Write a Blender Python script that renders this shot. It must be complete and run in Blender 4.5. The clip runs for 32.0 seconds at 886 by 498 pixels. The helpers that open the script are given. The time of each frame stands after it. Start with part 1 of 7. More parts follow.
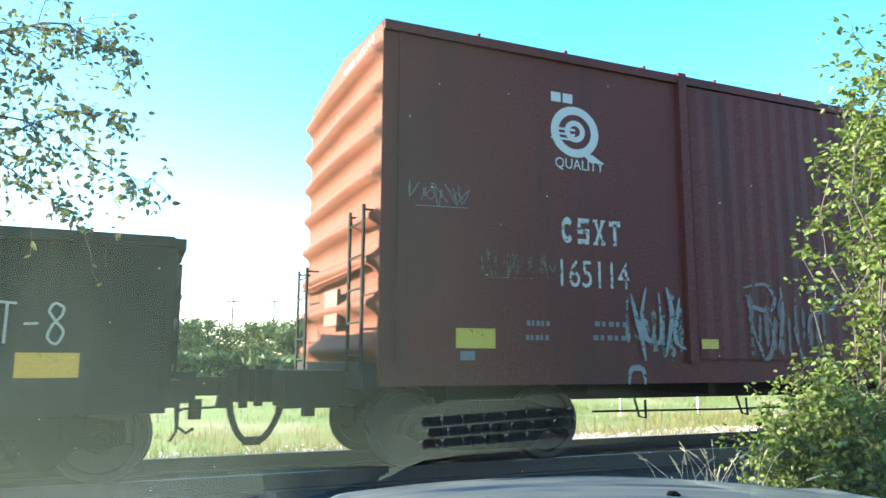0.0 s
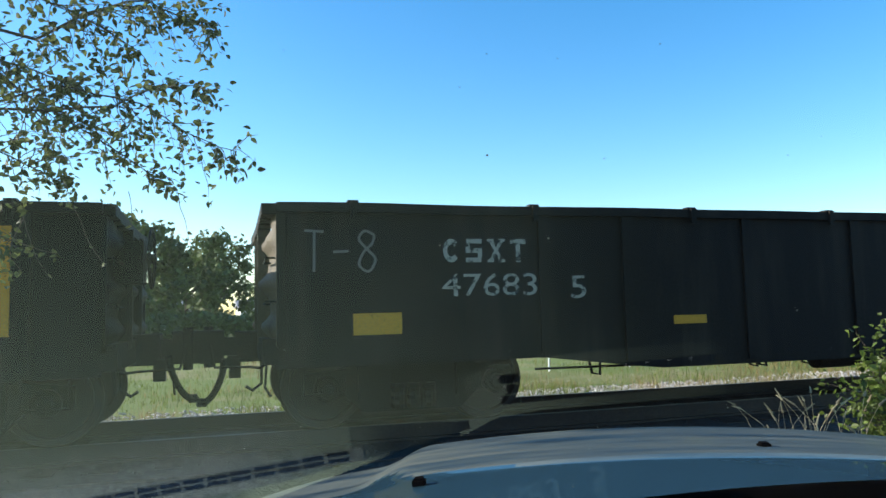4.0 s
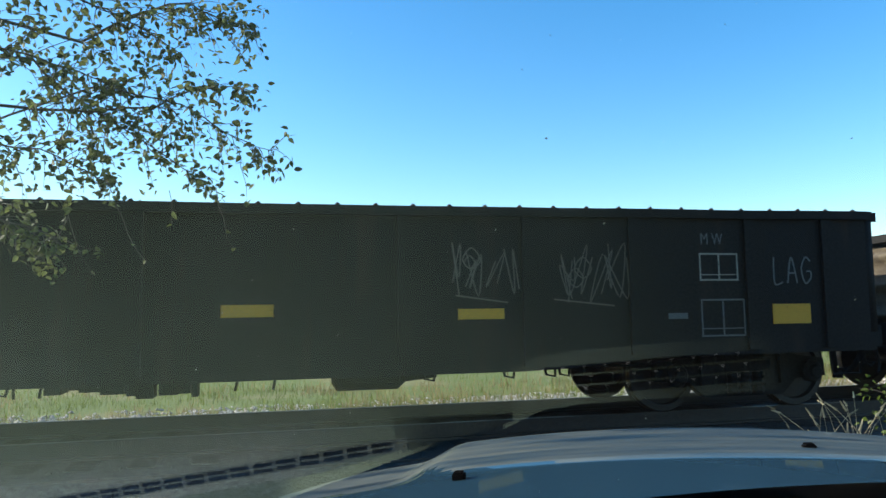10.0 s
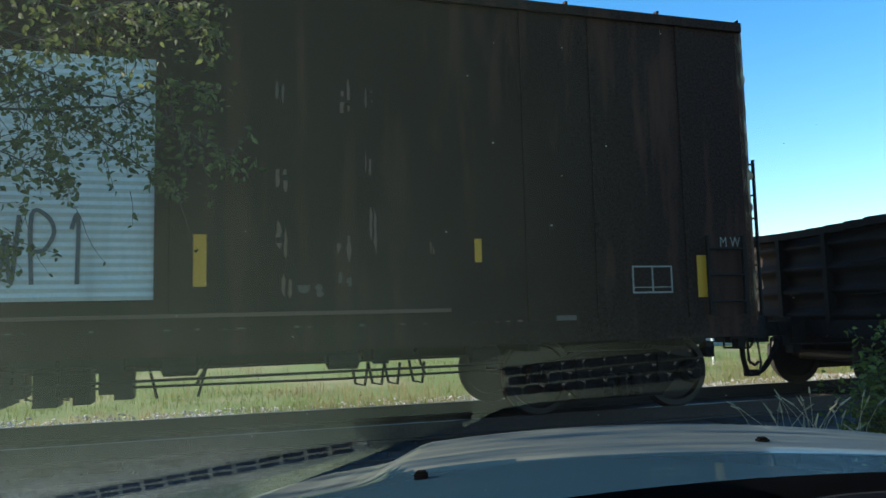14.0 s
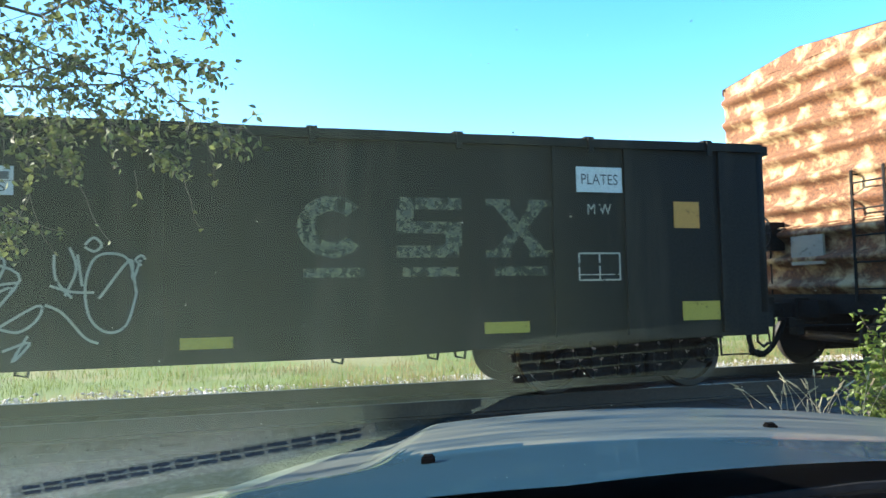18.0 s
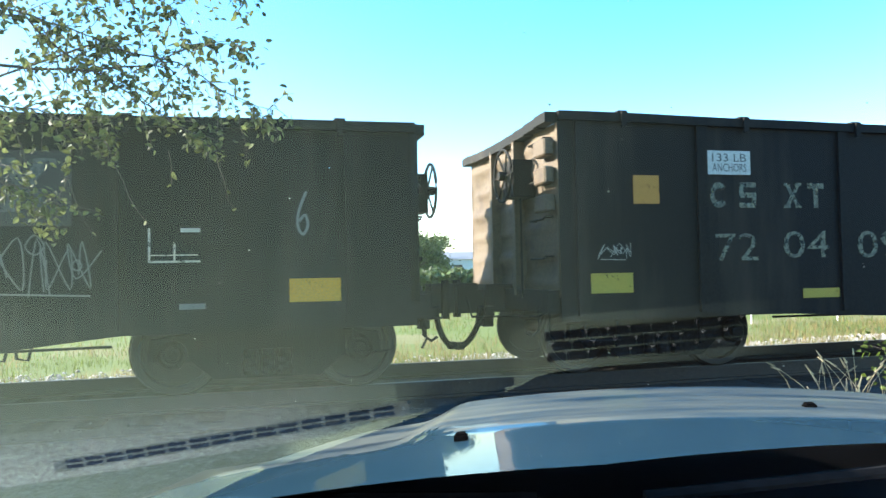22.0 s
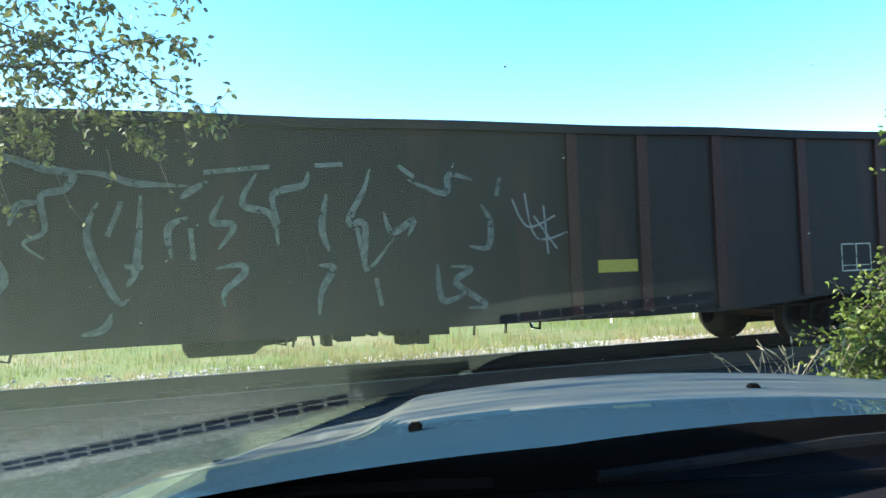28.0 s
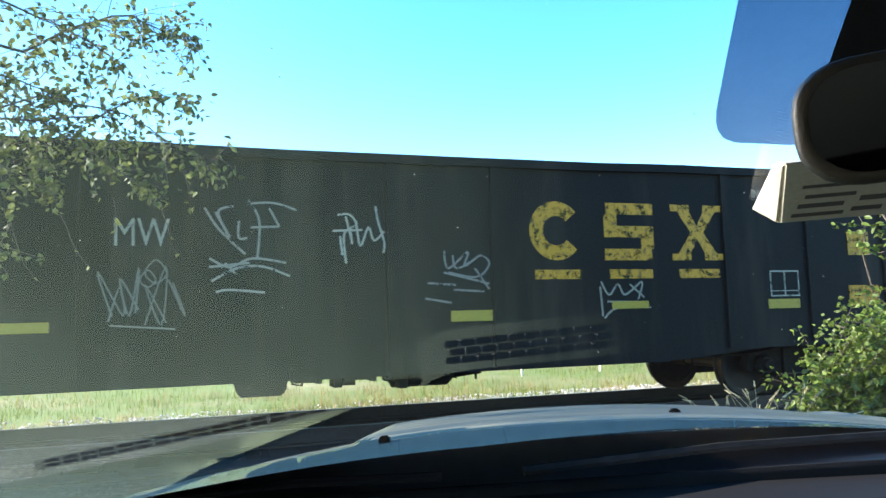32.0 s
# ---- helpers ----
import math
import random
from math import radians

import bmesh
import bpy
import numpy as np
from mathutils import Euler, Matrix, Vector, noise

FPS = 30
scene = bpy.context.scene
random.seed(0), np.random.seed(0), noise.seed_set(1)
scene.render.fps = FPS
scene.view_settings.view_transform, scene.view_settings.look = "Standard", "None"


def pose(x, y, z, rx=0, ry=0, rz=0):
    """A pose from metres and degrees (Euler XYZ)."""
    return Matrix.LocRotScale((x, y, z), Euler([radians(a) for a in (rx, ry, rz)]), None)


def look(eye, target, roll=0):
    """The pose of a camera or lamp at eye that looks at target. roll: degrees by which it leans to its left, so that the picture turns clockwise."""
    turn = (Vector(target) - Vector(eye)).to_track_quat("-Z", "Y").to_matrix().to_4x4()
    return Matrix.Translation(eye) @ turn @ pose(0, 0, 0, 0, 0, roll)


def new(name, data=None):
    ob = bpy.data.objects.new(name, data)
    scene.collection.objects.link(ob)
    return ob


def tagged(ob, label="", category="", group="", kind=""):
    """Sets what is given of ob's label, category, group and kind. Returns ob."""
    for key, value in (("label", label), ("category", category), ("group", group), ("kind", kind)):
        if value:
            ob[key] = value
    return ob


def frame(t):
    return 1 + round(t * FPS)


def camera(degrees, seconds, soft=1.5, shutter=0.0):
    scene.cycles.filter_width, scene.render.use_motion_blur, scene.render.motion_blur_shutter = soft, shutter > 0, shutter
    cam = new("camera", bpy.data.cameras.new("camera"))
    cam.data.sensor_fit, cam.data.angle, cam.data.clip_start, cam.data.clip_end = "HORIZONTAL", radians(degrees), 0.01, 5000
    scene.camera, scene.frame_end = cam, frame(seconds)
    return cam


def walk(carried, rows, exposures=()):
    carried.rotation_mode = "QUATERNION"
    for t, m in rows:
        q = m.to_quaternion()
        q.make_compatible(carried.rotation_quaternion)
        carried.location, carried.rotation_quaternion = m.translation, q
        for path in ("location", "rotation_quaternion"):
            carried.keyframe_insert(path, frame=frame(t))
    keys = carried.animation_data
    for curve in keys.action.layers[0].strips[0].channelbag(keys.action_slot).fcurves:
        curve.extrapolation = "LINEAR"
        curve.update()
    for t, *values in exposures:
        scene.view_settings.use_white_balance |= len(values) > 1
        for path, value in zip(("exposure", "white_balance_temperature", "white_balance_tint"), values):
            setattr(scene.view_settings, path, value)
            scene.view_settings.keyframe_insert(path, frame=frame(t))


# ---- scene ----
EYE = 1.125          # eye height over the rail heads
SIDE = 6.764         # the train's near side, metres ahead of the eye
MID = SIDE + 1.55    # the track's centre line

# ---- camera and its way ----
cam = camera(62.63, 32.0, soft=1.5, shutter=0.08)
PATH = [
    (0, 0.016, 0.062, 1.124, -23.15, 8.57, -0.22),
    (0.2, 0.016, 0.057, 1.126, -22.11, 8.10, 0.48),
    (0.5, 0.016, 0.055, 1.126, -19.70, 7.83, 0.51),
    (1, 0.019, 0.059, 1.125, -18.19, 6.94, 0.54),
    (1.5, 0.021, 0.062, 1.125, -17.48, 6.25, 0.75),
    (2, 0.014, 0.056, 1.125, -17.06, 5.72, 1.22),
    (2.5, 0.017, 0.058, 1.125, -16.72, 5.44, 1.35),
    (4.5, 0.029, 0.041, 1.134, -16.37, 4.92, 1.43),
    (5, 0.013, 0.034, 1.130, -16.66, 5.10, 1.26),
    (5.5, 0.012, 0.039, 1.126, -16.75, 5.28, 1.00),
    (6, 0.017, 0.040, 1.125, -16.68, 5.41, 1.01),
    (6.5, 0.015, 0.039, 1.126, -16.68, 5.42, 0.93),
    (7, 0.016, 0.042, 1.126, -16.71, 5.41, 0.97),
    (7.5, 0.009, 0.046, 1.118, -16.91, 5.67, 0.58),
    (8, 0.017, 0.041, 1.130, -16.49, 5.32, 0.76),
    (8.5, 0.026, 0.044, 1.128, -15.57, 5.30, 1.05),
    (9, 0.014, 0.047, 1.125, -14.96, 5.24, 1.02),
    (9.5, 0.006, 0.045, 1.122, -14.46, 5.17, 0.90),
    (10, 0.010, 0.049, 1.120, -13.89, 5.14, 0.85),
    (10.5, 0.008, 0.052, 1.119, -13.69, 5.10, 0.42),
    (11, 0.009, 0.051, 1.124, -13.59, 4.91, 0.17),
    (11.5, 0.015, 0.050, 1.128, -13.39, 4.69, 0.44),
    (12, 0.011, 0.054, 1.128, -13.47, 4.47, 0.44),
    (12.5, 0.016, 0.049, 1.127, -13.22, 4.40, 0.83),
    (13, 0.015, 0.058, 1.124, -13.48, 4.31, 0.40),
    (13.5, 0.003, 0.043, 1.124, -14.59, 4.63, 0.20),
    (14, 0.019, 0.037, 1.120, -16.42, 5.12, 1.32),
    (14.5, 0.015, 0.034, 1.115, -17.14, 5.45, 1.57),
    (16.5, 0.004, 0.041, 1.117, -18.39, 4.88, 1.51),
    (17, 0.006, 0.042, 1.122, -18.35, 4.65, 1.37),
    (17.5, 0.012, 0.046, 1.130, -17.73, 4.19, 1.39),
    (18, 0.014, 0.051, 1.130, -16.17, 3.48, 1.00),
    (18.5, 0.020, 0.048, 1.135, -15.20, 2.74, 1.22),
    (19, 0.015, 0.056, 1.123, -15.03, 2.54, 0.98),
    (19.5, 0.016, 0.060, 1.120, -14.65, 2.20, 1.08),
    (20, 0.012, 0.059, 1.121, -14.41, 2.00, 0.91),
    (20.5, 0.010, 0.066, 1.116, -14.33, 2.02, 0.85),
    (21, 0.007, 0.060, 1.124, -14.11, 1.75, 0.95),
    (21.5, 0.012, 0.056, 1.121, -13.85, 1.96, 0.97),
    (22, 0.014, 0.060, 1.129, -13.74, 1.85, 1.13),
    (22.5, 0.015, 0.055, 1.127, -13.61, 2.03, 1.13),
    (23, 0.021, 0.060, 1.122, -13.50, 2.17, 1.24),
    (23.5, 0.016, 0.060, 1.121, -13.64, 2.28, 1.33),
    (24, 0.015, 0.059, 1.121, -13.56, 2.35, 1.21),
    (24.5, 0.013, 0.061, 1.120, -13.62, 2.39, 0.91),
    (25, 0.010, 0.060, 1.124, -13.72, 2.29, 0.87),
    (25.5, 0.018, 0.058, 1.122, -13.91, 2.29, 1.31),
    (26, 0.026, 0.051, 1.117, -16.05, 2.07, 1.91),
    (26.5, 0.034, 0.054, 1.115, -18.05, 1.71, 2.78),
    (28.5, 0.006, 0.070, 1.106, -17.23, 1.85, 1.59),
    (29, 0.011, 0.068, 1.107, -15.94, 1.70, 1.57),
    (29.5, 0.013, 0.069, 1.112, -15.37, 1.38, 1.58),
    (30, 0.015, 0.064, 1.117, -14.93, 1.29, 2.04),
    (30.5, 0.014, 0.067, 1.116, -14.48, 1.34, 1.97),
    (31, 0.075, -0.014, 1.124, -13.99, 2.45, 3.10),
    (31.2, 0.063, -0.076, 1.112, -16.95, 3.48, 3.13),
    (31.4, 0.065, -0.143, 1.105, -19.08, 4.35, 2.63),
    (31.5, 0.062, -0.159, 1.100, -20.00, 4.63, 2.35),
    (31.7, 0.036, -0.203, 1.088, -20.09, 5.31, 2.10),
    (32, -0.020, -0.225, 1.083, -18.25, 5.54, 1.55),
]
TRAIN = [
    (0, -0.000),
    (0.2, 0.823),
    (0.5, 2.057),
    (1, 4.110),
    (1.5, 6.124),
    (2, 8.109),
    (2.5, 10.097),
    (4.5, 18.219),
    (5, 20.321),
    (5.5, 22.398),
    (6, 24.455),
    (6.5, 26.508),
    (7, 28.570),
    (7.5, 30.641),
    (8, 32.735),
    (8.5, 34.843),
    (9, 36.998),
    (9.5, 39.176),
    (10, 41.348),
    (10.5, 43.518),
    (11, 45.686),
    (11.5, 47.853),
    (12, 50.021),
    (12.5, 52.208),
    (13, 54.414),
    (13.5, 56.652),
    (14, 58.859),
    (14.5, 61.054),
    (16.5, 69.756),
    (17, 71.938),
    (17.5, 74.095),
    (18, 76.236),
    (18.5, 78.356),
    (19, 80.484),
    (19.5, 82.597),
    (20, 84.691),
    (20.5, 86.795),
    (21, 88.908),
    (21.5, 91.032),
    (22, 93.168),
    (22.5, 95.324),
    (23, 97.464),
    (23.5, 99.592),
    (24, 101.706),
    (24.5, 103.806),
    (25, 105.905),
    (25.5, 108.039),
    (26, 110.200),
    (26.5, 112.343),
    (28.5, 120.858),
    (29, 122.992),
    (29.5, 125.128),
    (30, 127.280),
    (30.5, 129.434),
    (31, 131.537),
    (31.2, 132.370),
    (31.4, 133.205),
    (31.5, 133.623),
    (31.7, 134.461),
    (32, 135.722),
]
walk(cam, [(t, pose(x, y, z, 90 + p, r, w)) for t, x, y, z, w, p, r in PATH],
     exposures=[(0.0, 2.85), (0.3, 2.3), (0.7, 1.45), (2.5, 1.3), (12.0, 1.25), (13.0, 1.17), (14.0, 1.38), (14.5, 1.6), (16.5, 2.5), (17.0, 2.3), (18.0, 2.25), (19.5, 2.5), (20.0, 2.68), (21.0, 2.7), (22.0, 2.42), (23.0, 2.5), (24.0, 2.48), (25.5, 2.4), (26.0, 2.25), (29.0, 2.45), (30.0, 2.4), (31.0, 2.78), (32.0, 2.55)])

# ---- sky and sun: low, from beyond the train on the left ----
SUN_AZ, SUN_EL = -68.0, 21.0      # degrees from straight ahead of the track, and above the horizon
world = bpy.data.worlds.new("sky")
scene.world = world
world.use_nodes = True
wn = world.node_tree
sky = wn.nodes.new("ShaderNodeTexSky")
sky.sky_type = "NISHITA"
sky.sun_disc = False
sky.sun_elevation, sky.sun_rotation = radians(SUN_EL), radians(SUN_AZ)
sky.air_density, sky.dust_density, sky.ozone_density = 1.0, 0.5, 2.0
deep = wn.nodes.new("ShaderNodeHueSaturation")
deep.inputs["Saturation"].default_value = 1.39
wn.links.new(sky.outputs[0], deep.inputs["Color"])
wn.links.new(deep.outputs[0], wn.nodes["Background"].inputs[0])
wn.nodes["Background"].inputs[1].default_value = 0.132
sun = new("sun", bpy.data.lights.new("sun", "SUN"))
sun.data.energy, sun.data.angle, sun.data.color = 5.0, radians(0.53), (1.0, 0.93, 0.82)
sd = Vector((math.sin(radians(SUN_AZ)) * math.cos(radians(SUN_EL)), math.cos(radians(SUN_AZ)) * math.cos(radians(SUN_EL)), math.sin(radians(SUN_EL))))
sun.matrix_world = look(sd * 60, (0, 0, 0))


# ---- materials ----
def mat(name, base, rough=0.7, metal=0.0, vary=0.25, scale=4.0, bump=0.0, second=None, amount=0.5, fine=40.0, streak=False, coat=0.0, thin=0.0, per_object=0.0, spec=0.5, worn=0.0):
    """A surface with grain at two scales; second is a colour that wears in, in patches or upright streaks."""
    m = bpy.data.materials.new(name)
    m.use_nodes = True
    n, l = m.node_tree.nodes, m.node_tree.links
    bsdf = n["Principled BSDF"]
    tc = n.new("ShaderNodeTexCoord")
    mp = n.new("ShaderNodeMapping")
    l.new(tc.outputs["Object"], mp.inputs[0])
    if streak:
        mp.inputs["Scale"].default_value = (1.0, 1.0, 0.14)
    a = n.new("ShaderNodeTexNoise")
    a.inputs["Scale"].default_value, a.inputs["Detail"].default_value, a.inputs["Roughness"].default_value = scale, 8, 0.62
    b = n.new("ShaderNodeTexNoise")
    b.inputs["Scale"].default_value, b.inputs["Detail"].default_value = fine, 5
    l.new(mp.outputs[0], a.inputs[0])
    l.new(tc.outputs["Object"], b.inputs[0])
    dark = [c * (1 - vary) for c in base]
    light = [min(1, c * (1 + vary)) for c in base]
    r1 = n.new("ShaderNodeValToRGB")
    r1.color_ramp.elements[0].position, r1.color_ramp.elements[1].position = 0.32, 0.68
    r1.color_ramp.elements[0].color, r1.color_ramp.elements[1].color = (*dark, 1), (*light, 1)
    l.new(b.outputs[0], r1.inputs[0])
    out = r1.outputs[0]
    if second:
        r2 = n.new("ShaderNodeValToRGB")
        r2.color_ramp.elements[0].position, r2.color_ramp.elements[1].position = 1 - amount - 0.06, 1 - amount + 0.10
        l.new(a.outputs[0], r2.inputs[0])
        mx = n.new("ShaderNodeMix")
        mx.data_type = "RGBA"
        l.new(r2.outputs[0], mx.inputs[0])
        l.new(out, mx.inputs[6])
        mx.inputs[7].default_value = (*second, 1)
        out = mx.outputs[2]
    else:
        mx = n.new("ShaderNodeMix")
        mx.data_type, mx.blend_type = "RGBA", "MULTIPLY"
        mx.inputs[0].default_value = 0.6
        r2 = n.new("ShaderNodeValToRGB")
        r2.color_ramp.elements[0].position, r2.color_ramp.elements[1].position = 0.3, 0.7
        r2.color_ramp.elements[0].color, r2.color_ramp.elements[1].color = (1 - vary,) * 3 + (1,), (1, 1, 1, 1)
        l.new(a.outputs[0], r2.inputs[0])
        l.new(out, mx.inputs[6])
        l.new(r2.outputs[0], mx.inputs[7])
        out = mx.outputs[2]
    if per_object:
        info = n.new("ShaderNodeObjectInfo")
        geo = n.new("ShaderNodeNewGeometry")
        ad = n.new("ShaderNodeMath")
        l.new(info.outputs["Random"], ad.inputs[0])
        l.new(geo.outputs["Random Per Island"], ad.inputs[1])
        fr = n.new("ShaderNodeMath")
        fr.operation = "FRACT"
        l.new(ad.outputs[0], fr.inputs[0])
        mr = n.new("ShaderNodeMapRange")
        mr.inputs[3].default_value, mr.inputs[4].default_value = 1 - per_object, 1 + per_object
        l.new(fr.outputs[0], mr.inputs[0])
        hv = n.new("ShaderNodeHueSaturation")
        l.new(mr.outputs[0], hv.inputs["Value"])
        l.new(out, hv.inputs["Color"])
        out = hv.outputs[0]
    l.new(out, bsdf.inputs["Base Color"])
    bsdf.inputs["Roughness"].default_value, bsdf.inputs["Metallic"].default_value = rough, metal
    bsdf.inputs["Specular IOR Level"].default_value = spec
    if coat:
        bsdf.inputs["Coat Weight"].default_value, bsdf.inputs["Coat Roughness"].default_value = coat, 0.03
    if bump:
        bp = n.new("ShaderNodeBump")
        bp.inputs["Strength"].default_value, bp.inputs["Distance"].default_value = bump, 0.02
        mm = n.new("ShaderNodeMath")
        l.new(a.outputs[0], mm.inputs[0])
        l.new(b.outputs[0], mm.inputs[1])
        l.new(mm.outputs[0], bp.inputs["Height"])
        l.new(bp.outputs[0], bsdf.inputs["Normal"])
    if worn:
        c = n.new("ShaderNodeTexNoise")
        c.inputs["Scale"].default_value, c.inputs["Detail"].default_value, c.inputs["Roughness"].default_value = 9, 8, 0.75
        l.new(tc.outputs["Object"], c.inputs[0])
        w = n.new("ShaderNodeMapRange")
        w.inputs[1].default_value, w.inputs[2].default_value = worn - 0.07, worn + 0.05
        l.new(c.outputs[0], w.inputs[0])
        l.new(w.outputs[0], bsdf.inputs["Alpha"])
    if thin:
        tr = n.new("ShaderNodeBsdfTranslucent")
        l.new(out, tr.inputs[0])
        ms = n.new("ShaderNodeMixShader")
        ms.inputs[0].default_value = thin
        l.new(bsdf.outputs[0], ms.inputs[1])
        l.new(tr.outputs[0], ms.inputs[2])
        l.new(ms.outputs[0], n["Material Output"].inputs[0])
    return m


M = {}
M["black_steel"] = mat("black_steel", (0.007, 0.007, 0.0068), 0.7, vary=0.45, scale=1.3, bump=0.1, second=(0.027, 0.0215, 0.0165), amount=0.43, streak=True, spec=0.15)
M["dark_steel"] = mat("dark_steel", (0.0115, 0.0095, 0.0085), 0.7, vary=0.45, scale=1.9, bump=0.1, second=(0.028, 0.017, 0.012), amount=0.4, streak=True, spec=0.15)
M["brown_steel"] = mat("brown_steel", (0.015, 0.0105, 0.0095), 0.65, vary=0.4, scale=1.6, bump=0.1, second=(0.042, 0.016, 0.012), amount=0.42, streak=True, spec=0.2)
M["red_stake"] = mat("red_stake", (0.048, 0.016, 0.012), 0.65, vary=0.4, scale=2.4, bump=0.1, second=(0.02, 0.012, 0.01), amount=0.4, streak=True, spec=0.2)
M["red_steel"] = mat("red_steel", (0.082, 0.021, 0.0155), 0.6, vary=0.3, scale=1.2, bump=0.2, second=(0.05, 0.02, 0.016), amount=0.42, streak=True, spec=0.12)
# the same red, lighter and warmer: sunlight put into the end's colour
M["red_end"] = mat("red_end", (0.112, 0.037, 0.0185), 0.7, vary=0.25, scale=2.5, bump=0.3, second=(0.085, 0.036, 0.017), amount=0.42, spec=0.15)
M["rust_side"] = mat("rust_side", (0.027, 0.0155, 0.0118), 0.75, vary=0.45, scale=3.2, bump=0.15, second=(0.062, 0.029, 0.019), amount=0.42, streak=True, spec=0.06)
# rust and pale patches, both brightened in colour for the sunlit end
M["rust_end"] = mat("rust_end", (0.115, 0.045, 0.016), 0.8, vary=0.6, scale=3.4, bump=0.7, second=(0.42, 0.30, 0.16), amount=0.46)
# tan_end, orange_end: rust, with the sunlit tone of left ends put in
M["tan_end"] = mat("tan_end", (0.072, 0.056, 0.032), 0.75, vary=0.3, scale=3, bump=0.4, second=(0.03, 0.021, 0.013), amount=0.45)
# khaki_end is darkened in colour for the shade on that end
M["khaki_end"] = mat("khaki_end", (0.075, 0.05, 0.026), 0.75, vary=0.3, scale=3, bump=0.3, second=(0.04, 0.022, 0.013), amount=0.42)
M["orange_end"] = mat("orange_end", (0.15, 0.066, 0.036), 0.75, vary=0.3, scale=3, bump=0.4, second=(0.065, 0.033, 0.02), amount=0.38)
M["gear"] = mat("gear", (0.011, 0.0105, 0.0095), 0.75, vary=0.4, scale=5, bump=0.3, second=(0.026, 0.019, 0.014), amount=0.35, spec=0.15)
M["wheel_steel"] = mat("wheel_steel", (0.018, 0.0145, 0.012), 0.6, metal=0.2, vary=0.3, scale=6, second=(0.035, 0.024, 0.018), amount=0.4)
M["rail_steel"] = mat("rail_steel", (0.028, 0.021, 0.017), 0.7, vary=0.3, scale=5, bump=0.2)
M["rail_head"] = mat("rail_head", (0.07, 0.066, 0.06), 0.5, metal=1.0, vary=0.15, scale=3)
M["tie_wood"] = mat("tie_wood", (0.028, 0.023, 0.019), 0.9, vary=0.4, scale=6, bump=0.5, per_object=0.3)
# one crushed stone in two tones: the train's shade painted into this one
M["ballast_shaded"] = mat("ballast_shaded", (0.05, 0.046, 0.042), 0.9, vary=0.35, scale=8, bump=0.5, per_object=0.4)
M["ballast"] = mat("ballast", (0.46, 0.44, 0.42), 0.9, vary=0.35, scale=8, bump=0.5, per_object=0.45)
M["white_door"] = mat("white_door", (0.5, 0.53, 0.46), 0.5, vary=0.1, scale=2, bump=0.08, second=(0.36, 0.38, 0.33), amount=0.4, streak=True)
M["rubber"] = mat("rubber", (0.01, 0.01, 0.01), 0.9, vary=0.3, spec=0.1)
M["bark"] = mat("bark", (0.07, 0.055, 0.045), 0.85, vary=0.4, scale=14, bump=0.5)
M["leaf"] = mat("leaf", (0.092, 0.108, 0.036), 0.6, vary=0.3, scale=9, thin=0.42, per_object=0.6, spec=0.25)
M["bush_leaf"] = mat("bush_leaf", (0.119, 0.17, 0.0298), 0.5, vary=0.25, scale=9, thin=0.5, per_object=0.45)
M["far_leaf"] = mat("far_leaf", (0.068, 0.1, 0.026), 0.7, vary=0.3, scale=3, thin=0.2, per_object=0.5)
M["dry_grass"] = mat("dry_grass", (0.24, 0.185, 0.075), 0.8, vary=0.25, scale=6, thin=0.35, per_object=0.4)
M["straw"] = mat("straw", (0.42, 0.36, 0.22), 0.8, vary=0.2, scale=6, thin=0.4, per_object=0.3)
M["green_grass"] = mat("green_grass", (0.125, 0.165, 0.02), 0.7, vary=0.25, scale=6, thin=0.35, per_object=0.4)
M["car_paint"] = mat("car_paint", (0.017, 0.047, 0.068), 0.42, metal=0.0, vary=0.06, scale=1.5, fine=300, coat=0.7, spec=0.1)
# hood crown: streaks of sun through leaves put into the base colour
M["dappled_paint"] = mat("dappled_paint", (0.026, 0.05, 0.066), 0.5, vary=0.12, scale=3.2, fine=260, second=(0.125, 0.132, 0.108), amount=0.5, coat=0.25, spec=0.1)
for node in M["dappled_paint"].node_tree.nodes:
    if node.type == "MAPPING":
        node.inputs["Scale"].default_value = (0.55, 3.4, 1.0)
        node.inputs["Rotation"].default_value = (0, 0, radians(-12))
    if node.type == "VALTORGB" and node.color_ramp.elements[0].position > 0.4:
        node.color_ramp.elements[0].position, node.color_ramp.elements[1].position = 0.36, 0.66
M["nozzle"] = mat("nozzle", (0.004, 0.004, 0.004), 0.8, vary=0.2, spec=0.0)
M["black_plastic"] = mat("black_plastic", (0.014, 0.014, 0.015), 0.5, vary=0.2, scale=20, bump=0.1, fine=300)
M["dash_fade"] = mat("dash_fade", (0.19, 0.245, 0.168), 0.9, vary=0.05, scale=3, bump=0.0, fine=60, second=(0.245, 0.305, 0.215), amount=0.4, spec=0.06)
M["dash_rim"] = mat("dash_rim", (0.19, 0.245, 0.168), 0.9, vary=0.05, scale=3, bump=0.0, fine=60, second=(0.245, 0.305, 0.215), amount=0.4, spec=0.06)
M["dash_trim"] = mat("dash_trim", (0.32, 0.37, 0.3), 0.9, vary=0.35, scale=14, bump=0.0, fine=110, second=(0.38, 0.41, 0.36), amount=0.4, spec=0.06)
M["cowl"] = mat("cowl", (0.012, 0.014, 0.02), 0.35, vary=0.2, scale=20, fine=300, coat=0.5)
M["defroster"] = mat("defroster", (0.185, 0.23, 0.165), 0.9, vary=0.05, scale=4, bump=0.0, fine=120, spec=0.06)
M["dash_dark"] = mat("dash_dark", (0.008, 0.008, 0.009), 0.7, vary=0.2, scale=20, fine=300, spec=0.1)
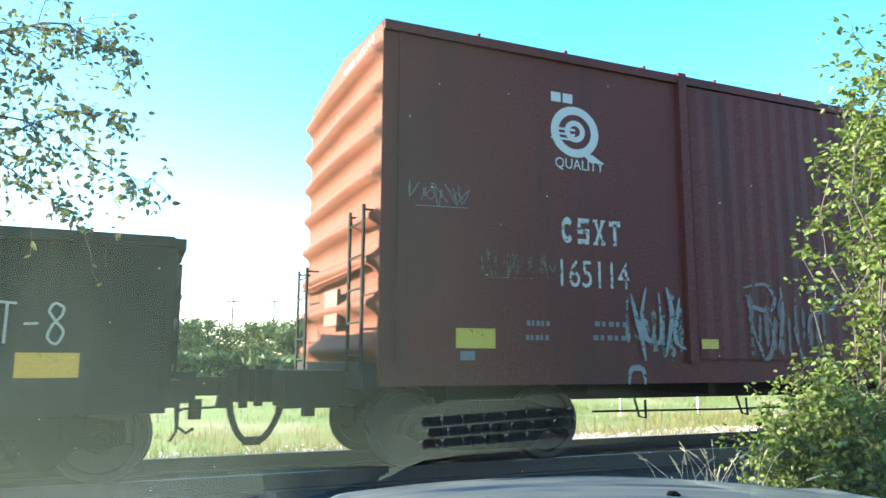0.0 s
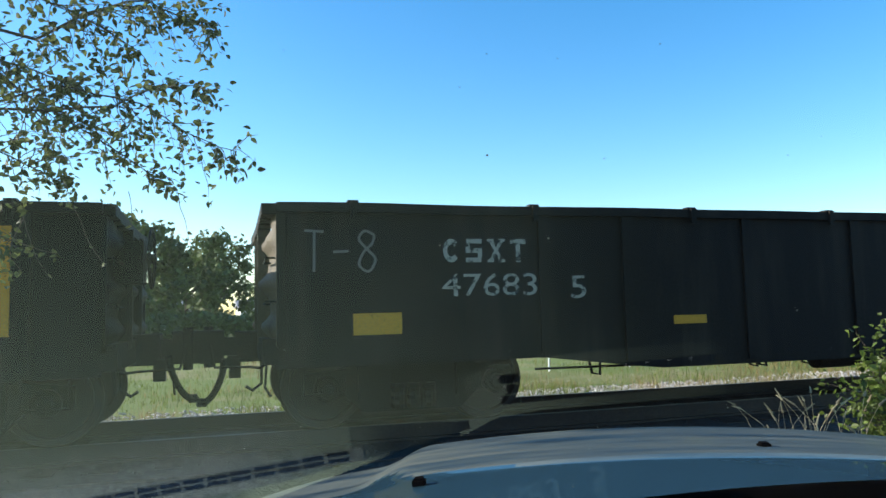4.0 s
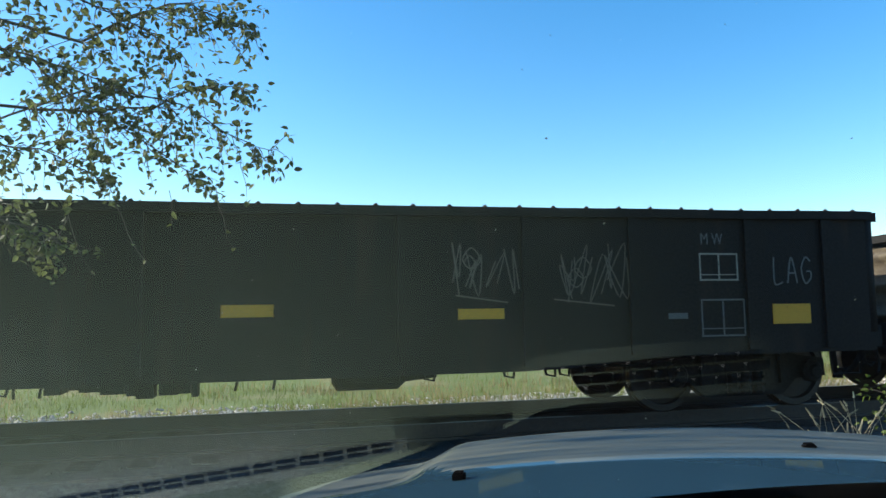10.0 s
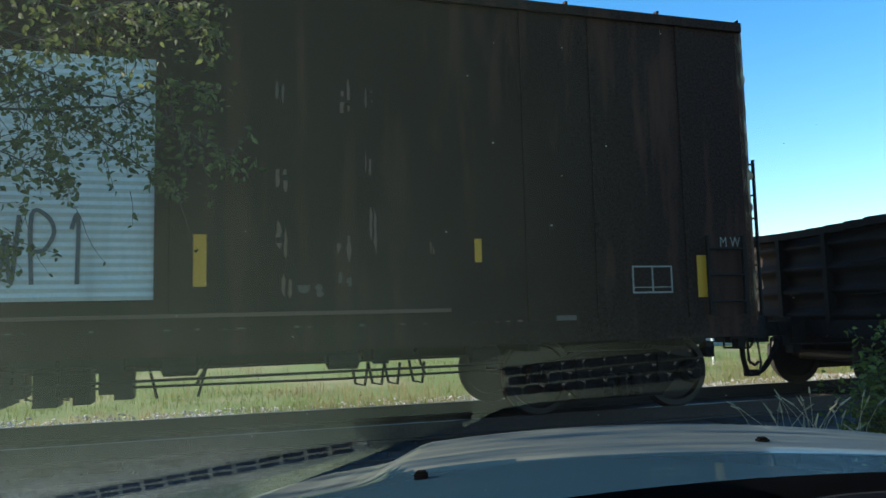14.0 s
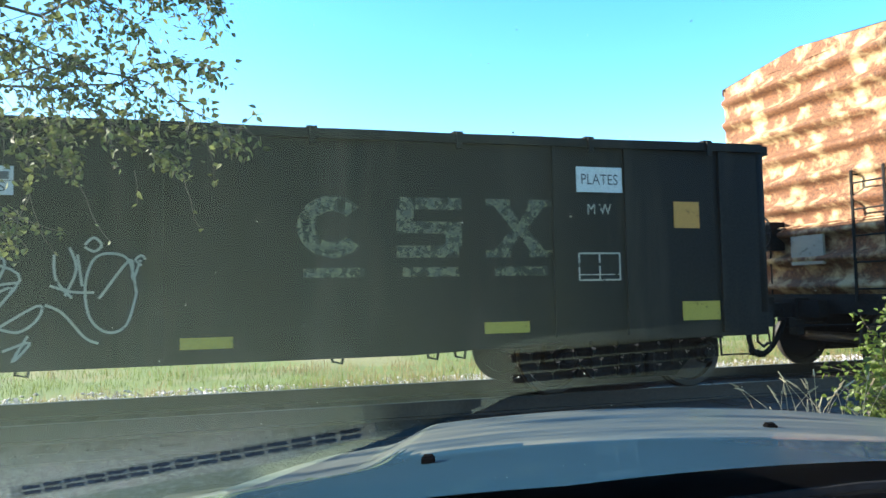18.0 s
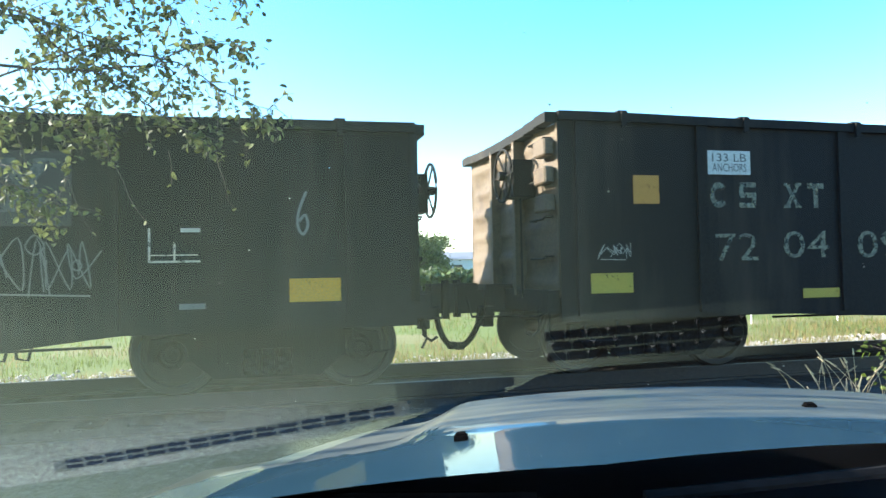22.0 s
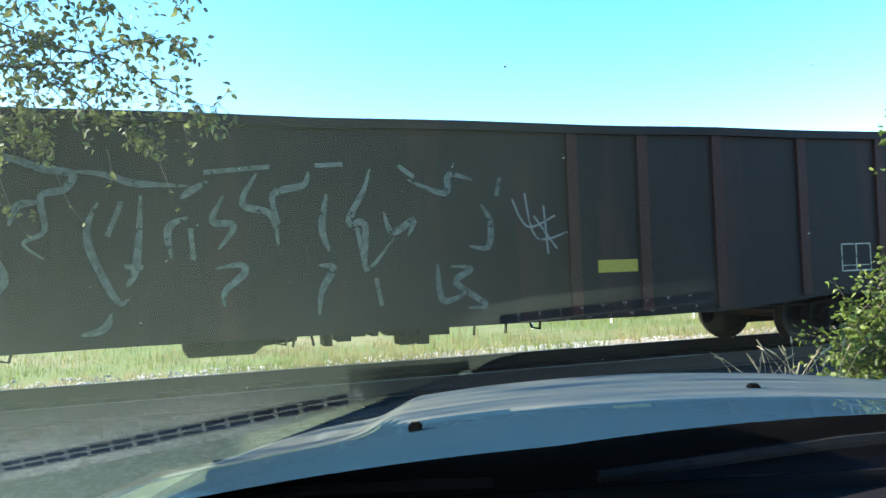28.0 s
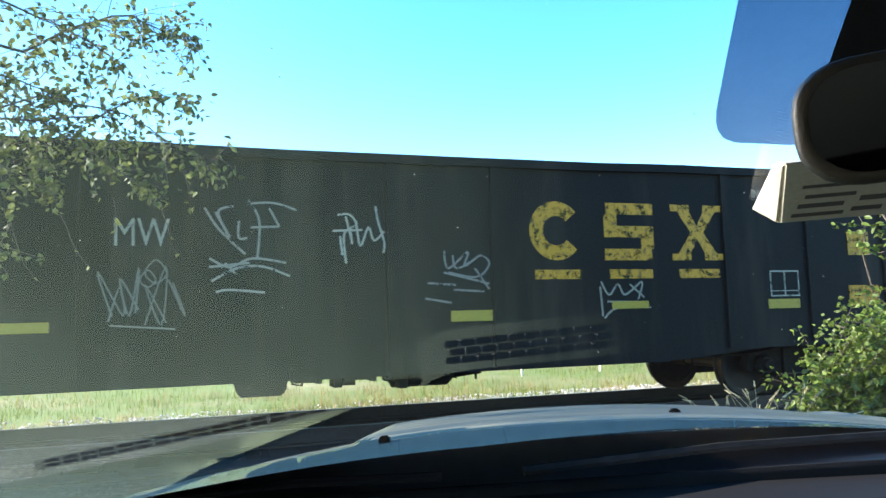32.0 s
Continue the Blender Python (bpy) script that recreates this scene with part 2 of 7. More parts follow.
M["vent_bed"] = mat("vent_bed", (0.2, 0.235, 0.19), 0.9, vary=0.4, scale=30, fine=150, spec=0.06)
M["vent_bar"] = mat("vent_bar", (0.5, 0.5, 0.46), 0.6, vary=0.2, scale=20, fine=200)
M["tag_plastic"] = mat("tag_plastic", (0.32, 0.31, 0.265), 0.5, vary=0.08, scale=10, fine=200)
M["cream_plastic"] = mat("cream_plastic", (0.27, 0.255, 0.21), 0.5, vary=0.08, scale=10, fine=200)
M["headliner"] = mat("headliner", (0.28, 0.27, 0.25), 0.95, vary=0.1, scale=30, fine=300)
M["wall_white"] = mat("wall_white", (0.7, 0.7, 0.68), 0.8, vary=0.08, scale=2)
M["wall_grey"] = mat("wall_grey", (0.4, 0.41, 0.4), 0.8, vary=0.1, scale=2)
M["roof_grey"] = mat("roof_grey", (0.22, 0.23, 0.24), 0.7, vary=0.15, scale=2)
M["window_dark"] = mat("window_dark", (0.03, 0.035, 0.04), 0.1, vary=0.1)
M["concrete"] = mat("concrete", (0.42, 0.41, 0.38), 0.9, vary=0.15, scale=3, bump=0.2)
M["road_pale"] = mat("road_pale", (0.36, 0.35, 0.33), 0.9, vary=0.15, scale=2, bump=0.2)
PAINT = dict(white=(0.30, 0.28, 0.22), pale=(0.23, 0.215, 0.17), grey=(0.085, 0.088, 0.084), cream=(0.34, 0.32, 0.27), yellow=(0.56, 0.26, 0.006),
             dullyel=(0.36, 0.25, 0.02), olive=(0.088, 0.084, 0.034), tan=(0.075, 0.06, 0.042), orange=(0.42, 0.18, 0.02), khaki=(0.15, 0.147, 0.09),
             chalk=(0.21, 0.212, 0.175), ink=(0.045, 0.055, 0.06), sign=(0.46, 0.46, 0.41), letter=(0.05, 0.05, 0.05), flake=(0.095, 0.045, 0.027), wornyel=(0.50, 0.235, 0.004), smoke=(0.075, 0.088, 0.076), haze=(0.085, 0.068, 0.058), moss=(0.115, 0.115, 0.08), dim=(0.135, 0.135, 0.125), blush=(0.06, 0.034, 0.026), patch=(0.016, 0.016, 0.0145))
WORN = dict(white=0.445, pale=0.39, chalk=0.38, moss=0.46, dim=0.42, haze=0.43, wornyel=0.45, olive=0.47, smoke=0.39, yellow=0.36, orange=0.38, dullyel=0.38, khaki=0.46)
for key, col in PAINT.items():
    M[key] = mat("paint_" + key, col, 0.6, vary=0.15, scale=14, fine=60,
                 second=tuple(c * (0.06 if key == "wornyel" else 0.35) + 0.008 for c in col), amount=0.42 if key == "wornyel" else 0.52 if key in ("olive", "smoke", "khaki") else 0.3 if key not in ("yellow", "sign", "dullyel") else 0.12,
                 worn=WORN.get(key, 0.0))


def ground_material():
    """Grass field, with dry and green patches; trackside dirt and stones near the rails, darkened for the train's
    shade.
    """
    m = bpy.data.materials.new("ground")
    m.use_nodes = True
    n, l = m.node_tree.nodes, m.node_tree.links
    bsdf = n["Principled BSDF"]
    bsdf.inputs["Roughness"].default_value = 0.95
    tc = n.new("ShaderNodeTexCoord")
    sep = n.new("ShaderNodeSeparateXYZ")
    l.new(tc.outputs["Object"], sep.inputs[0])

    def noise_tex(scale, detail=6):
        t = n.new("ShaderNodeTexNoise")
        t.inputs["Scale"].default_value, t.inputs["Detail"].default_value = scale, detail
        l.new(tc.outputs["Object"], t.inputs[0])
        return t

    def ramp(src, p0, p1, c0, c1):
        r = n.new("ShaderNodeValToRGB")
        r.color_ramp.elements[0].position, r.color_ramp.elements[1].position = p0, p1
        r.color_ramp.elements[0].color, r.color_ramp.elements[1].color = (*c0, 1), (*c1, 1)
        l.new(src, r.inputs[0])
        return r.outputs[0]

    def mix(f, a, b):
        x = n.new("ShaderNodeMix")
        x.data_type = "RGBA"
        l.new(f, x.inputs[0])
        l.new(a, x.inputs[6])
        l.new(b, x.inputs[7])
        return x.outputs[2]

    big, mid, fine = noise_tex(0.35), noise_tex(2.5), noise_tex(26, 8)
    green = ramp(fine.outputs[0], 0.3, 0.7, (0.065, 0.1, 0.012), (0.15, 0.19, 0.028))
    dry = ramp(fine.outputs[0], 0.3, 0.7, (0.15, 0.12, 0.05), (0.30, 0.245, 0.115))
    grass = mix(ramp(big.outputs[0], 0.48, 0.72, (0, 0, 0), (1, 1, 1)), green, dry)
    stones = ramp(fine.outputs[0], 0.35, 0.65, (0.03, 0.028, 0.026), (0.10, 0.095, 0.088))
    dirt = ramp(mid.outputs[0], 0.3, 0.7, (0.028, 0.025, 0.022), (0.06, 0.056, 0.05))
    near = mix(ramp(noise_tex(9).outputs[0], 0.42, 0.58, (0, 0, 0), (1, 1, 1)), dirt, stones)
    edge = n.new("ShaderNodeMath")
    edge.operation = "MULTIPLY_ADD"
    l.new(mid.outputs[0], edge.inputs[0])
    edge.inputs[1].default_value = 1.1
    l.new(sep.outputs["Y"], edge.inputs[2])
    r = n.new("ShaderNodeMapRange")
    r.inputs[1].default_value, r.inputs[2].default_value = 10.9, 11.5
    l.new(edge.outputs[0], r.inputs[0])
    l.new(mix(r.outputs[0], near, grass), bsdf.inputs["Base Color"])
    bp = n.new("ShaderNodeBump")
    bp.inputs["Strength"].default_value, bp.inputs["Distance"].default_value = 0.7, 0.04
    l.new(fine.outputs[0], bp.inputs["Height"])
    l.new(bp.outputs[0], bsdf.inputs["Normal"])
    return m


M["ground"] = ground_material()


def dim_along_x(m, bare, r0, r1):
    """Dims the colour along x from r0 to r1, with a ragged edge, down to bare: the light's fall-off painted in."""
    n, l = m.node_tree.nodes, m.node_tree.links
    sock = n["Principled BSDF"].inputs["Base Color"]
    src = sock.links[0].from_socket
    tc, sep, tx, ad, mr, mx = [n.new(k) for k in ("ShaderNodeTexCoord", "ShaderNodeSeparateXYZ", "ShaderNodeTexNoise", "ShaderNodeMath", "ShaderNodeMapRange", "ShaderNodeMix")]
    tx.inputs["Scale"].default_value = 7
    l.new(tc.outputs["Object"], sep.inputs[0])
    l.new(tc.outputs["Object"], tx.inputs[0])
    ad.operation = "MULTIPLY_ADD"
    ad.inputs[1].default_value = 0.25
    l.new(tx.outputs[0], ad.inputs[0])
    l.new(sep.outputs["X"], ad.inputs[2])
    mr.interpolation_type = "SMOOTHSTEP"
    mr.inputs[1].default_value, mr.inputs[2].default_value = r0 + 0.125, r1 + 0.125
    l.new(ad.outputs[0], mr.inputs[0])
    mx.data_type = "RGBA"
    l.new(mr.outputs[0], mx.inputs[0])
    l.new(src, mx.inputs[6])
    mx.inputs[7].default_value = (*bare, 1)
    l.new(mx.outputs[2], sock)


# sunlit left and dim right of the dash put into its colour
dim_along_x(M["dash_fade"], (0.008, 0.009, 0.01), -0.38, 0.34)


def brighten_band(m, plain, s0, s1, slant):
    """Brightens the colour between s0 and s1, measured across a band that slants along x, with a ragged edge: a sunlit
    strip painted in.
    """
    n, l = m.node_tree.nodes, m.node_tree.links
    sock = n["Principled BSDF"].inputs["Base Color"]
    src = sock.links[0].from_socket
    tc, dot, tx, ad, mr, mx = [n.new(k) for k in ("ShaderNodeTexCoord", "ShaderNodeVectorMath", "ShaderNodeTexNoise", "ShaderNodeMath", "ShaderNodeMapRange", "ShaderNodeMix")]
    dot.operation = "DOT_PRODUCT"
    dot.inputs[1].default_value = (slant, 1, 0)
    l.new(tc.outputs["Object"], dot.inputs[0])
    tx.inputs["Scale"].default_value, tx.inputs["Detail"].default_value, tx.inputs["Roughness"].default_value = 60, 8, 0.75
    l.new(tc.outputs["Object"], tx.inputs[0])
    ad.operation = "MULTIPLY_ADD"
    ad.inputs[1].default_value = 0.16
    l.new(tx.outputs[0], ad.inputs[0])
    l.new(dot.outputs["Value"], ad.inputs[2])
    mr.inputs[1].default_value, mr.inputs[2].default_value = s0 + 0.08, s1 + 0.08
    l.new(ad.outputs[0], mr.inputs[0])
    mx.data_type = "RGBA"
    l.new(mr.outputs[0], mx.inputs[0])
    mx.inputs[6].default_value = (*plain, 1)
    l.new(src, mx.inputs[7])
    l.new(mx.outputs[2], sock)


# paler towards the glass: sun on the trim, as colour
brighten_band(M["dash_trim"], (0.205, 0.262, 0.182), 0.765, 0.845, 0.147)
dim_along_x(M["dash_trim"], (0.205, 0.262, 0.182), -0.46, -0.26)
# rim and frame darken where their haze in the glass should fade
dim_along_x(M["dash_rim"], (0.008, 0.009, 0.01), -0.3, -0.08)
dim_along_x(M["defroster"], (0.008, 0.009, 0.01), -0.02, 0.30)


def glass_material(name, tint, rough):
    """Clear pane: lets the view through and mirrors by the angle of sight."""
    m = bpy.data.materials.new(name)
    m.use_nodes = True
    n, l = m.node_tree.nodes, m.node_tree.links
    n.remove(n["Principled BSDF"])
    t, g, f, x = n.new("ShaderNodeBsdfTransparent"), n.new("ShaderNodeBsdfGlossy"), n.new("ShaderNodeFresnel"), n.new("ShaderNodeMixShader")
    t.inputs[0].default_value = (*tint, 1)
    g.inputs["Roughness"].default_value = rough
    f.inputs[0].default_value = 1.62
    l.new(f.outputs[0], x.inputs[0])
    l.new(t.outputs[0], x.inputs[1])
    l.new(g.outputs[0], x.inputs[2])
    l.new(x.outputs[0], n["Material Output"].inputs[0])
    return m


M["windshield"] = glass_material("windshield", (0.95, 0.97, 0.96), 0.012)


def dotted_material():
    """Blue printed shade: small opaque blue dots on clear glass."""
    m = bpy.data.materials.new("shade_dots")
    m.use_nodes = True
    n, l = m.node_tree.nodes, m.node_tree.links
    bsdf = n["Principled BSDF"]
    bsdf.inputs["Base Color"].default_value = (0.03, 0.05, 0.1, 1)
    tc, v = n.new("ShaderNodeTexCoord"), n.new("ShaderNodeTexVoronoi")
    v.voronoi_dimensions = "2D"
    v.inputs["Scale"].default_value, v.inputs["Randomness"].default_value = 560, 0.15
    l.new(tc.outputs["Object"], v.inputs[0])
    r = n.new("ShaderNodeMath")
    r.operation = "LESS_THAN"
    r.inputs[1].default_value = 0.40
    l.new(v.outputs["Distance"], r.inputs[0])
    t, x = n.new("ShaderNodeBsdfTransparent"), n.new("ShaderNodeMixShader")
    t.inputs[0].default_value = (0.36, 0.33, 0.40, 1)
    l.new(r.outputs[0], x.inputs[0])
    l.new(t.outputs[0], x.inputs[1])
    l.new(bsdf.outputs[0], x.inputs[2])
    l.new(x.outputs[0], n["Material Output"].inputs[0])
    return m


M["shade_dots"] = dotted_material()
mm = bpy.data.materials.new("mirror_glass")
mm.use_nodes = True
mm.node_tree.nodes["Principled BSDF"].inputs["Base Color"].default_value = (0.5, 0.5, 0.5, 1)
mm.node_tree.nodes["Principled BSDF"].inputs["Metallic"].default_value = 1
mm.node_tree.nodes["Principled BSDF"].inputs["Roughness"].default_value = 0.03
M["mirror_glass"] = mm


# ---- building blocks ----
def box(bm, x0, x1, y0, y1, z0, z1):
    v = [bm.verts.new((x, y, z)) for x in (x0, x1) for y in (y0, y1) for z in (z0, z1)]
    for q in ((0, 1, 3, 2), (4, 6, 7, 5), (0, 4, 5, 1), (2, 3, 7, 6), (0, 2, 6, 4), (1, 5, 7, 3)):
        bm.faces.new([v[i] for i in q])
    return v


def rod(bm, a, b, r, n=8, r2=None):
    a, b = Vector(a), Vector(b)
    d = (b - a)
    q = d.to_track_quat("Z", "Y").to_matrix()
    rings = []
    for p, rr in ((a, r), (b, r if r2 is None else r2)):
        rings.append([bm.verts.new(p + q @ Vector((math.cos(2 * math.pi * i / n) * rr, math.sin(2 * math.pi * i / n) * rr, 0))) for i in range(n)])
    for i in range(n):
        bm.faces.new((rings[0][i], rings[0][(i + 1) % n], rings[1][(i + 1) % n], rings[1][i]))
    bm.faces.new(rings[0][::-1])
    bm.faces.new(rings[1])


def tube(bm, pts, r, n=6, r2=None):
    """A bent pipe through points, thinning from r to r2."""
    pts = [Vector(p) for p in pts]
    r2 = r if r2 is None else r2
    last = None
    for i, p in enumerate(pts):
        d = (pts[min(i + 1, len(pts) - 1)] - pts[max(i - 1, 0)]).normalized()
        q = d.to_track_quat("Z", "Y").to_matrix()
        rr = r + (r2 - r) * i / max(1, len(pts) - 1)
        ring = [bm.verts.new(p + q @ Vector((math.cos(2 * math.pi * k / n) * rr, math.sin(2 * math.pi * k / n) * rr, 0))) for k in range(n)]
        if last:
            for k in range(n):
                bm.faces.new((last[k], last[(k + 1) % n], ring[(k + 1) % n], ring[k]))
        else:
            bm.faces.new(ring[::-1])
        last = ring
    bm.faces.new(last)


def lathe(bm, profile, centre, axis="y", n=24):
    """Turns a profile of (radius, along) about an axis through centre."""
    c = Vector(centre)
    rings = []
    for r, s in profile:
        ring = []
        for i in range(n):
            a = 2 * math.pi * i / n
            u, w = r * math.cos(a), r * math.sin(a)
            ring.append(bm.verts.new(c + (Vector((u, s, w)) if axis == "y" else Vector((s, u, w)) if axis == "x" else Vector((u, w, s)))))
        rings.append(ring)
    for a, b in zip(rings, rings[1:]):
        for i in range(n):
            bm.faces.new((a[i], a[(i + 1) % n], b[(i + 1) % n], b[i]))
    bm.faces.new(rings[0])
    bm.faces.new(rings[-1][::-1])


def grid(bm, us, vs, fn):
    g = [[bm.verts.new(fn(u, v)) for v in vs] for u in us]
    for i in range(len(us) - 1):
        for j in range(len(vs) - 1):
            bm.faces.new((g[i][j], g[i + 1][j], g[i + 1][j + 1], g[i][j + 1]))
    return g


def mesh_of(name, bm, material, smooth=False):
    bmesh.ops.recalc_face_normals(bm, faces=bm.faces)
    me = bpy.data.meshes.new(name)
    bm.to_mesh(me)
    bm.free()
    me.materials.append(material)
    if smooth:
        me.polygons.foreach_set("use_smooth", [True] * len(me.polygons))
    return me


def part(name, bm, material, parent, label="", smooth=False):
    """Links a bmesh as one mesh object under a thing or a part."""
    ob = new(name, mesh_of(name, bm, material, smooth) if isinstance(bm, bmesh.types.BMesh) else bm)
    ob.parent = parent
    if label:
        tagged(ob, label)
    return ob


def thing(name, m, label, category, group="", kind=""):
    ob = new(name)
    ob.empty_display_size = 0.2
    ob.matrix_world = m
    return tagged(ob, label, category, group, kind)


def solid(name, bm, material, label, category, group="", kind="", smooth=False):
    return tagged(new(name, mesh_of(name, bm, material, smooth)), label, category, group, kind)


# ---- the ground, the track and what lies beyond ----
def ground_height(x, y):
    """Flat trackside, a low stone bed under the track, a field beyond."""
    bed = max(0.0, 1 - max(0.0, abs(y - MID) - 1.75) / 0.7)
    return -0.27 + 0.07 * min(1, bed) + (0.02 * noise.noise((x * 0.5, y * 0.5, 0)) if abs(x) < 60 and y < 60 else 0)


def build_ground():
    bm = bmesh.new()
    xs = [-2500, -800, -300, -120, -60] + [-40 + 1.0 * i for i in range(91)] + [70, 120, 300, 800, 2500]
    ys = [-2500, -600, -150, -50, -15, -5] + [-2 + 0.35 * i for i in range(50)] + [16.5, 18, 20, 23, 27, 32, 40, 60, 100, 250, 900, 3500]
    grid(bm, xs, ys, lambda x, y: (x, y, ground_height(x, y)))
    solid("ground", bm, M["ground"], "grassy trackside ground with a stony strip along the rails", "ground", kind="structure", smooth=True)


def build_track():
    track = thing("track", pose(0, MID, 0), "single railway track of worn rails on wooden ties", "railway track", kind="structure")
    for side in (-1, 1):
        bm = bmesh.new()
        y = side * 0.777
        box(bm, -70, 90, y - 0.07, y + 0.07, -0.17, -0.145)
        box(bm, -70, 90, y - 0.009, y + 0.009, -0.145, -0.035)
        box(bm, -70, 90, y - 0.036, y + 0.036, -0.035, -0.004)
        r = part("rail", bm, M["rail_steel"], track, "rust-brown rail")
        bm = bmesh.new()
        box(bm, -70, 90, y - 0.026, y + 0.026, -0.004, 0.0)
        part("rail_head", bm, M["rail_head"], r, "rail head polished bright by wheels")
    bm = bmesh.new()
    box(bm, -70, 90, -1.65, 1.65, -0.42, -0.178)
    part("ballast_bed", bm, M["ballast_shaded"], track, "bed of crushed stone, darkened for the shade under the train")
    bm = bmesh.new()
    box(bm, -0.115, 0.115, -1.3, 1.3, -0.3, -0.172)
    me = mesh_of("tie", bm, M["tie_wood"])
    rng = random.Random(5)
    for i in range(130):
        t = part("tie", me, None, track)
        t.location = (-18 + i * 0.5 + rng.uniform(-0.03, 0.03), rng.uniform(-0.03, 0.03), rng.uniform(-0.008, 0.008))


def stone_field(name, label, count, area, seed, size, material, sparse=0.0):
    rng = random.Random(seed)
    verts, faces = [], []
    base = [(1, 0, 0.1), (-0.2, 0.9, 0), (-0.8, -0.5, 0.05), (0.1, -0.9, 0.1), (0.1, 0.1, 0.8), (0, 0, -0.5)]
    tri = [(0, 1, 4), (1, 2, 4), (2, 3, 4), (3, 0, 4), (1, 0, 5), (2, 1, 5), (3, 2, 5), (0, 3, 5)]
    for _ in range(count):
        x, y = rng.uniform(*area[0]), rng.triangular(*area[1])
        if x < 3 and rng.random() < sparse:
            continue
        z = ground_height(x, y)
        s, a = rng.uniform(*size), rng.uniform(0, 6.28)
        sx, sy, sz = s * rng.uniform(0.7, 1.3), s * rng.uniform(0.7, 1.3), s * rng.uniform(0.5, 1.0)
        k = len(verts)
        for u, v, w in base:
            u, v = u + rng.uniform(-0.2, 0.2), v + rng.uniform(-0.2, 0.2)
            verts.append((x + (u * math.cos(a) - v * math.sin(a)) * sx, y + (u * math.sin(a) + v * math.cos(a)) * sy, z + w * sz + 0.012))
        faces += [tuple(k + i for i in f) for f in tri]
    me = bpy.data.meshes.new(name)
    me.from_pydata(verts, [], faces)
    me.materials.append(material)
    tagged(new(name, me), label, "ballast", kind="stuff")


def blades(name, label, material, count, area, seed, height, width, clump=6, spread=0.08, wave=None):
    """Tufts of bent grass blades."""
    rng = random.Random(seed)
    verts, faces = [], []
    for _ in range(count):
        x, y = rng.uniform(*area[0]), area[1][0] + (area[1][1] - area[1][0]) * rng.random() ** area[1][2]
        if wave and noise.noise((x * 0.35, y * 0.35, wave)) < rng.uniform(-0.35, 0.25):
            continue
        z = ground_height(x, y) - 0.02
        hh = rng.uniform(*height)
        for _ in range(clump):
            a, lean, h, w = rng.uniform(0, 6.28), rng.uniform(0.05, 0.9), hh * rng.uniform(0.6, 1.15), width * rng.uniform(0.6, 1.3)
            bx, by = x + rng.gauss(0, spread), y + rng.gauss(0, spread)
            dx, dy = math.cos(a) * lean * h, math.sin(a) * lean * h
            px, py = -math.sin(a) * w, math.cos(a) * w
            k = len(verts)
            verts += [(bx - px, by - py, z), (bx + px, by + py, z), (bx + dx * 0.4 + px * 0.7, by + dy * 0.4 + py * 0.7, z + h * 0.6),
                      (bx + dx * 0.4 - px * 0.7, by + dy * 0.4 - py * 0.7, z + h * 0.6), (bx + dx, by + dy, z + h)]
            faces += [(k, k + 1, k + 2, k + 3), (k + 3, k + 2, k + 4)]
    me = bpy.data.meshes.new(name)
    me.from_pydata(verts, [], faces)
    me.materials.append(material)
    tagged(new(name, me), label, "grass", kind="stuff")


LEAF = [(0, 0, 0), (0.27, 0.22, 0.06), (0.27, 0.55, 0.05), (0, 1, -0.08), (-0.27, 0.55, 0.05), (-0.27, 0.22, 0.06), (0, 0.45, -0.03)]
LEAF_F = [(0, 1, 6), (1, 2, 6), (2, 3, 6), (3, 4, 6), (4, 5, 6), (5, 0, 6)]


class Leaves:
    def __init__(self, seed):
        self.v, self.f, self.rng = [], [], random.Random(seed)

    def add(self, p, size, droop=0.6, simple=False):
        r = self.rng
        m = Euler((r.uniform(-1.2, 1.2) - droop, r.uniform(-1.2, 1.2), r.uniform(0, 6.28))).to_matrix()
        s = size * r.uniform(0.65, 1.25)
        k = len(self.v)
        if simple:
            self.v += [tuple(Vector(p) + m @ Vector(c) * s) for c in ((-0.5, 0, 0), (0, -0.35, 0.1), (0.55, 0.05, 0), (0.05, 0.4, -0.1))]
            self.f.append((k, k + 1, k + 2, k + 3))
        else:
            self.v += [tuple(Vector(p) + m @ Vector(c) * s) for c in LEAF]
            self.f += [tuple(k + i for i in f) for f in LEAF_F]

    def mesh(self, name, material):
        me = bpy.data.meshes.new(name)
        me.from_pydata(self.v, [], self.f)
        me.materials.append(material)
        return me


def bent(a, b, rng, sag=0.1, n=6):
    """A wandering twig from a to b."""
    a, b = Vector(a), Vector(b)
    d = (b - a).length
    off = Vector((rng.gauss(0, 1), rng.gauss(0, 1), rng.gauss(0, 1))) * d * 0.07
    return [a.lerp(b, i / n) + off * math.sin(math.pi * i / n) + Vector((0, 0, sag * d * math.sin(math.pi * i / n))) + Vector((rng.gauss(0, 1), rng.gauss(0, 1), rng.gauss(0, 1))) * d * 0.012 for i in range(n + 1)]


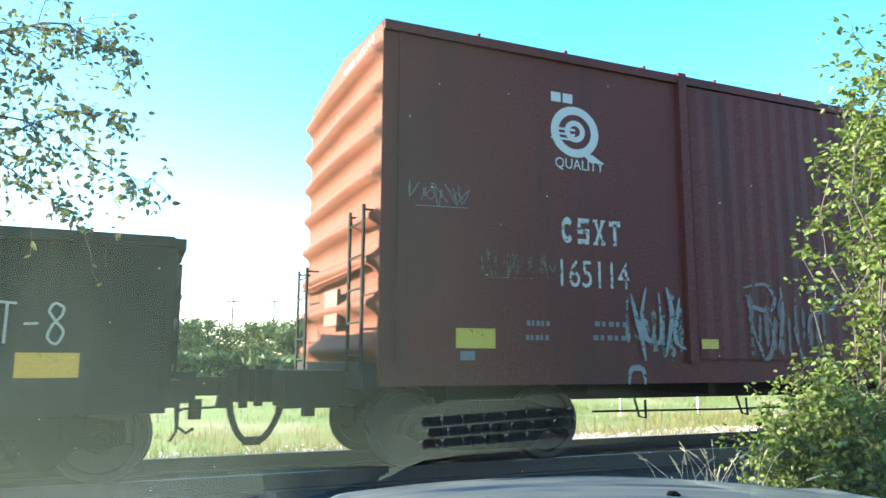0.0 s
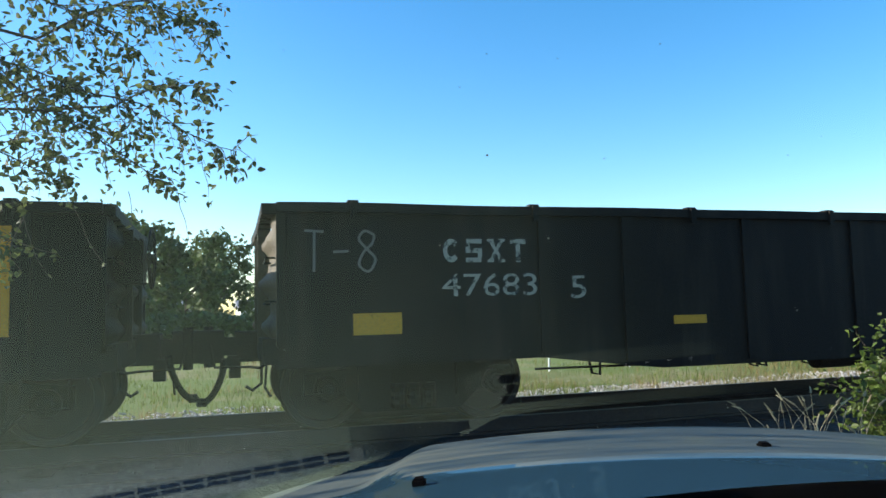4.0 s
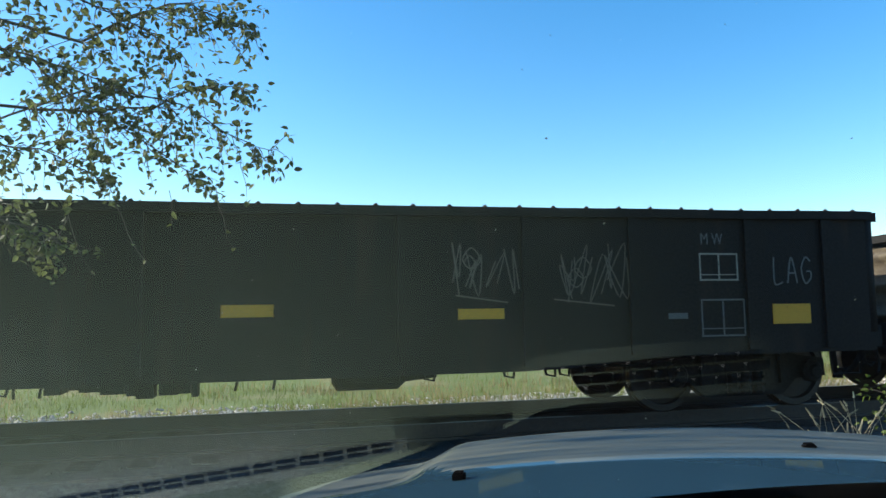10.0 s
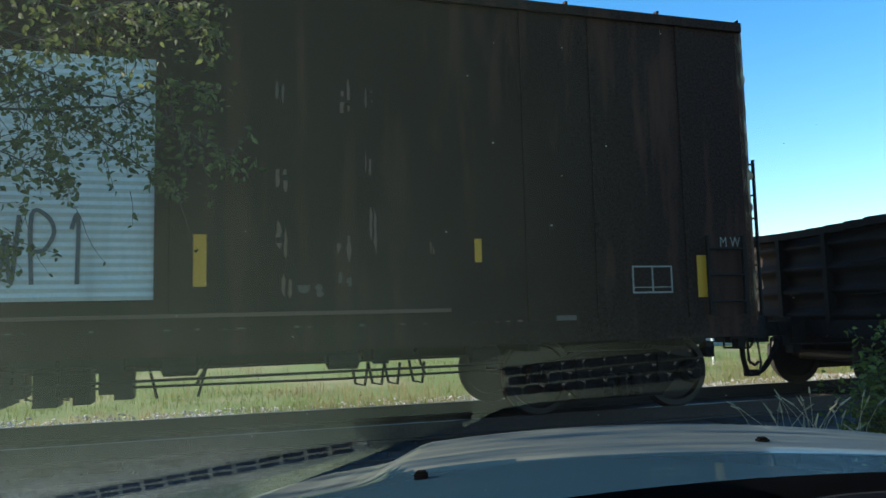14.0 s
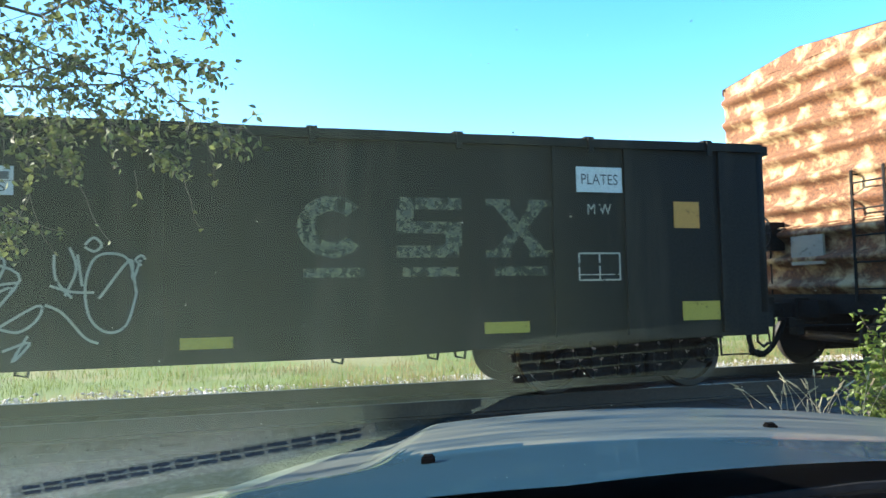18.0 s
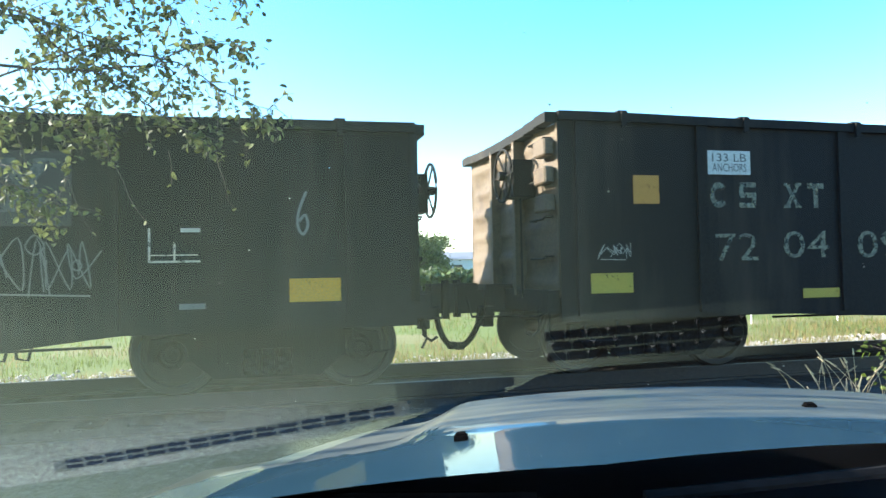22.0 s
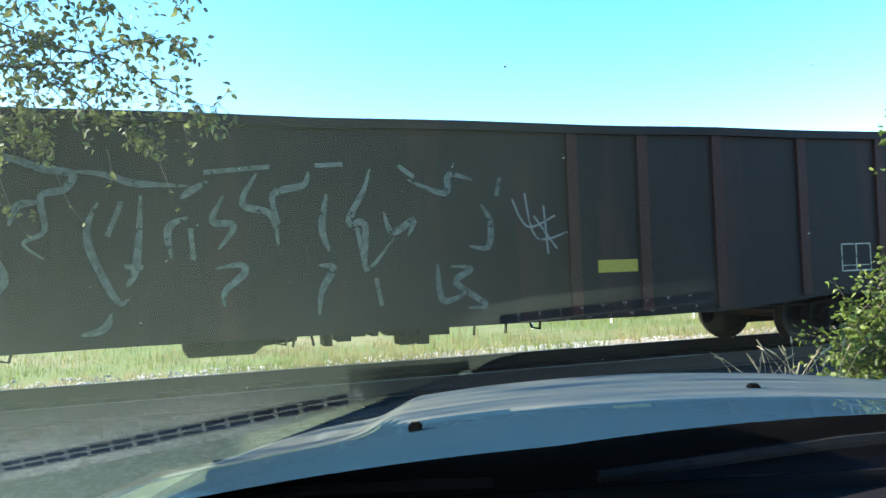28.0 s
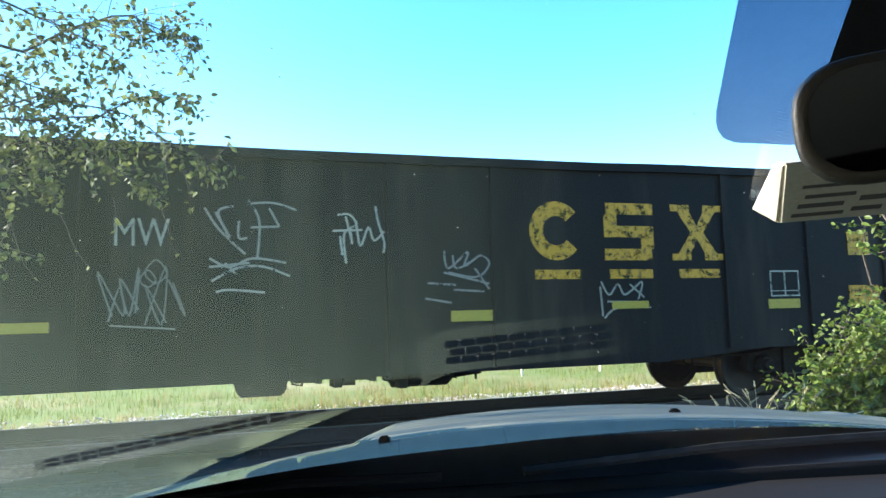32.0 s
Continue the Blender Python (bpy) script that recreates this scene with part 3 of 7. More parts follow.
def roadside_tree():
    """The tree whose boughs hang in from the side, before the track."""
    rng = random.Random(11)
    root = thing("tree", pose(-4.6, 4.3, -0.3), "leafy broadleaf tree with thin drooping twigs over the trackside", "tree")
    inv = root.matrix_world.inverted()
    bm = bmesh.new()
    tube(bm, [inv @ Vector(p) for p in ((-4.6, 4.3, -0.4), (-4.55, 4.35, 0.8), (-4.4, 4.4, 2.0), (-4.3, 4.5, 3.4), (-4.1, 4.5, 5.2))], 0.17, 10, 0.07)
    part("trunk", bm, M["bark"], root, smooth=True)
    leaves = Leaves(3)
    limbs = [((-4.35, 4.45, 2.8), (-1.2, 5.3, 3.0), (-0.5, 5.3, 3.34), (-0.08, 5.3, 3.2), 0.016, 5),
             ((-4.4, 4.4, 2.1), (-1.6, 5.25, 2.52), (-0.7, 5.3, 2.58), (-0.16, 5.3, 2.76), 0.016, 4),
             ((-4.4, 4.4, 2.4), (-1.5, 5.2, 2.86), (-0.92, 5.3, 2.42), (-0.42, 5.3, 2.06), 0.014, 5),
             ((-4.35, 4.4, 2.3), (-1.1, 5.2, 2.66), (-0.4, 5.3, 2.52), (0.06, 5.3, 2.3), 0.010, 3),
             ((-4.4, 4.4, 2.0), (-2.2, 5.1, 2.45), (-1.42, 5.3, 2.24), (-1.02, 5.3, 2.05), 0.013, 5),
             ((-4.3, 4.5, 3.3), (-2.0, 5.1, 3.35), (-1.1, 5.25, 3.25), (-0.6, 5.3, 2.98), 0.018, 5),
             ((-4.3, 4.5, 3.8), (-2.2, 4.9, 3.95), (-1.2, 5.0, 3.85), (-0.5, 5.1, 3.62), 0.018, 5),
             ((-4.4, 4.45, 2.6), (-2.4, 5.0, 2.95), (-1.5, 5.2, 2.85), (-0.95, 5.3, 2.7), 0.015, 5),
             ((-4.5, 4.35, 1.7), (-2.4, 5.1, 1.95), (-1.7, 5.3, 1.8), (-1.3, 5.3, 1.66), 0.012, 5)]
    for a, b, c, tip, r, twigs in limbs:
        bm = bmesh.new()
        pts = bent(a, b, rng, 0.02, 6) + bent(b, c, rng, 0.03, 5)[1:] + bent(c, tip, rng, 0.02, 5)[1:]
        tube(bm, [inv @ p for p in pts], r, 6, 0.0025)
        n = len(pts)
        for i in range(4, n):
            for _ in range(twigs if i < n - 3 else 3 if i < n - 1 else 2):
                s = pts[i] if i == n - 1 else pts[i].lerp(pts[i + 1], rng.random())
                ln = rng.uniform(0.16, 0.5) * (0.5 if i > n - 4 else 1)
                way = Vector((rng.uniform(-0.15, 0.75), rng.gauss(0, 0.4), rng.uniform(-0.95, 0.3))).normalized()
                tw = bent(s, s + way * ln, rng, 0.06, 5)
                tube(bm, [inv @ p for p in tw], 0.0036, 4, 0.0013)
                for j in range(1, 6):
                    for _ in range(rng.choice((1, 1, 2)) if j < 4 else rng.choice((2, 3, 4))):
                        q = 0.016 if j < 4 else 0.03
                        leaves.add(inv @ (tw[j] + Vector((rng.gauss(0, q), rng.gauss(0, q), rng.gauss(0, q)))), 0.054)
        part("limb", bm, M["bark"], root)
    for x, z in ((-0.62, 2.0), (-0.95, 1.9), (-1.25, 1.85), (-0.3, 2.0)):
        bm = bmesh.new()
        s = Vector((x, 5.3, z))
        tw = bent(s, s + Vector((rng.uniform(-0.05, 0.2), 0.05, -rng.uniform(0.2, 0.42))), rng, -0.1, 6)
        tube(bm, [inv @ p for p in tw], 0.0028, 4, 0.0012)
        for j in (3, 6):
            leaves.add(inv @ tw[j], 0.06)
        part("limb", bm, M["bark"], root)
    # leaf clumps out of view, added to cast shade on hood and ground
    for _ in range(26):
        c = Vector((rng.uniform(-6.5, -2.6), rng.uniform(2.2, 5.0), rng.uniform(2.6, 5.6)))
        fall = c - sd * ((c.z - 0.79) / sd.z)
        if abs(fall.x) < 2.4 and abs(fall.y - 0.84) < 0.95:      # leaves out clumps that would shade the dash
            continue
        for _ in range(40):
            leaves.add(inv @ (c + Vector((rng.gauss(0, 0.22), rng.gauss(0, 0.22), rng.gauss(0, 0.2)))), 0.085)
    part("crown", leaves.mesh("crown", M["leaf"]), None, root, "green leaves, dark against the sky, and unseen clumps that shade the car")


def shrub(name, at, stems, seed, reach, height, size, count, label):
    rng = random.Random(seed)
    root = thing(name, pose(*at), label, "shrub")
    leaves = Leaves(seed + 1)
    for _ in range(stems):
        a = rng.uniform(0, 6.28)
        h = height * rng.uniform(0.45, 1.0)
        rad = reach * rng.uniform(0.25, 1.0) * (1.15 - 0.6 * h / height)
        base = Vector((rng.gauss(0, reach * 0.25), rng.gauss(0, reach * 0.25), -0.05))
        tip = Vector((math.cos(a) * rad, math.sin(a) * rad, h))
        pts = bent(base, tip, rng, 0.12, 9)
        bm = bmesh.new()
        tube(bm, pts, 0.014, 5, 0.002)
        for i in range(2, 10):
            for _ in range(3):
                s = pts[i]
                e = s + Vector((rng.gauss(0, 0.17), rng.gauss(0, 0.17), rng.uniform(-0.08, 0.22)))
                tw = bent(s, e, rng, 0.05, 4)
                tube(bm, tw, 0.003, 3, 0.001)
                for j in range(1, 5):
                    for _ in range(count):
                        leaves.add(tw[j] + Vector((rng.gauss(0, 0.025), rng.gauss(0, 0.025), rng.gauss(0, 0.025))), size, 0.2)
        part("stem", bm, M["bark"], root)
    part("crown", leaves.mesh("crown", M["bush_leaf"]), None, root)


def seed_grass():
    """Tall weeds with pale seed heads at the road's edge."""
    rng = random.Random(8)
    for i in range(46):
        az, d = radians(rng.triangular(37.5, 47, 43.2)), rng.uniform(4.3, 5.1)
        x, y = math.sin(az) * d, math.cos(az) * d
        w = thing("weed", pose(x, y, -0.28), "dry weed stalk with a pale bristly seed head", "weed", group="seed weeds")
        h = rng.uniform(0.5, 0.9)
        lean = Vector((rng.gauss(-0.03, 0.13), rng.gauss(0, 0.12), 0))
        bm = bmesh.new()
        pts = [Vector((lean.x * (i / 6) ** 2.2, lean.y * (i / 6) ** 2.2, h * (1 - (1 - i / 6) ** 1.25))) for i in range(7)]
        tube(bm, pts, 0.003, 4, 0.0015)
        part("stalk", bm, M["straw"], w)
        bm = bmesh.new()
        tip = pts[-1] + (pts[-1] - pts[-2]).normalized() * rng.uniform(0.04, 0.08) + Vector((lean.x * 0.1, 0, -0.01))
        tube(bm, [pts[-1], pts[-1].lerp(tip, 0.35), tip], 0.0075, 6, 0.003)
        part("seed_head", bm, M["straw"], w, "pale bristly seed head")


def far_tree(at, h, w, seed, label, group):
    rng = random.Random(seed)
    root = thing("tree", pose(*at), label, "tree", group=group)
    bm = bmesh.new()
    tube(bm, [(0, 0, 0), (0.1, 0, h * 0.3), (-0.1, 0.1, h * 0.65)], h * 0.03, 7, h * 0.012)
    for _ in range(6):
        a = rng.uniform(0, 6.28)
        z = h * rng.uniform(0.25, 0.5)
        tube(bm, [(0, 0, z), (math.cos(a) * w * 0.3, math.sin(a) * w * 0.3, z + h * 0.2), (math.cos(a) * w * 0.42, math.sin(a) * w * 0.42, z + h * 0.35)], h * 0.012, 5, h * 0.003)
    part("trunk", bm, M["bark"], root)
    leaves = Leaves(seed)
    for _ in range(26):
        a, rr, z = rng.uniform(0, 6.28), w * 0.5 * rng.random() ** 0.5, rng.uniform(0.12, 0.93)
        lim = math.sin(math.pi * min(1, z * 0.85 + 0.12)) ** 0.6
        c = Vector((math.cos(a) * rr * lim, math.sin(a) * rr * lim, h * z))
        s = w * rng.uniform(0.10, 0.2)
        for _ in range(150):
            d = Vector((rng.gauss(0, 1), rng.gauss(0, 1), rng.gauss(0, 0.8))) * s * 0.55
            leaves.add(c + d, 0.46 * max(0.7, h / 9), 0, True)
    part("crown", leaves.mesh("crown", M["far_leaf"]), None, root)


def hedge(at, length, h, depth, seed, yaw=0):
    rng = random.Random(seed)
    leaves = Leaves(seed)
    for _ in range(int(length * 220)):
        x = rng.uniform(-length / 2, length / 2)
        top = h * (0.85 + 0.25 * noise.noise((x * 0.5, seed, 0)))
        leaves.add((x, rng.gauss(0, depth * 0.35), rng.random() ** 0.6 * top), 0.38, 0, True)
    ob = new("hedge", leaves.mesh("hedge", M["far_leaf"]))
    ob.matrix_world = pose(*at, 0, 0, yaw)
    tagged(ob, "overgrown green hedge along the far side of the field", "hedge")


def polar(az, d, z=-0.27):
    return (math.sin(radians(az)) * d, math.cos(radians(az)) * d, z)


def utility_pole(az, d, h):
    p = thing("utility_pole", pose(*polar(az, d)), "weathered wooden utility pole with a crossarm", "utility pole", group="far poles")
    bm = bmesh.new()
    rod(bm, (0, 0, -0.2), (0, 0, h), 0.14, 8, 0.09)
    part("pole", bm, M["bark"], p)
    bm = bmesh.new()
    box(bm, -1.1, 1.1, -0.06, 0.06, h - 0.7, h - 0.56)
    part("crossarm", bm, M["bark"], p)
    for x in (-1.0, -0.4, 0.4, 1.0):
        bm = bmesh.new()
        rod(bm, (x, 0, h - 0.56), (x, 0, h - 0.36), 0.05, 6)
        part("insulator", bm, M["wall_grey"], p)


def low_building(az, d, w, depth, h, yaw, wall, label):
    b = thing("building", pose(*polar(az, d), 0, 0, yaw), label, "building", group="buildings beyond the field")
    bm = bmesh.new()
    box(bm, -w / 2, w / 2, 0, depth, -0.1, h)
    part("wall", bm, M[wall], b)
    bm = bmesh.new()
    v = [bm.verts.new(c) for c in ((-w / 2 - 0.4, -0.4, h + 0.005), (w / 2 + 0.4, -0.4, h + 0.005), (w / 2 + 0.4, depth + 0.4, h + 0.005), (-w / 2 - 0.4, depth + 0.4, h + 0.005),
                                   (-w / 2 - 0.4, depth / 2, h + 1.1), (w / 2 + 0.4, depth / 2, h + 1.1))]
    for q in ((0, 1, 5, 4), (2, 3, 4, 5), (0, 4, 3), (1, 2, 5), (3, 2, 1, 0)):
        bm.faces.new([v[i] for i in q])
    part("roof", bm, M["roof_grey"], b)
    for i in range(int(w // 3.5)):
        x = -w / 2 + 1.8 + i * 3.5
        bm = bmesh.new()
        box(bm, x - 0.55, x + 0.55, -0.05, -0.004, h * 0.42, h * 0.78)
        part("window", bm, M["window_dark"], b)


def build_far_side():
    bm = bmesh.new()
    box(bm, -200, 260, 29.5, 34.5, -0.35, -0.215)
    solid("road", bm, M["road_pale"], "pale road crossing beyond the grass field", "road", kind="structure")
    hedge(polar(2, 45), 34, 1.9, 1.4, 21, -4)
    hedge(polar(24, 47), 26, 1.7, 1.3, 22, 6)
    hedge(polar(-24, 44), 22, 2.0, 1.4, 23, 8)
    spec = [(-9.5, 52, 8.6, 7), (-6.2, 56, 8.9, 6.5), (-13.5, 50, 7.5, 7), (-3.0, 64, 7.6, 5.5), (-0.9, 60, 8.3, 5.6), (3.4, 75, 4.8, 6), (5.2, 84, 5.4, 6), (7.6, 90, 5.0, 7),
            (9.2, 78, 5.3, 4.2), (11.6, 74, 5.2, 6.2), (13.0, 80, 5.2, 5), (-18, 55, 8, 8), (21, 95, 6.0, 8), (26, 100, 7, 9)]
    for i, (az, d, h, w) in enumerate(spec):
        far_tree(polar(az, d), h, w, 40 + i, "round-crowned green tree beyond the field" if h < 7 else "tall green tree beyond the field", "far trees")
    for az, d, h in ((7.05, 95, 9.0), (10.1, 100, 9.5), (13.3, 110, 7.0), (17.5, 100, 5.5)):
        utility_pole(az, d, h)
    low_building(16.3, 92, 15, 9, 3.0, -12, "wall_white", "long low white building with a grey roof")
    low_building(13.9, 96, 5, 6, 2.6, -10, "wall_grey", "small grey shed beside the low building")
    low_building(3.6, 96, 9, 7, 2.6, 4, "wall_white", "white house half hidden by trees")
    low_building(-4.6, 88, 8, 7, 2.6, 8, "wall_grey", "grey house half hidden by trees")
    for az in (24.5, 30.5, 36.5, 42):
        p = thing("marker_post", pose(*polar(az, 15.5 / math.cos(radians(az)))), "pale thin marker post in the grass", "post", group="marker posts")
        bm = bmesh.new()
        rod(bm, (0, 0, -0.1), (0, 0, 0.75), 0.025, 6)
        part("post", bm, M["wall_white"], p)
    slab = thing("concrete_block", pose(17.5, 24, -0.27, 0, 0, 10), "pale concrete block lying in the grass", "block")
    bm = bmesh.new()
    box(bm, -1.2, 1.2, -0.5, 0.5, -0.05, 0.55)
    bmesh.ops.bevel(bm, geom=bm.edges[:], offset=0.04, segments=2, affect="EDGES")
    part("block", bm, M["concrete"], slab)


build_ground()
build_track()
build_far_side()
roadside_tree()
shrub("shrub", (5.5, 3.6, -0.28), 70, 60, 1.15, 3.9, 0.062, 2, "tall leafy green shrub at the road's edge")
shrub("shrub", (4.36, 3.72, -0.28), 44, 61, 0.6, 1.22, 0.05, 3, "low spreading green shrub at the road's edge")
seed_grass()


# ---- the train ----
WHEEL_R = 0.42


def wheelset_mesh():
    bm = bmesh.new()
    for s in (-1, 1):
        prof = [(0.09, s * 0.82), (0.11, s * 0.80), (0.11, s * 0.78), (0.33, s * 0.755), (0.345, s * 0.80), (WHEEL_R - 0.012, s * 0.80), (WHEEL_R, s * 0.76), (WHEEL_R, s * 0.725), (WHEEL_R + 0.022, s * 0.705),
                (WHEEL_R + 0.015, s * 0.685), (0.34, s * 0.685), (0.33, s * 0.72), (0.1, s * 0.69)]
        lathe(bm, prof, (0, 0, 0), "y", 30)
    lathe(bm, [(0.075, -1.05), (0.075, 1.05)], (0, 0, 0), "y", 12)
    return mesh_of("wheelset", bm, M["wheel_steel"])


def truck_mesh():
    """Two cast side frames, spring nests, bolster and bearing caps."""
    bm = bmesh.new()
    for s in (-1, 1):
        y = s * 0.98
        outer = [(-1.08, 0.36), (-1.06, 0.56), (-0.72, 0.60), (-0.45, 0.68), (0.45, 0.68), (0.72, 0.60), (1.06, 0.56), (1.08, 0.36), (0.68, 0.34), (0.50, 0.17), (-0.50, 0.17), (-0.68, 0.34)]
        f = [bm.verts.new((x, y - 0.06, z)) for x, z in outer]
        b = [bm.verts.new((x, y + 0.06, z)) for x, z in outer]
        bm.faces.new(f)
        bm.faces.new(b[::-1])
        for i in range(len(f)):
            bm.faces.new((f[i], f[(i + 1) % 12], b[(i + 1) % 12], b[i]))
        for x in (-0.16, 0.0, 0.16):
            lathe(bm, [(0.06, 0.2), (0.075, 0.24), (0.06, 0.28), (0.075, 0.32), (0.06, 0.36), (0.075, 0.4), (0.06, 0.44)], (x, y + s * 0.09, 0), "z", 8)
        for x in (-0.86, 0.86):
            lathe(bm, [(0.13, y + s * 0.06), (0.13, y + s * 0.12), (0.10, y + s * 0.15), (0.05, y + s * 0.155)], (x, 0, WHEEL_R), "y", 12)
        for x in (-0.5, 0.5):
            box(bm, x - 0.05, x + 0.05, min(y, y + s * 0.10), max(y, y + s * 0.10), 0.3, 0.62)
    box(bm, -0.22, 0.22, -1.05, 1.05, 0.42, 0.64)
    for x in (-0.42, 0.42):
        rod(bm, (x, -0.75, 0.3), (x, 0.75, 0.3), 0.045, 6)
    return mesh_of("truck", bm, M["gear"])


WHEELSET, TRUCK = wheelset_mesh(), truck_mesh()
WHEELS = []


HALF = [0.75, 0.75]      # half the gap to the next car at the left and right end


def add_truck(root, x, pale_caps=False):
    t = part("truck", TRUCK, None, root, "cast steel truck with two wheelsets")
    t.location = (x, 0, 0)
    for dx in (-0.86, 0.86):
        bm = bmesh.new()
        lathe(bm, [(0.0, -1.17), (0.06, -1.168), (0.075, -1.15), (0.08, -1.10)], (dx, 0, WHEEL_R), "y", 12)
        part("bearing_cap", bm, M["cream_plastic"] if pale_caps and dx < 0 else M["gear"], t, "pale painted bearing cap" if pale_caps and dx < 0 else "")
    for dx in (-0.86, 0.86):
        w = part("wheelset", WHEELSET, None, t, "dark steel wheels on an axle")
        w.location = (dx, 0, WHEEL_R)
        WHEELS.append((w, dx))


def add_coupler(root, x, s, hose_seed):
    """Coupler, draft gear and the hanging air hose at an end; s is -1 at the left end, 1 at the right."""
    rng = random.Random(hose_seed)
    bm = bmesh.new()
    a, b = sorted((x - s * 0.9, x + s * 0.35))
    box(bm, a, b, -0.17, 0.17, 0.66, 0.98)
    a, b = sorted((x + s * 0.3, x + s * 0.52))
    box(bm, a, b, -0.10, 0.10, 0.74, 0.92)
    half = HALF[0] if s < 0 else HALF[1]
    a, b = sorted((x + s * 0.3, x + s * (half - 0.2)))
    box(bm, a, b, -0.09, 0.09, 0.73, 0.92)
    a, b = sorted((x + s * (half - 0.26), x + s * (half + 0.02 * s)))
    box(bm, a, b, -0.16 + 0.05 * s, 0.16 + 0.05 * s, 0.66, 1.0)
    rod(bm, (x + s * (half - 0.1), -0.12 * s, 0.6), (x + s * (half - 0.1), -0.12 * s, 1.04), 0.05, 8)
    box(bm, x + s * 0.35 - 0.06, x + s * 0.35 + 0.06, -0.24, -0.1, 0.50, 0.70)
    c = part("coupler", bm, M["gear"], root, "heavy cast steel coupler")
    half = HALF[0] if s < 0 else HALF[1]
    low = 0.24 + 0.06 * rng.random()
    bm = bmesh.new()
    pts = []
    for i in range(11):
        u = i / 10
        a = math.pi / 2 * u
        pts.append((x + s * (half - 0.27 * math.cos(a) ** 1.05), -0.36 + 0.2 * u, low + 0.46 * (1 - math.sin(a) ** 1.15) + 0.01 * math.sin(6 * u)))
    tube(bm, pts, 0.034, 8)
    a, b = sorted((x + s * (half - 0.09), x + s * (half - 0.004)))
    box(bm, a, b, -0.21, -0.115, low - 0.03, low + 0.05)
    part("air_hose", bm, M["rubber"], root, "black rubber air hose hanging in a loop")
    bm = bmesh.new()
    tube(bm, [(x + s * 0.06, -1.35, 0.72), (x + s * 0.14, -1.2, 0.66), (x + s * 0.2, -0.7, 0.64), (x + s * 0.55, -0.25, 0.62), (x + s * 0.6, -0.2, 0.86)], 0.014, 6)
    tube(bm, [(x + s * 0.08, -1.4, 0.78), (x + s * 0.1, -1.42, 0.5), (x + s * 0.05, -1.45, 0.42)], 0.013, 6)
    part("uncoupling_lever", bm, M["gear"], root)
    bm = bmesh.new()
    tube(bm, [(x + s * 0.12, -1.2, 0.74), (x + s * 0.12, -1.2, 0.52), (x + s * 0.2, -1.2, 0.46), (x + s * 0.26, -1.2, 0.5)], 0.016, 6)
    u = half - 0.16 - 0.1 * rng.random()
    rod(bm, (x + s * u, -0.3, 0.72), (x + s * (u + 0.04), -0.3, 0.36 + 0.08 * rng.random()), 0.013, 6)
    box(bm, x + s * (half - 0.34) - 0.05, x + s * (half - 0.34) + 0.05, -0.42, -0.3, 0.62, 0.74)
    part("drop_bracket", bm, M["gear"], root)


def corrugated_end(root, x, s, z0, z1, ribs, deep, material, label, waves=0.0, run_out=0.22):
    """Pressed end wall with level bulged ribs that run out towards the corners."""
    bm = bmesh.new()
    ys = [-1.5, -1.47] + [-1.42 + 2.84 * i / 18 for i in range(19)] + [1.47, 1.5]
    nz = ribs * 8
    zs = [z0 + (z1 - z0) * i / nz for i in range(nz + 1)]

    def shape(y, z):
        u = (z - z0) / (z1 - z0) * ribs
        r = max(0.0, math.sin(math.pi * 2 * (u % 1.0) - 1.2))
        taper = min(1, (1.5 - abs(y)) / run_out)
        bulge = deep * r * taper * (0.75 + 0.25 * math.cos(y * 1.1))
        dent = waves * noise.noise((y * 1.6, z * 2.2, x)) * taper
        return (x + s * (bulge + dent), y, z)

    grid(bm, ys, zs, shape)
    for y in (-1.5, 1.5):
        a, b = sorted((y, y * 0.965))
        box(bm, min(x, x - s * 0.06) - 0.002, max(x, x + s * 0.03), a, b, z0, z1)
    return part("end_wall", bm, material, root, label, smooth=True)


def grab_ladder(root, x, s, y, z0, z1, width, n, name="ladder", off=0.09):
    """Bars standing off the wall on two stiles; on an end wall when s is set, else on the near side."""
    bm = bmesh.new()
    if s:
        for dy in (0, width):
            rod(bm, (x + s * off, y + dy, z0), (x + s * off, y + dy, z1), 0.02, 6)
        for i in range(n):
            z = z0 + (z1 - z0) * (i + 0.5) / n
            rod(bm, (x + s * off, y, z), (x + s * off, y + width, z), 0.012, 6)
        for z in (z0 + 0.05, z1 - 0.05):
            for dy in (0, width):
                rod(bm, (x, y + dy, z), (x + s * off, y + dy, z), 0.012, 6)
    else:
        for dx in (0, width):
            box(bm, x + dx - 0.013, x + dx + 0.013, y - 0.06, y - 0.02, z0, z1)
        for i in range(n):
            z = z0 + (z1 - z0) * (i + 0.5) / n
            rod(bm, (x, y - 0.05, z), (x + width, y - 0.05, z), 0.012, 6)
    return part(name, bm, M["gear"], root)


def grab_irons(root, x, s, zs):
    for z in zs:
        bm = bmesh.new()
        tube(bm, [(x, -1.35, z + 0.02), (x + s * 0.09, -1.35, z + 0.02), (x + s * 0.09, -1.30, z - 0.0), (x + s * 0.09, -0.95, z - 0.0), (x, -0.95, z)], 0.011, 6)
        part("grab_iron", bm, M["gear"], root)


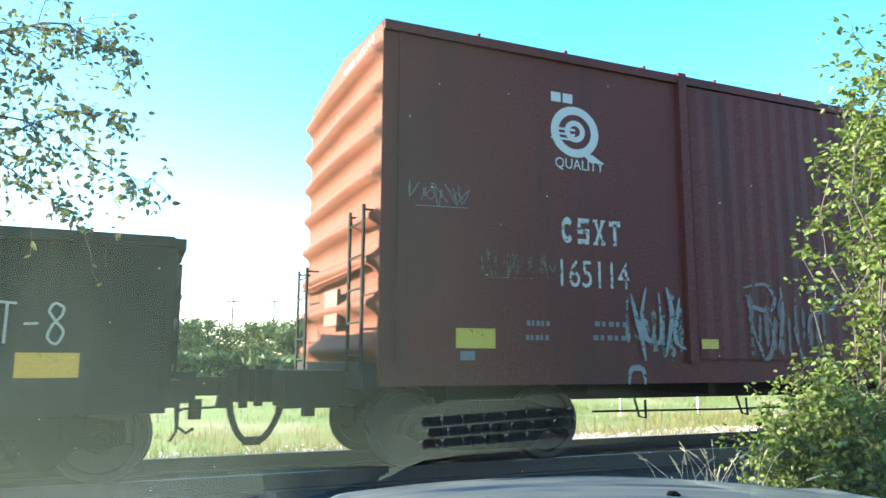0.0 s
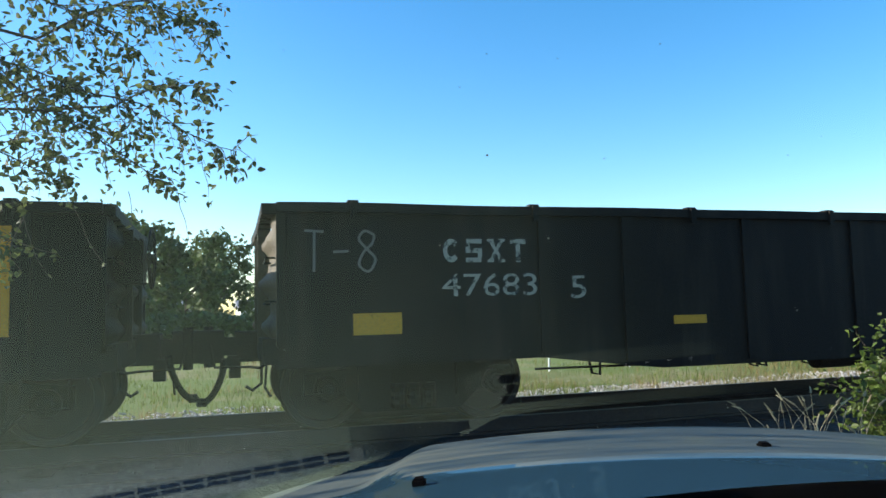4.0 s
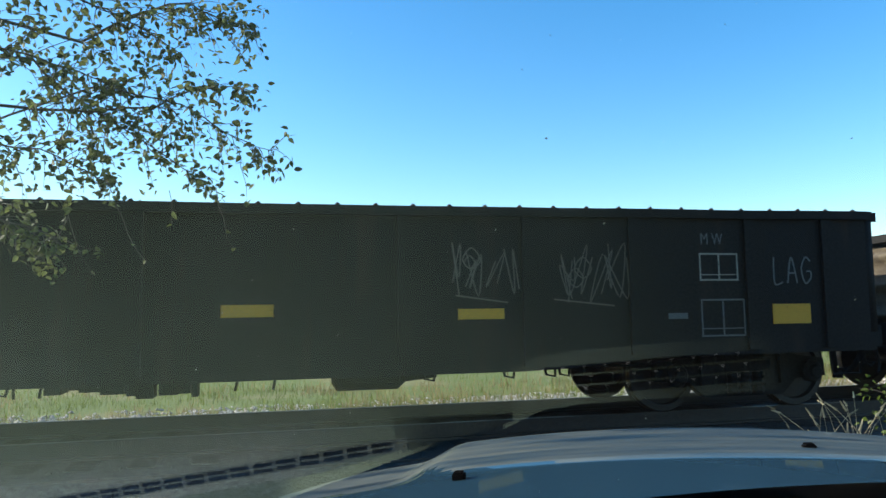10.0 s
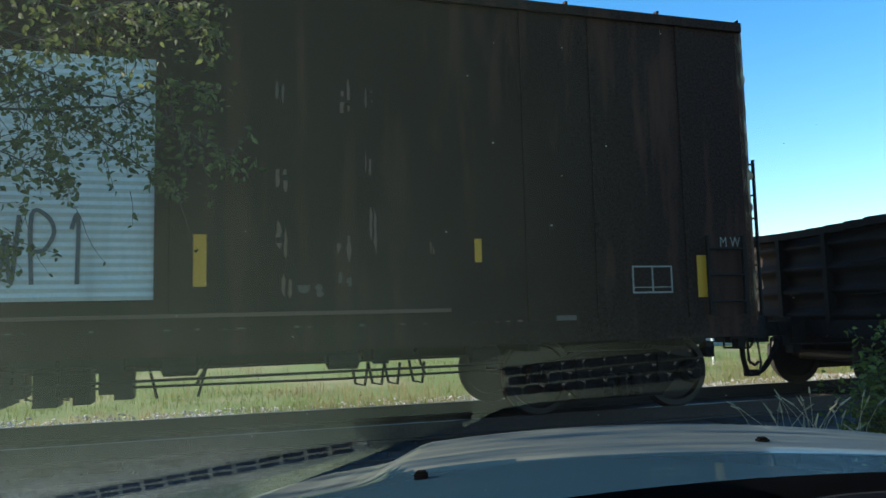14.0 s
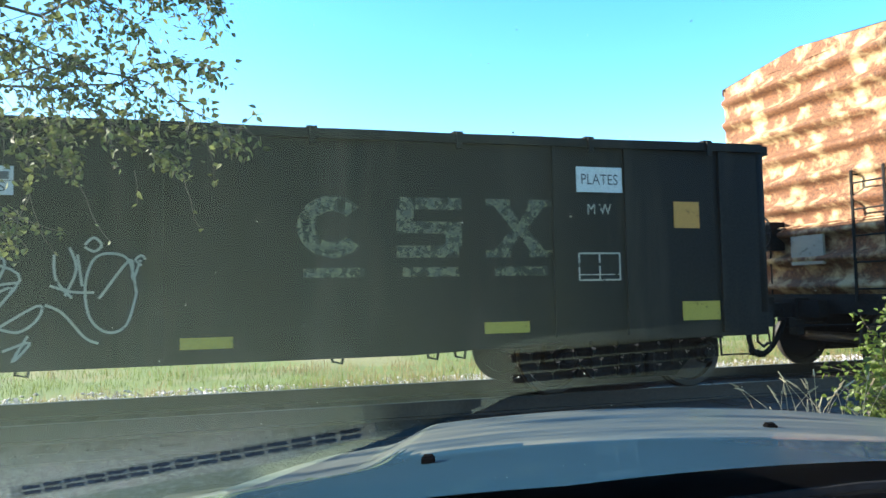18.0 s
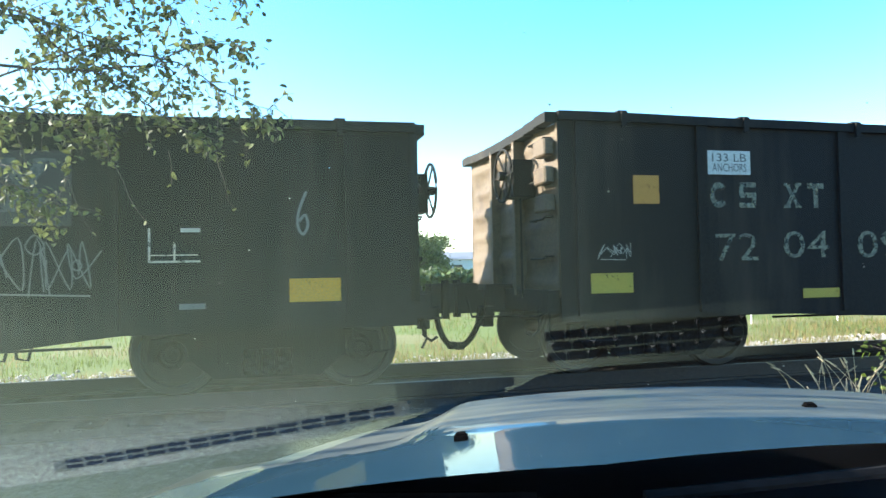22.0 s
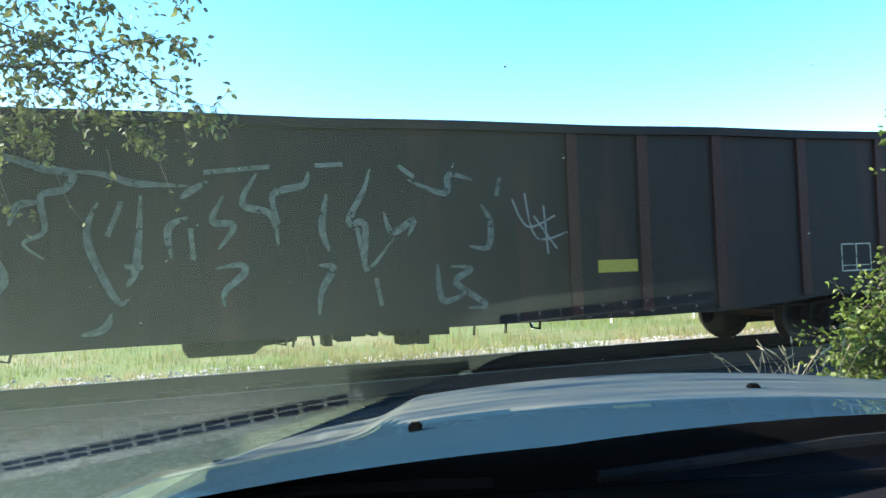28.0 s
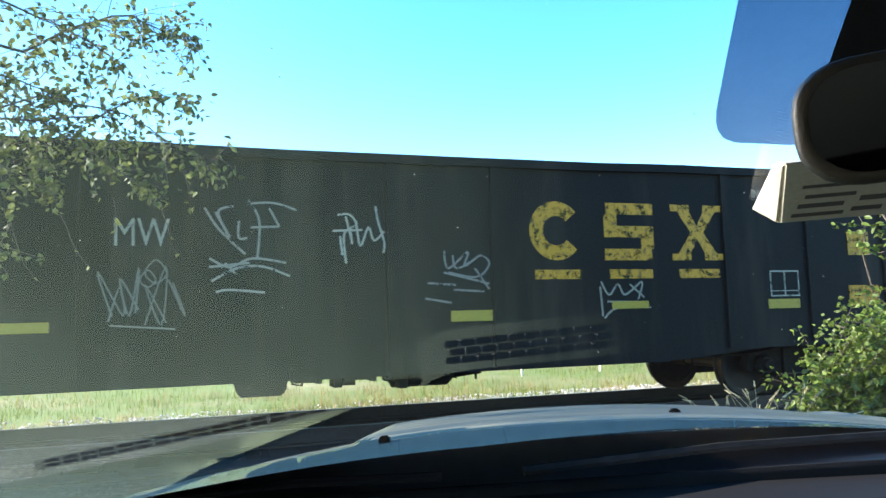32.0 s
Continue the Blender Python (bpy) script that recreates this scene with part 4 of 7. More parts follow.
def brake_wheel(root, x, s, y, z, r=0.28):
    bm = bmesh.new()
    c = Vector((x + s * 0.32, y, z))
    n = 28
    ring = [c + Vector((0, math.cos(2 * math.pi * i / n) * r, math.sin(2 * math.pi * i / n) * r)) for i in range(n + 1)]
    tube(bm, ring, 0.016, 6)
    for i in range(6):
        a = 2 * math.pi * i / 6
        rod(bm, c + Vector((s * -0.03, 0, 0)), c + Vector((0, math.cos(a) * r, math.sin(a) * r)), 0.011, 5)
    lathe(bm, [(0.05, c.x - 0.05), (0.05, c.x + 0.04)], (0, c.y, c.z), "x", 10)
    w = part("brake_wheel", bm, M["gear"], root, "black spoked hand brake wheel")
    bm = bmesh.new()
    a, b = sorted((x, x + s * 0.26))
    box(bm, a, b, y - 0.16, y + 0.16, z - 0.24, z + 0.16)
    rod(bm, (x + s * 0.12, y, z - 0.24), (x + s * 0.12, y, 0.85), 0.012, 6)
    part("brake_gear", bm, M["gear"], root)


# painted marks ---------------------------------------------------------
def word_mesh(text, w, h, material):
    cu = bpy.data.curves.new("letters", "FONT")
    cu.body, cu.align_x, cu.align_y = text, "LEFT", "BOTTOM_BASELINE"
    cu.resolution_u = 3
    ob = bpy.data.objects.new("letters", cu)
    scene.collection.objects.link(ob)
    bpy.context.view_layer.update()
    me = bpy.data.meshes.new_from_object(ob)
    bpy.data.objects.remove(ob)
    xs, ys = [v.co.x for v in me.vertices], [v.co.y for v in me.vertices]
    x0, x1, y0, y1 = min(xs), max(xs), min(ys), max(ys)
    for v in me.vertices:
        v.co = ((v.co.x - x0) / max(1e-6, x1 - x0) * w, 0, (v.co.y - y0) / max(1e-6, y1 - y0) * h)
    me.materials.clear()
    me.materials.append(material)
    return me


def flat(bm, pts, y=0.0):
    bm.faces.new([bm.verts.new((x, y, z)) for x, z in pts])


def ribbon(bm, pts, width, y=0.0, taper=False):
    """A flat painted stroke along points (x, z)."""
    left, right = [], []
    for i, (x, z) in enumerate(pts):
        x0, z0 = pts[max(0, i - 1)]
        x1, z1 = pts[min(len(pts) - 1, i + 1)]
        d = math.hypot(x1 - x0, z1 - z0) or 1
        k = (0.2 + 0.8 * math.sin(math.pi * (i + 0.3) / (len(pts) - 0.4))) if taper else 1.0
        nx, nz = -(z1 - z0) / d * width * k / 2, (x1 - x0) / d * width * k / 2
        left.append(bm.verts.new((x + nx, y, z + nz)))
        right.append(bm.verts.new((x - nx, y, z - nz)))
    for i in range(len(pts) - 1):
        bm.faces.new((left[i], left[i + 1], right[i + 1], right[i]))


def curve_pts(ctrl, n=6, closed=False):
    """A smooth line through control points."""
    out = []
    k = len(ctrl)
    for i in range(k if closed else k - 1):
        p0, p1, p2, p3 = [ctrl[(i + j) % k] if closed else ctrl[min(k - 1, max(0, i + j))] for j in (-1, 0, 1, 2)]
        for s in range(n):
            t = s / n
            out.append(tuple(0.5 * (2 * b + (c - a) * t + (2 * a - 5 * b + 4 * c - d) * t * t + (3 * b - a - 3 * c + d) * t ** 3) for a, b, c, d in zip(p0, p1, p2, p3)))
    out.append(ctrl[0] if closed else ctrl[-1])
    return out


def scribble(bm, w, h, seed, layer=0.0):
    """Spray-can tag: quick looping strokes."""
    rng = random.Random(seed)
    n = max(4, int(w / max(0.12, h * 0.28)))
    wd = max(0.009, min(0.016, h * 0.024))
    for i in range(n):
        cx = w * (i + 0.5) / n
        c = []
        for j in range(rng.choice((4, 5, 6))):
            c.append((min(w, max(0, cx + rng.uniform(-0.75, 0.75) * w / n)), h * (0.08 + 0.84 * ((j % 2) * 0.6 + rng.random() * 0.4))))
        ribbon(bm, curve_pts(c, 5), wd * rng.uniform(0.7, 1.1), -0.0004 * i - layer)
    for i in range(2):
        cx, cz, q = w * rng.uniform(0.2, 0.8), h * rng.uniform(0.3, 0.8), h * rng.uniform(0.06, 0.16)
        ribbon(bm, curve_pts([(cx + q, cz), (cx, cz + q * 1.3), (cx - q, cz), (cx, cz - q)], 5, True), wd * 0.8, -0.0004 * (n + i) - layer)
    ribbon(bm, [(w * rng.uniform(0, 0.2), h * rng.uniform(0.05, 0.2)), (w * rng.uniform(0.8, 1.0), h * rng.uniform(0.0, 0.15))], wd, -0.0004 * (n + 3) - layer)


def ring_shape(bm, x0, z0, x1, z1, hole=0.55, a0=0.0, a1=6.2832, y=0.0):
    cx, cz, rx, rz = (x0 + x1) / 2, (z0 + z1) / 2, (x1 - x0) / 2, (z1 - z0) / 2
    n = 28
    o = [bm.verts.new((cx + rx * math.cos(a0 + (a1 - a0) * i / n), y, cz + rz * math.sin(a0 + (a1 - a0) * i / n))) for i in range(n + 1)]
    p = [bm.verts.new((cx + rx * hole * math.cos(a0 + (a1 - a0) * i / n), y, cz + rz * hole * math.sin(a0 + (a1 - a0) * i / n))) for i in range(n + 1)]
    for i in range(n):
        bm.faces.new((o[i], o[i + 1], p[i + 1], p[i]))


def ragged(bm, w, h, seed, y=0.0):
    """Upright flakes of old paint or rust with torn edges."""
    rng = random.Random(seed * 7 + 1)
    n = max(2, int(w / 0.12))
    for k in range(n):
        a, b = w * (k + rng.uniform(0.0, 0.25)) / n, w * (k + rng.uniform(0.75, 1.0)) / n
        lo, hi = h * rng.uniform(0, 0.3), h * rng.uniform(0.6, 1.0)
        m = max(4, int((hi - lo) / 0.05))
        l = [(a + (b - a) * (0.35 * rng.random() + (0.25 if i in (0, m) else 0)), lo + (hi - lo) * i / m) for i in range(m + 1)]
        r = [(b - (b - a) * (0.35 * rng.random() + (0.25 if i in (0, m) else 0)), lo + (hi - lo) * i / m) for i in range(m + 1)]
        for i in range(m):
            if rng.random() < 0.88:
                flat(bm, [l[i], r[i], r[i + 1], l[i + 1]], y)


def rect(bm, x0, z0, x1, z1, y=0.0):
    flat(bm, [(x0, z0), (x1, z0), (x1, z1), (x0, z1)], y)


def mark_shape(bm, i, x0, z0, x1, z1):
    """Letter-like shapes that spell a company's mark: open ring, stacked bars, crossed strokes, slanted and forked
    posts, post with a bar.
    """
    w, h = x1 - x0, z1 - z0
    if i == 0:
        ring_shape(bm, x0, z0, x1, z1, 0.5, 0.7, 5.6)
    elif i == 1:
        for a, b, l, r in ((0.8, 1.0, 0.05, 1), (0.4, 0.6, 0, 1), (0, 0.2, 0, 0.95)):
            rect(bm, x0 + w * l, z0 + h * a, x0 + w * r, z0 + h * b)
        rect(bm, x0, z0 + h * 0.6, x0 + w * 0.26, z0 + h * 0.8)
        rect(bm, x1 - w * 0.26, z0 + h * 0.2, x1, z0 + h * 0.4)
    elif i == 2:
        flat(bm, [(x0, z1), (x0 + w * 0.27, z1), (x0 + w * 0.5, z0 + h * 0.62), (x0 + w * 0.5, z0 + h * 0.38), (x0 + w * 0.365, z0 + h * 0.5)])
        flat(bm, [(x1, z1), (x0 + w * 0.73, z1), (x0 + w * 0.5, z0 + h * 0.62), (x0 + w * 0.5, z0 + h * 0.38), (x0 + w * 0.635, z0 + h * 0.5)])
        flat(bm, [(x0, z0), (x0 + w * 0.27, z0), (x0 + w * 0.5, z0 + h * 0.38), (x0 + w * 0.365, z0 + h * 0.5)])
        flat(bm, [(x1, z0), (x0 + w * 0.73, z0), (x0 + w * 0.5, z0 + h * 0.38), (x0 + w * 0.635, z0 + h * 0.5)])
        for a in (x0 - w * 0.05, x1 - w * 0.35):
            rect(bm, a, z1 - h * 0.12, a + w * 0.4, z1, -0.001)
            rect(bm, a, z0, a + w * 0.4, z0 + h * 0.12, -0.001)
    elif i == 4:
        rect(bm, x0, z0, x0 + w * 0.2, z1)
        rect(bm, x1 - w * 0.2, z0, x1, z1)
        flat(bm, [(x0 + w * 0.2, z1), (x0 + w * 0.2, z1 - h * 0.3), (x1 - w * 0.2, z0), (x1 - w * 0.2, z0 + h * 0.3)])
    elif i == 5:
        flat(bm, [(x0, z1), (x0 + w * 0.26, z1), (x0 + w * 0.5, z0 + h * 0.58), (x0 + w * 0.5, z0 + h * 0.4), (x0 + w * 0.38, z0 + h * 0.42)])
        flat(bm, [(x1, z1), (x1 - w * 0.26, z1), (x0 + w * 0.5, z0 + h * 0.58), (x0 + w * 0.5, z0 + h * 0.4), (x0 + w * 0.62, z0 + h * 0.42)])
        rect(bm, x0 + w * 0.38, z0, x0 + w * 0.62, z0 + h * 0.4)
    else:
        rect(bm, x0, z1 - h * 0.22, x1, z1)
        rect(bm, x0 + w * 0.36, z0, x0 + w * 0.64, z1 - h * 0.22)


# sprayed and chalked drawings, as strokes in a box one wide and one high
STROKES = {
    'block_d': [
        [(0.0, 0.95), (0.28, 1.0), (0.6, 0.96), (0.85, 0.85), (0.96, 0.65), (0.98, 0.44), (0.84, 0.25), (0.64, 0.12), (0.25, 0.0), (0.07, 0.27), (0.22, 0.35), (0.44, 0.45), (0.64, 0.52), (0.78, 0.63), (0.71, 0.74), (0.48, 0.78), (0.22, 0.74), (0.13, 0.68), (0.0, 0.95)],
        [(0.25, 0.74), (0.29, 0.6), (0.34, 0.43)],
        [(0.39, 0.75), (0.44, 0.63), (0.48, 0.47)],
        [(0.2, 0.33), (0.25, 0.19), (0.26, 0.04)],
        [(1.0, 0.46), (0.99, 0.24), (0.8, 0.1), (0.64, 0.03)],
    ],
    'block_e': [
        [(0.0, 0.86), (0.24, 0.93), (0.67, 0.98), (0.87, 1.0), (0.93, 0.81), (0.69, 0.76), (0.51, 0.75), (0.57, 0.61), (0.91, 0.75), (0.97, 0.57), (0.61, 0.47), (0.68, 0.35), (0.96, 0.47), (1.0, 0.21), (0.71, 0.1), (0.4, 0.0)],
        [(0.69, 0.97), (0.75, 0.63), (0.8, 0.1)],
    ],
    'block_b': [
        [(0.0, 0.92), (0.33, 1.0), (0.63, 0.96), (0.86, 0.82), (0.92, 0.67), (1.0, 0.45), (0.96, 0.22), (0.72, 0.09), (0.46, 0.03), (0.23, 0.0), (0.19, 0.15), (0.14, 0.33), (0.28, 0.38), (0.24, 0.61), (0.21, 0.79), (0.05, 0.76), (0.0, 0.92)],
        [(0.49, 0.87), (0.61, 0.87), (0.65, 0.81), (0.54, 0.75), (0.49, 0.87)],
        [(0.56, 0.65), (0.75, 0.72), (0.74, 0.84)],
        [(0.52, 0.47), (0.73, 0.47), (0.56, 0.34), (0.52, 0.47)],
        [(0.56, 0.63), (0.59, 0.48)],
        [(0.41, 0.12), (0.69, 0.17), (0.87, 0.23), (0.98, 0.31)],
        [(0.77, 0.73), (0.84, 0.57), (0.85, 0.45)],
    ],
    'block_o': [
        [(0.02, 0.71), (0.04, 0.84), (0.21, 0.86), (0.4, 0.82), (0.59, 0.61), (0.68, 0.31), (0.65, 0.12), (0.48, 0.01), (0.27, 0.07), (0.15, 0.2), (0.05, 0.49), (0.02, 0.71)],
        [(0.0, 0.74), (0.09, 0.92), (0.33, 1.0), (0.48, 0.94), (0.69, 0.73), (0.82, 0.44), (0.87, 0.26), (0.84, 0.08), (0.74, 0.0)],
        [(0.25, 0.75), (0.26, 0.57), (0.41, 0.44), (0.54, 0.34), (0.58, 0.42), (0.47, 0.59), (0.34, 0.73)],
        [(0.67, 0.7), (0.81, 0.77), (0.92, 0.73), (0.93, 0.63), (0.74, 0.59)],
        [(0.93, 0.61), (1.0, 0.53), (0.92, 0.41), (0.77, 0.4)],
    ],
    'ribcage': [
        [(0.04, 0.55), (0.0, 0.76), (0.09, 0.89), (0.25, 0.9), (0.28, 0.75), (0.21, 0.62), (0.11, 0.57), (0.06, 0.74)],
        [(0.51, 0.94), (0.46, 0.87), (0.37, 0.9), (0.35, 0.95), (0.41, 1.0), (0.49, 0.98), (0.51, 0.94)],
        [(0.32, 0.83), (0.21, 0.57), (0.25, 0.34), (0.51, 0.75), (0.69, 0.71), (0.38, 0.24), (0.83, 0.61), (0.51, 0.75)],
        [(0.05, 0.57), (0.25, 0.38), (0.4, 0.0), (0.64, 0.12)],
        [(0.31, 0.38), (0.77, 0.55), (0.4, 0.16), (0.98, 0.41), (1.0, 0.32), (0.83, 0.22), (0.63, 0.25)],
        [(0.25, 0.47), (0.57, 0.56), (0.83, 0.59)],
        [(0.52, 0.0), (0.59, 0.09)],
        [(0.68, 0.08), (0.93, 0.14), (0.77, 0.0), (0.91, 0.19)],
    ],
    'oval_tag': [
        [(0.08, 0.84), (0.1, 0.61), (0.26, 0.43), (0.18, 0.52)],
        [(0.23, 0.91), (0.3, 0.7), (0.19, 0.45)],
        [(0.31, 0.84), (0.36, 0.54)],
        [(0.04, 0.55), (0.25, 0.49), (0.48, 0.48)],
        [(0.0, 0.37), (0.17, 0.29), (0.39, 0.06), (0.53, 0.0)],
        [(0.38, 0.93), (0.47, 1.0), (0.55, 0.93), (0.48, 0.87), (0.38, 0.91)],
        [(0.91, 0.47), (0.81, 0.17), (0.62, 0.1), (0.44, 0.24), (0.39, 0.54), (0.47, 0.79), (0.64, 0.85), (0.83, 0.78), (0.91, 0.47)],
        [(0.53, 0.42), (0.84, 0.79), (0.87, 0.6), (0.95, 0.79)],
        [(1.0, 0.79), (0.96, 0.83), (0.9, 0.79), (0.96, 0.73)],
    ],
    'loop': [
        [(0.51, 0.85), (0.55, 0.98), (0.33, 1.0), (0.08, 0.82), (0.0, 0.48), (0.14, 0.11), (0.45, 0.0), (0.8, 0.13), (1.0, 0.33), (0.84, 0.51), (0.57, 0.51), (0.39, 0.39), (0.37, 0.54), (0.51, 0.85)],
    ],
    'drop': [
        [(0.59, 1.0), (0.12, 0.72), (0.0, 0.45), (0.16, 0.32), (0.34, 0.29), (0.75, 0.42), (1.0, 0.77), (0.97, 0.94), (0.59, 1.0)],
        [(0.16, 0.15), (0.41, 0.18), (0.5, 0.08), (0.31, 0.0), (0.12, 0.08), (0.16, 0.15)],
    ],
    'yeu': [
        [(0.0, 0.88), (0.15, 0.5), (0.29, 0.88), (0.15, 0.38), (0.19, 0.0)],
        [(0.42, 1.0), (0.38, 0.08), (0.63, 0.0)],
        [(0.4, 0.58), (0.58, 0.71)],
        [(0.63, 0.92), (0.71, 0.38), (0.85, 0.08), (1.0, 0.42), (0.98, 0.83)],
    ],
    'wild_a': [
        [(0.25, 0.98), (0.53, 1.0), (1.0, 1.0)],
        [(0.31, 0.97), (0.25, 0.79), (0.39, 0.74), (0.1, 0.57), (0.0, 0.42), (0.04, 0.25)],
        [(0.52, 0.59), (0.27, 0.37), (0.51, 0.18), (0.66, 0.0)],
        [(0.54, 0.63), (0.58, 0.36), (0.87, 0.39)],
        [(0.51, 0.26), (0.79, 0.29)],
    ],
    'wild_b': [
        [(0.0, 0.98), (0.1, 0.93), (0.46, 0.93), (0.57, 1.0), (0.79, 0.94), (1.0, 0.91), (0.94, 0.82), (0.79, 0.78), (0.81, 0.59), (0.67, 0.52), (0.8, 0.43)],
        [(0.18, 0.92), (0.21, 0.65), (0.19, 0.44), (0.28, 0.31), (0.44, 0.24), (0.55, 0.32), (0.47, 0.46), (0.37, 0.56), (0.5, 0.8)],
        [(0.1, 0.81), (0.02, 0.67), (0.12, 0.67), (0.04, 0.59), (0.09, 0.37)],
        [(0.31, 0.51), (0.33, 0.37), (0.44, 0.26)],
        [(0.58, 0.62), (0.64, 0.73), (0.79, 0.75)],
        [(0.32, 0.22), (0.38, 0.12), (0.29, 0.0)],
    ],
    'wild_c': [
        [(0.0, 1.0), (0.23, 0.98), (0.42, 0.93), (0.56, 0.92), (0.85, 0.91)],
        [(0.18, 0.81), (0.1, 0.67), (0.12, 0.5), (0.3, 0.2), (0.39, 0.21)],
        [(0.35, 0.81), (0.24, 0.6)],
        [(0.49, 0.85), (0.45, 0.42), (0.37, 0.28)],
        [(0.36, 0.41), (0.5, 0.4)],
        [(0.27, 0.13), (0.2, 0.03), (0.04, 0.0)],
        [(0.79, 0.83), (0.87, 0.88), (1.0, 0.94)],
        [(0.84, 0.71), (0.69, 0.64), (0.71, 0.45)],
        [(0.86, 0.64), (0.88, 0.44)],
    ],
    'wild_d': [
        [(0.0, 0.94), (0.46, 0.98)],
        [(0.13, 0.79), (0.05, 0.63), (0.2, 0.6), (0.09, 0.45)],
        [(0.37, 0.94), (0.26, 0.74), (0.46, 0.67), (0.51, 0.47)],
        [(0.07, 0.33), (0.24, 0.35), (0.26, 0.29), (0.13, 0.19), (0.12, 0.09)],
        [(0.74, 0.95), (0.7, 0.86), (0.48, 0.8), (0.52, 0.61)],
        [(0.79, 0.99), (1.0, 1.0)],
        [(0.87, 0.8), (0.83, 0.58), (0.88, 0.42)],
        [(0.8, 0.33), (0.91, 0.31), (0.82, 0.17), (0.79, 0.0)],
    ],
    'wild_e': [
        [(0.14, 0.98), (0.1, 0.83), (0.0, 0.6), (0.1, 0.58), (0.1, 0.26), (0.28, 0.48)],
        [(0.22, 0.67), (0.27, 0.52), (0.41, 0.61), (0.37, 0.49)],
        [(0.32, 1.0), (0.42, 0.92)],
        [(0.38, 0.9), (0.62, 0.8), (0.65, 0.94), (0.81, 0.9)],
        [(1.0, 0.92), (0.97, 0.78)],
        [(0.86, 0.72), (0.92, 0.59), (0.9, 0.4), (0.77, 0.41)],
        [(0.05, 0.56), (0.09, 0.3)],
        [(0.16, 0.2), (0.19, 0.0)],
    ],
    'wild_f': [
        [(0.0, 1.0), (0.08, 0.2), (0.55, 0.32)],
        [(0.27, 0.93), (0.71, 0.86), (0.37, 0.57), (1.0, 0.05), (0.61, 0.0)],
    ],
    'small_tag': [
        [(0.0, 0.9), (0.27, 0.45), (0.78, 0.63)],
        [(0.23, 1.0), (0.42, 0.27), (1.0, 0.35)],
        [(0.57, 0.82), (0.63, 0.0)],
        [(0.38, 0.63), (0.8, 0.08)],
    ],
    'wedge_tag': [
        [(0.0, 0.09), (0.33, 0.85), (0.52, 1.0)],
        [(0.0, 0.09), (0.27, 0.3), (0.35, 0.79)],
        [(0.27, 0.73), (0.37, 0.09), (0.17, 0.09)],
        [(0.46, 0.79), (0.57, 0.06)],
        [(0.71, 0.97), (0.78, 0.7), (0.67, 0.06)],
        [(0.71, 0.79), (1.0, 0.0), (0.65, 0.03)],
    ],
    'vee_tag': [
        [(0.0, 0.85), (0.15, 0.49), (0.43, 0.07)],
        [(0.3, 0.89), (0.14, 0.78), (0.26, 0.35)],
        [(0.46, 1.0), (0.58, 0.65), (0.56, 0.0)],
        [(0.36, 0.64), (0.36, 0.35), (0.45, 0.35)],
        [(0.49, 0.53), (0.8, 0.55)],
        [(0.43, 0.93), (0.73, 0.96), (1.0, 0.84)],
        [(0.69, 0.87), (0.8, 0.55)],
        [(0.11, 0.78), (0.26, 0.38)],
    ],
    'comb_tag': [
        [(0.1, 0.84), (0.33, 0.84), (0.45, 0.67), (0.22, 0.51), (0.25, 0.0)],
        [(0.0, 0.56), (0.57, 0.58)],
        [(0.14, 0.47), (0.18, 0.14)],
        [(0.45, 0.74), (0.53, 0.3), (0.69, 0.63), (0.8, 0.4), (1.0, 0.56)],
        [(0.84, 1.0), (0.88, 0.74), (1.0, 0.37), (0.98, 0.18)],
        [(0.25, 0.81), (0.37, 0.37)],
        [(0.33, 0.61), (0.37, 0.33)],
    ],
    'knot_tag': [
        [(0.3, 1.0), (0.36, 0.66), (0.67, 0.98), (0.61, 0.7), (0.87, 0.91), (1.0, 0.74), (0.8, 0.49), (0.36, 0.58)],
        [(0.43, 0.91), (0.49, 0.66), (0.77, 0.83)],
        [(0.29, 0.58), (0.99, 0.36)],
        [(0.04, 0.38), (0.47, 0.34)],
        [(0.0, 0.09), (0.4, 0.0)],
        [(0.41, 0.25), (0.91, 0.21)],
        [(0.77, 0.66), (0.99, 0.25)],
    ],
    'crown_tag': [
        [(0.02, 1.0), (0.17, 0.63), (0.35, 0.92), (0.49, 0.63), (0.84, 0.98), (0.75, 0.5)],
        [(0.06, 0.0), (0.32, 0.27), (1.0, 0.27)],
        [(0.13, 0.45), (0.92, 0.42)],
        [(0.0, 0.87), (0.03, 0.05)],
        [(0.59, 0.92), (0.87, 0.55)],
    ],
    'arc_tag': [
        [(0.03, 0.34), (0.19, 0.56), (0.4, 0.75), (0.68, 0.75), (1.0, 0.47)],
        [(0.0, 1.0), (0.25, 0.75), (0.53, 1.0), (0.95, 0.87)],
        [(0.08, 0.03), (0.25, 0.09), (0.68, 0.0)],
        [(0.19, 0.87), (0.34, 0.5)],
        [(0.0, 0.75), (0.49, 0.87)],
    ],
    'fat_a': [
        [(0.09, 0.92), (0.17, 0.7), (0.25, 0.49), (0.3, 0.28)],
        [(0.34, 0.98), (0.26, 0.71), (0.34, 0.49), (0.56, 0.49), (0.55, 0.94)],
        [(0.68, 1.0), (0.76, 0.72), (0.64, 0.33)],
        [(0.9, 0.9), (0.81, 0.5), (1.0, 0.39)],
        [(0.02, 0.06), (0.06, 0.2), (0.24, 0.2), (0.28, 0.06)],
    ],
    'fat_b': [
        [(0.0, 0.94), (0.24, 0.99), (0.33, 0.82), (0.26, 0.68), (0.05, 0.74), (0.03, 0.87)],
        [(0.04, 0.6), (0.2, 0.1), (0.3, 0.34), (0.25, 0.61)],
        [(0.4, 0.97), (0.41, 0.62), (0.35, 0.2)],
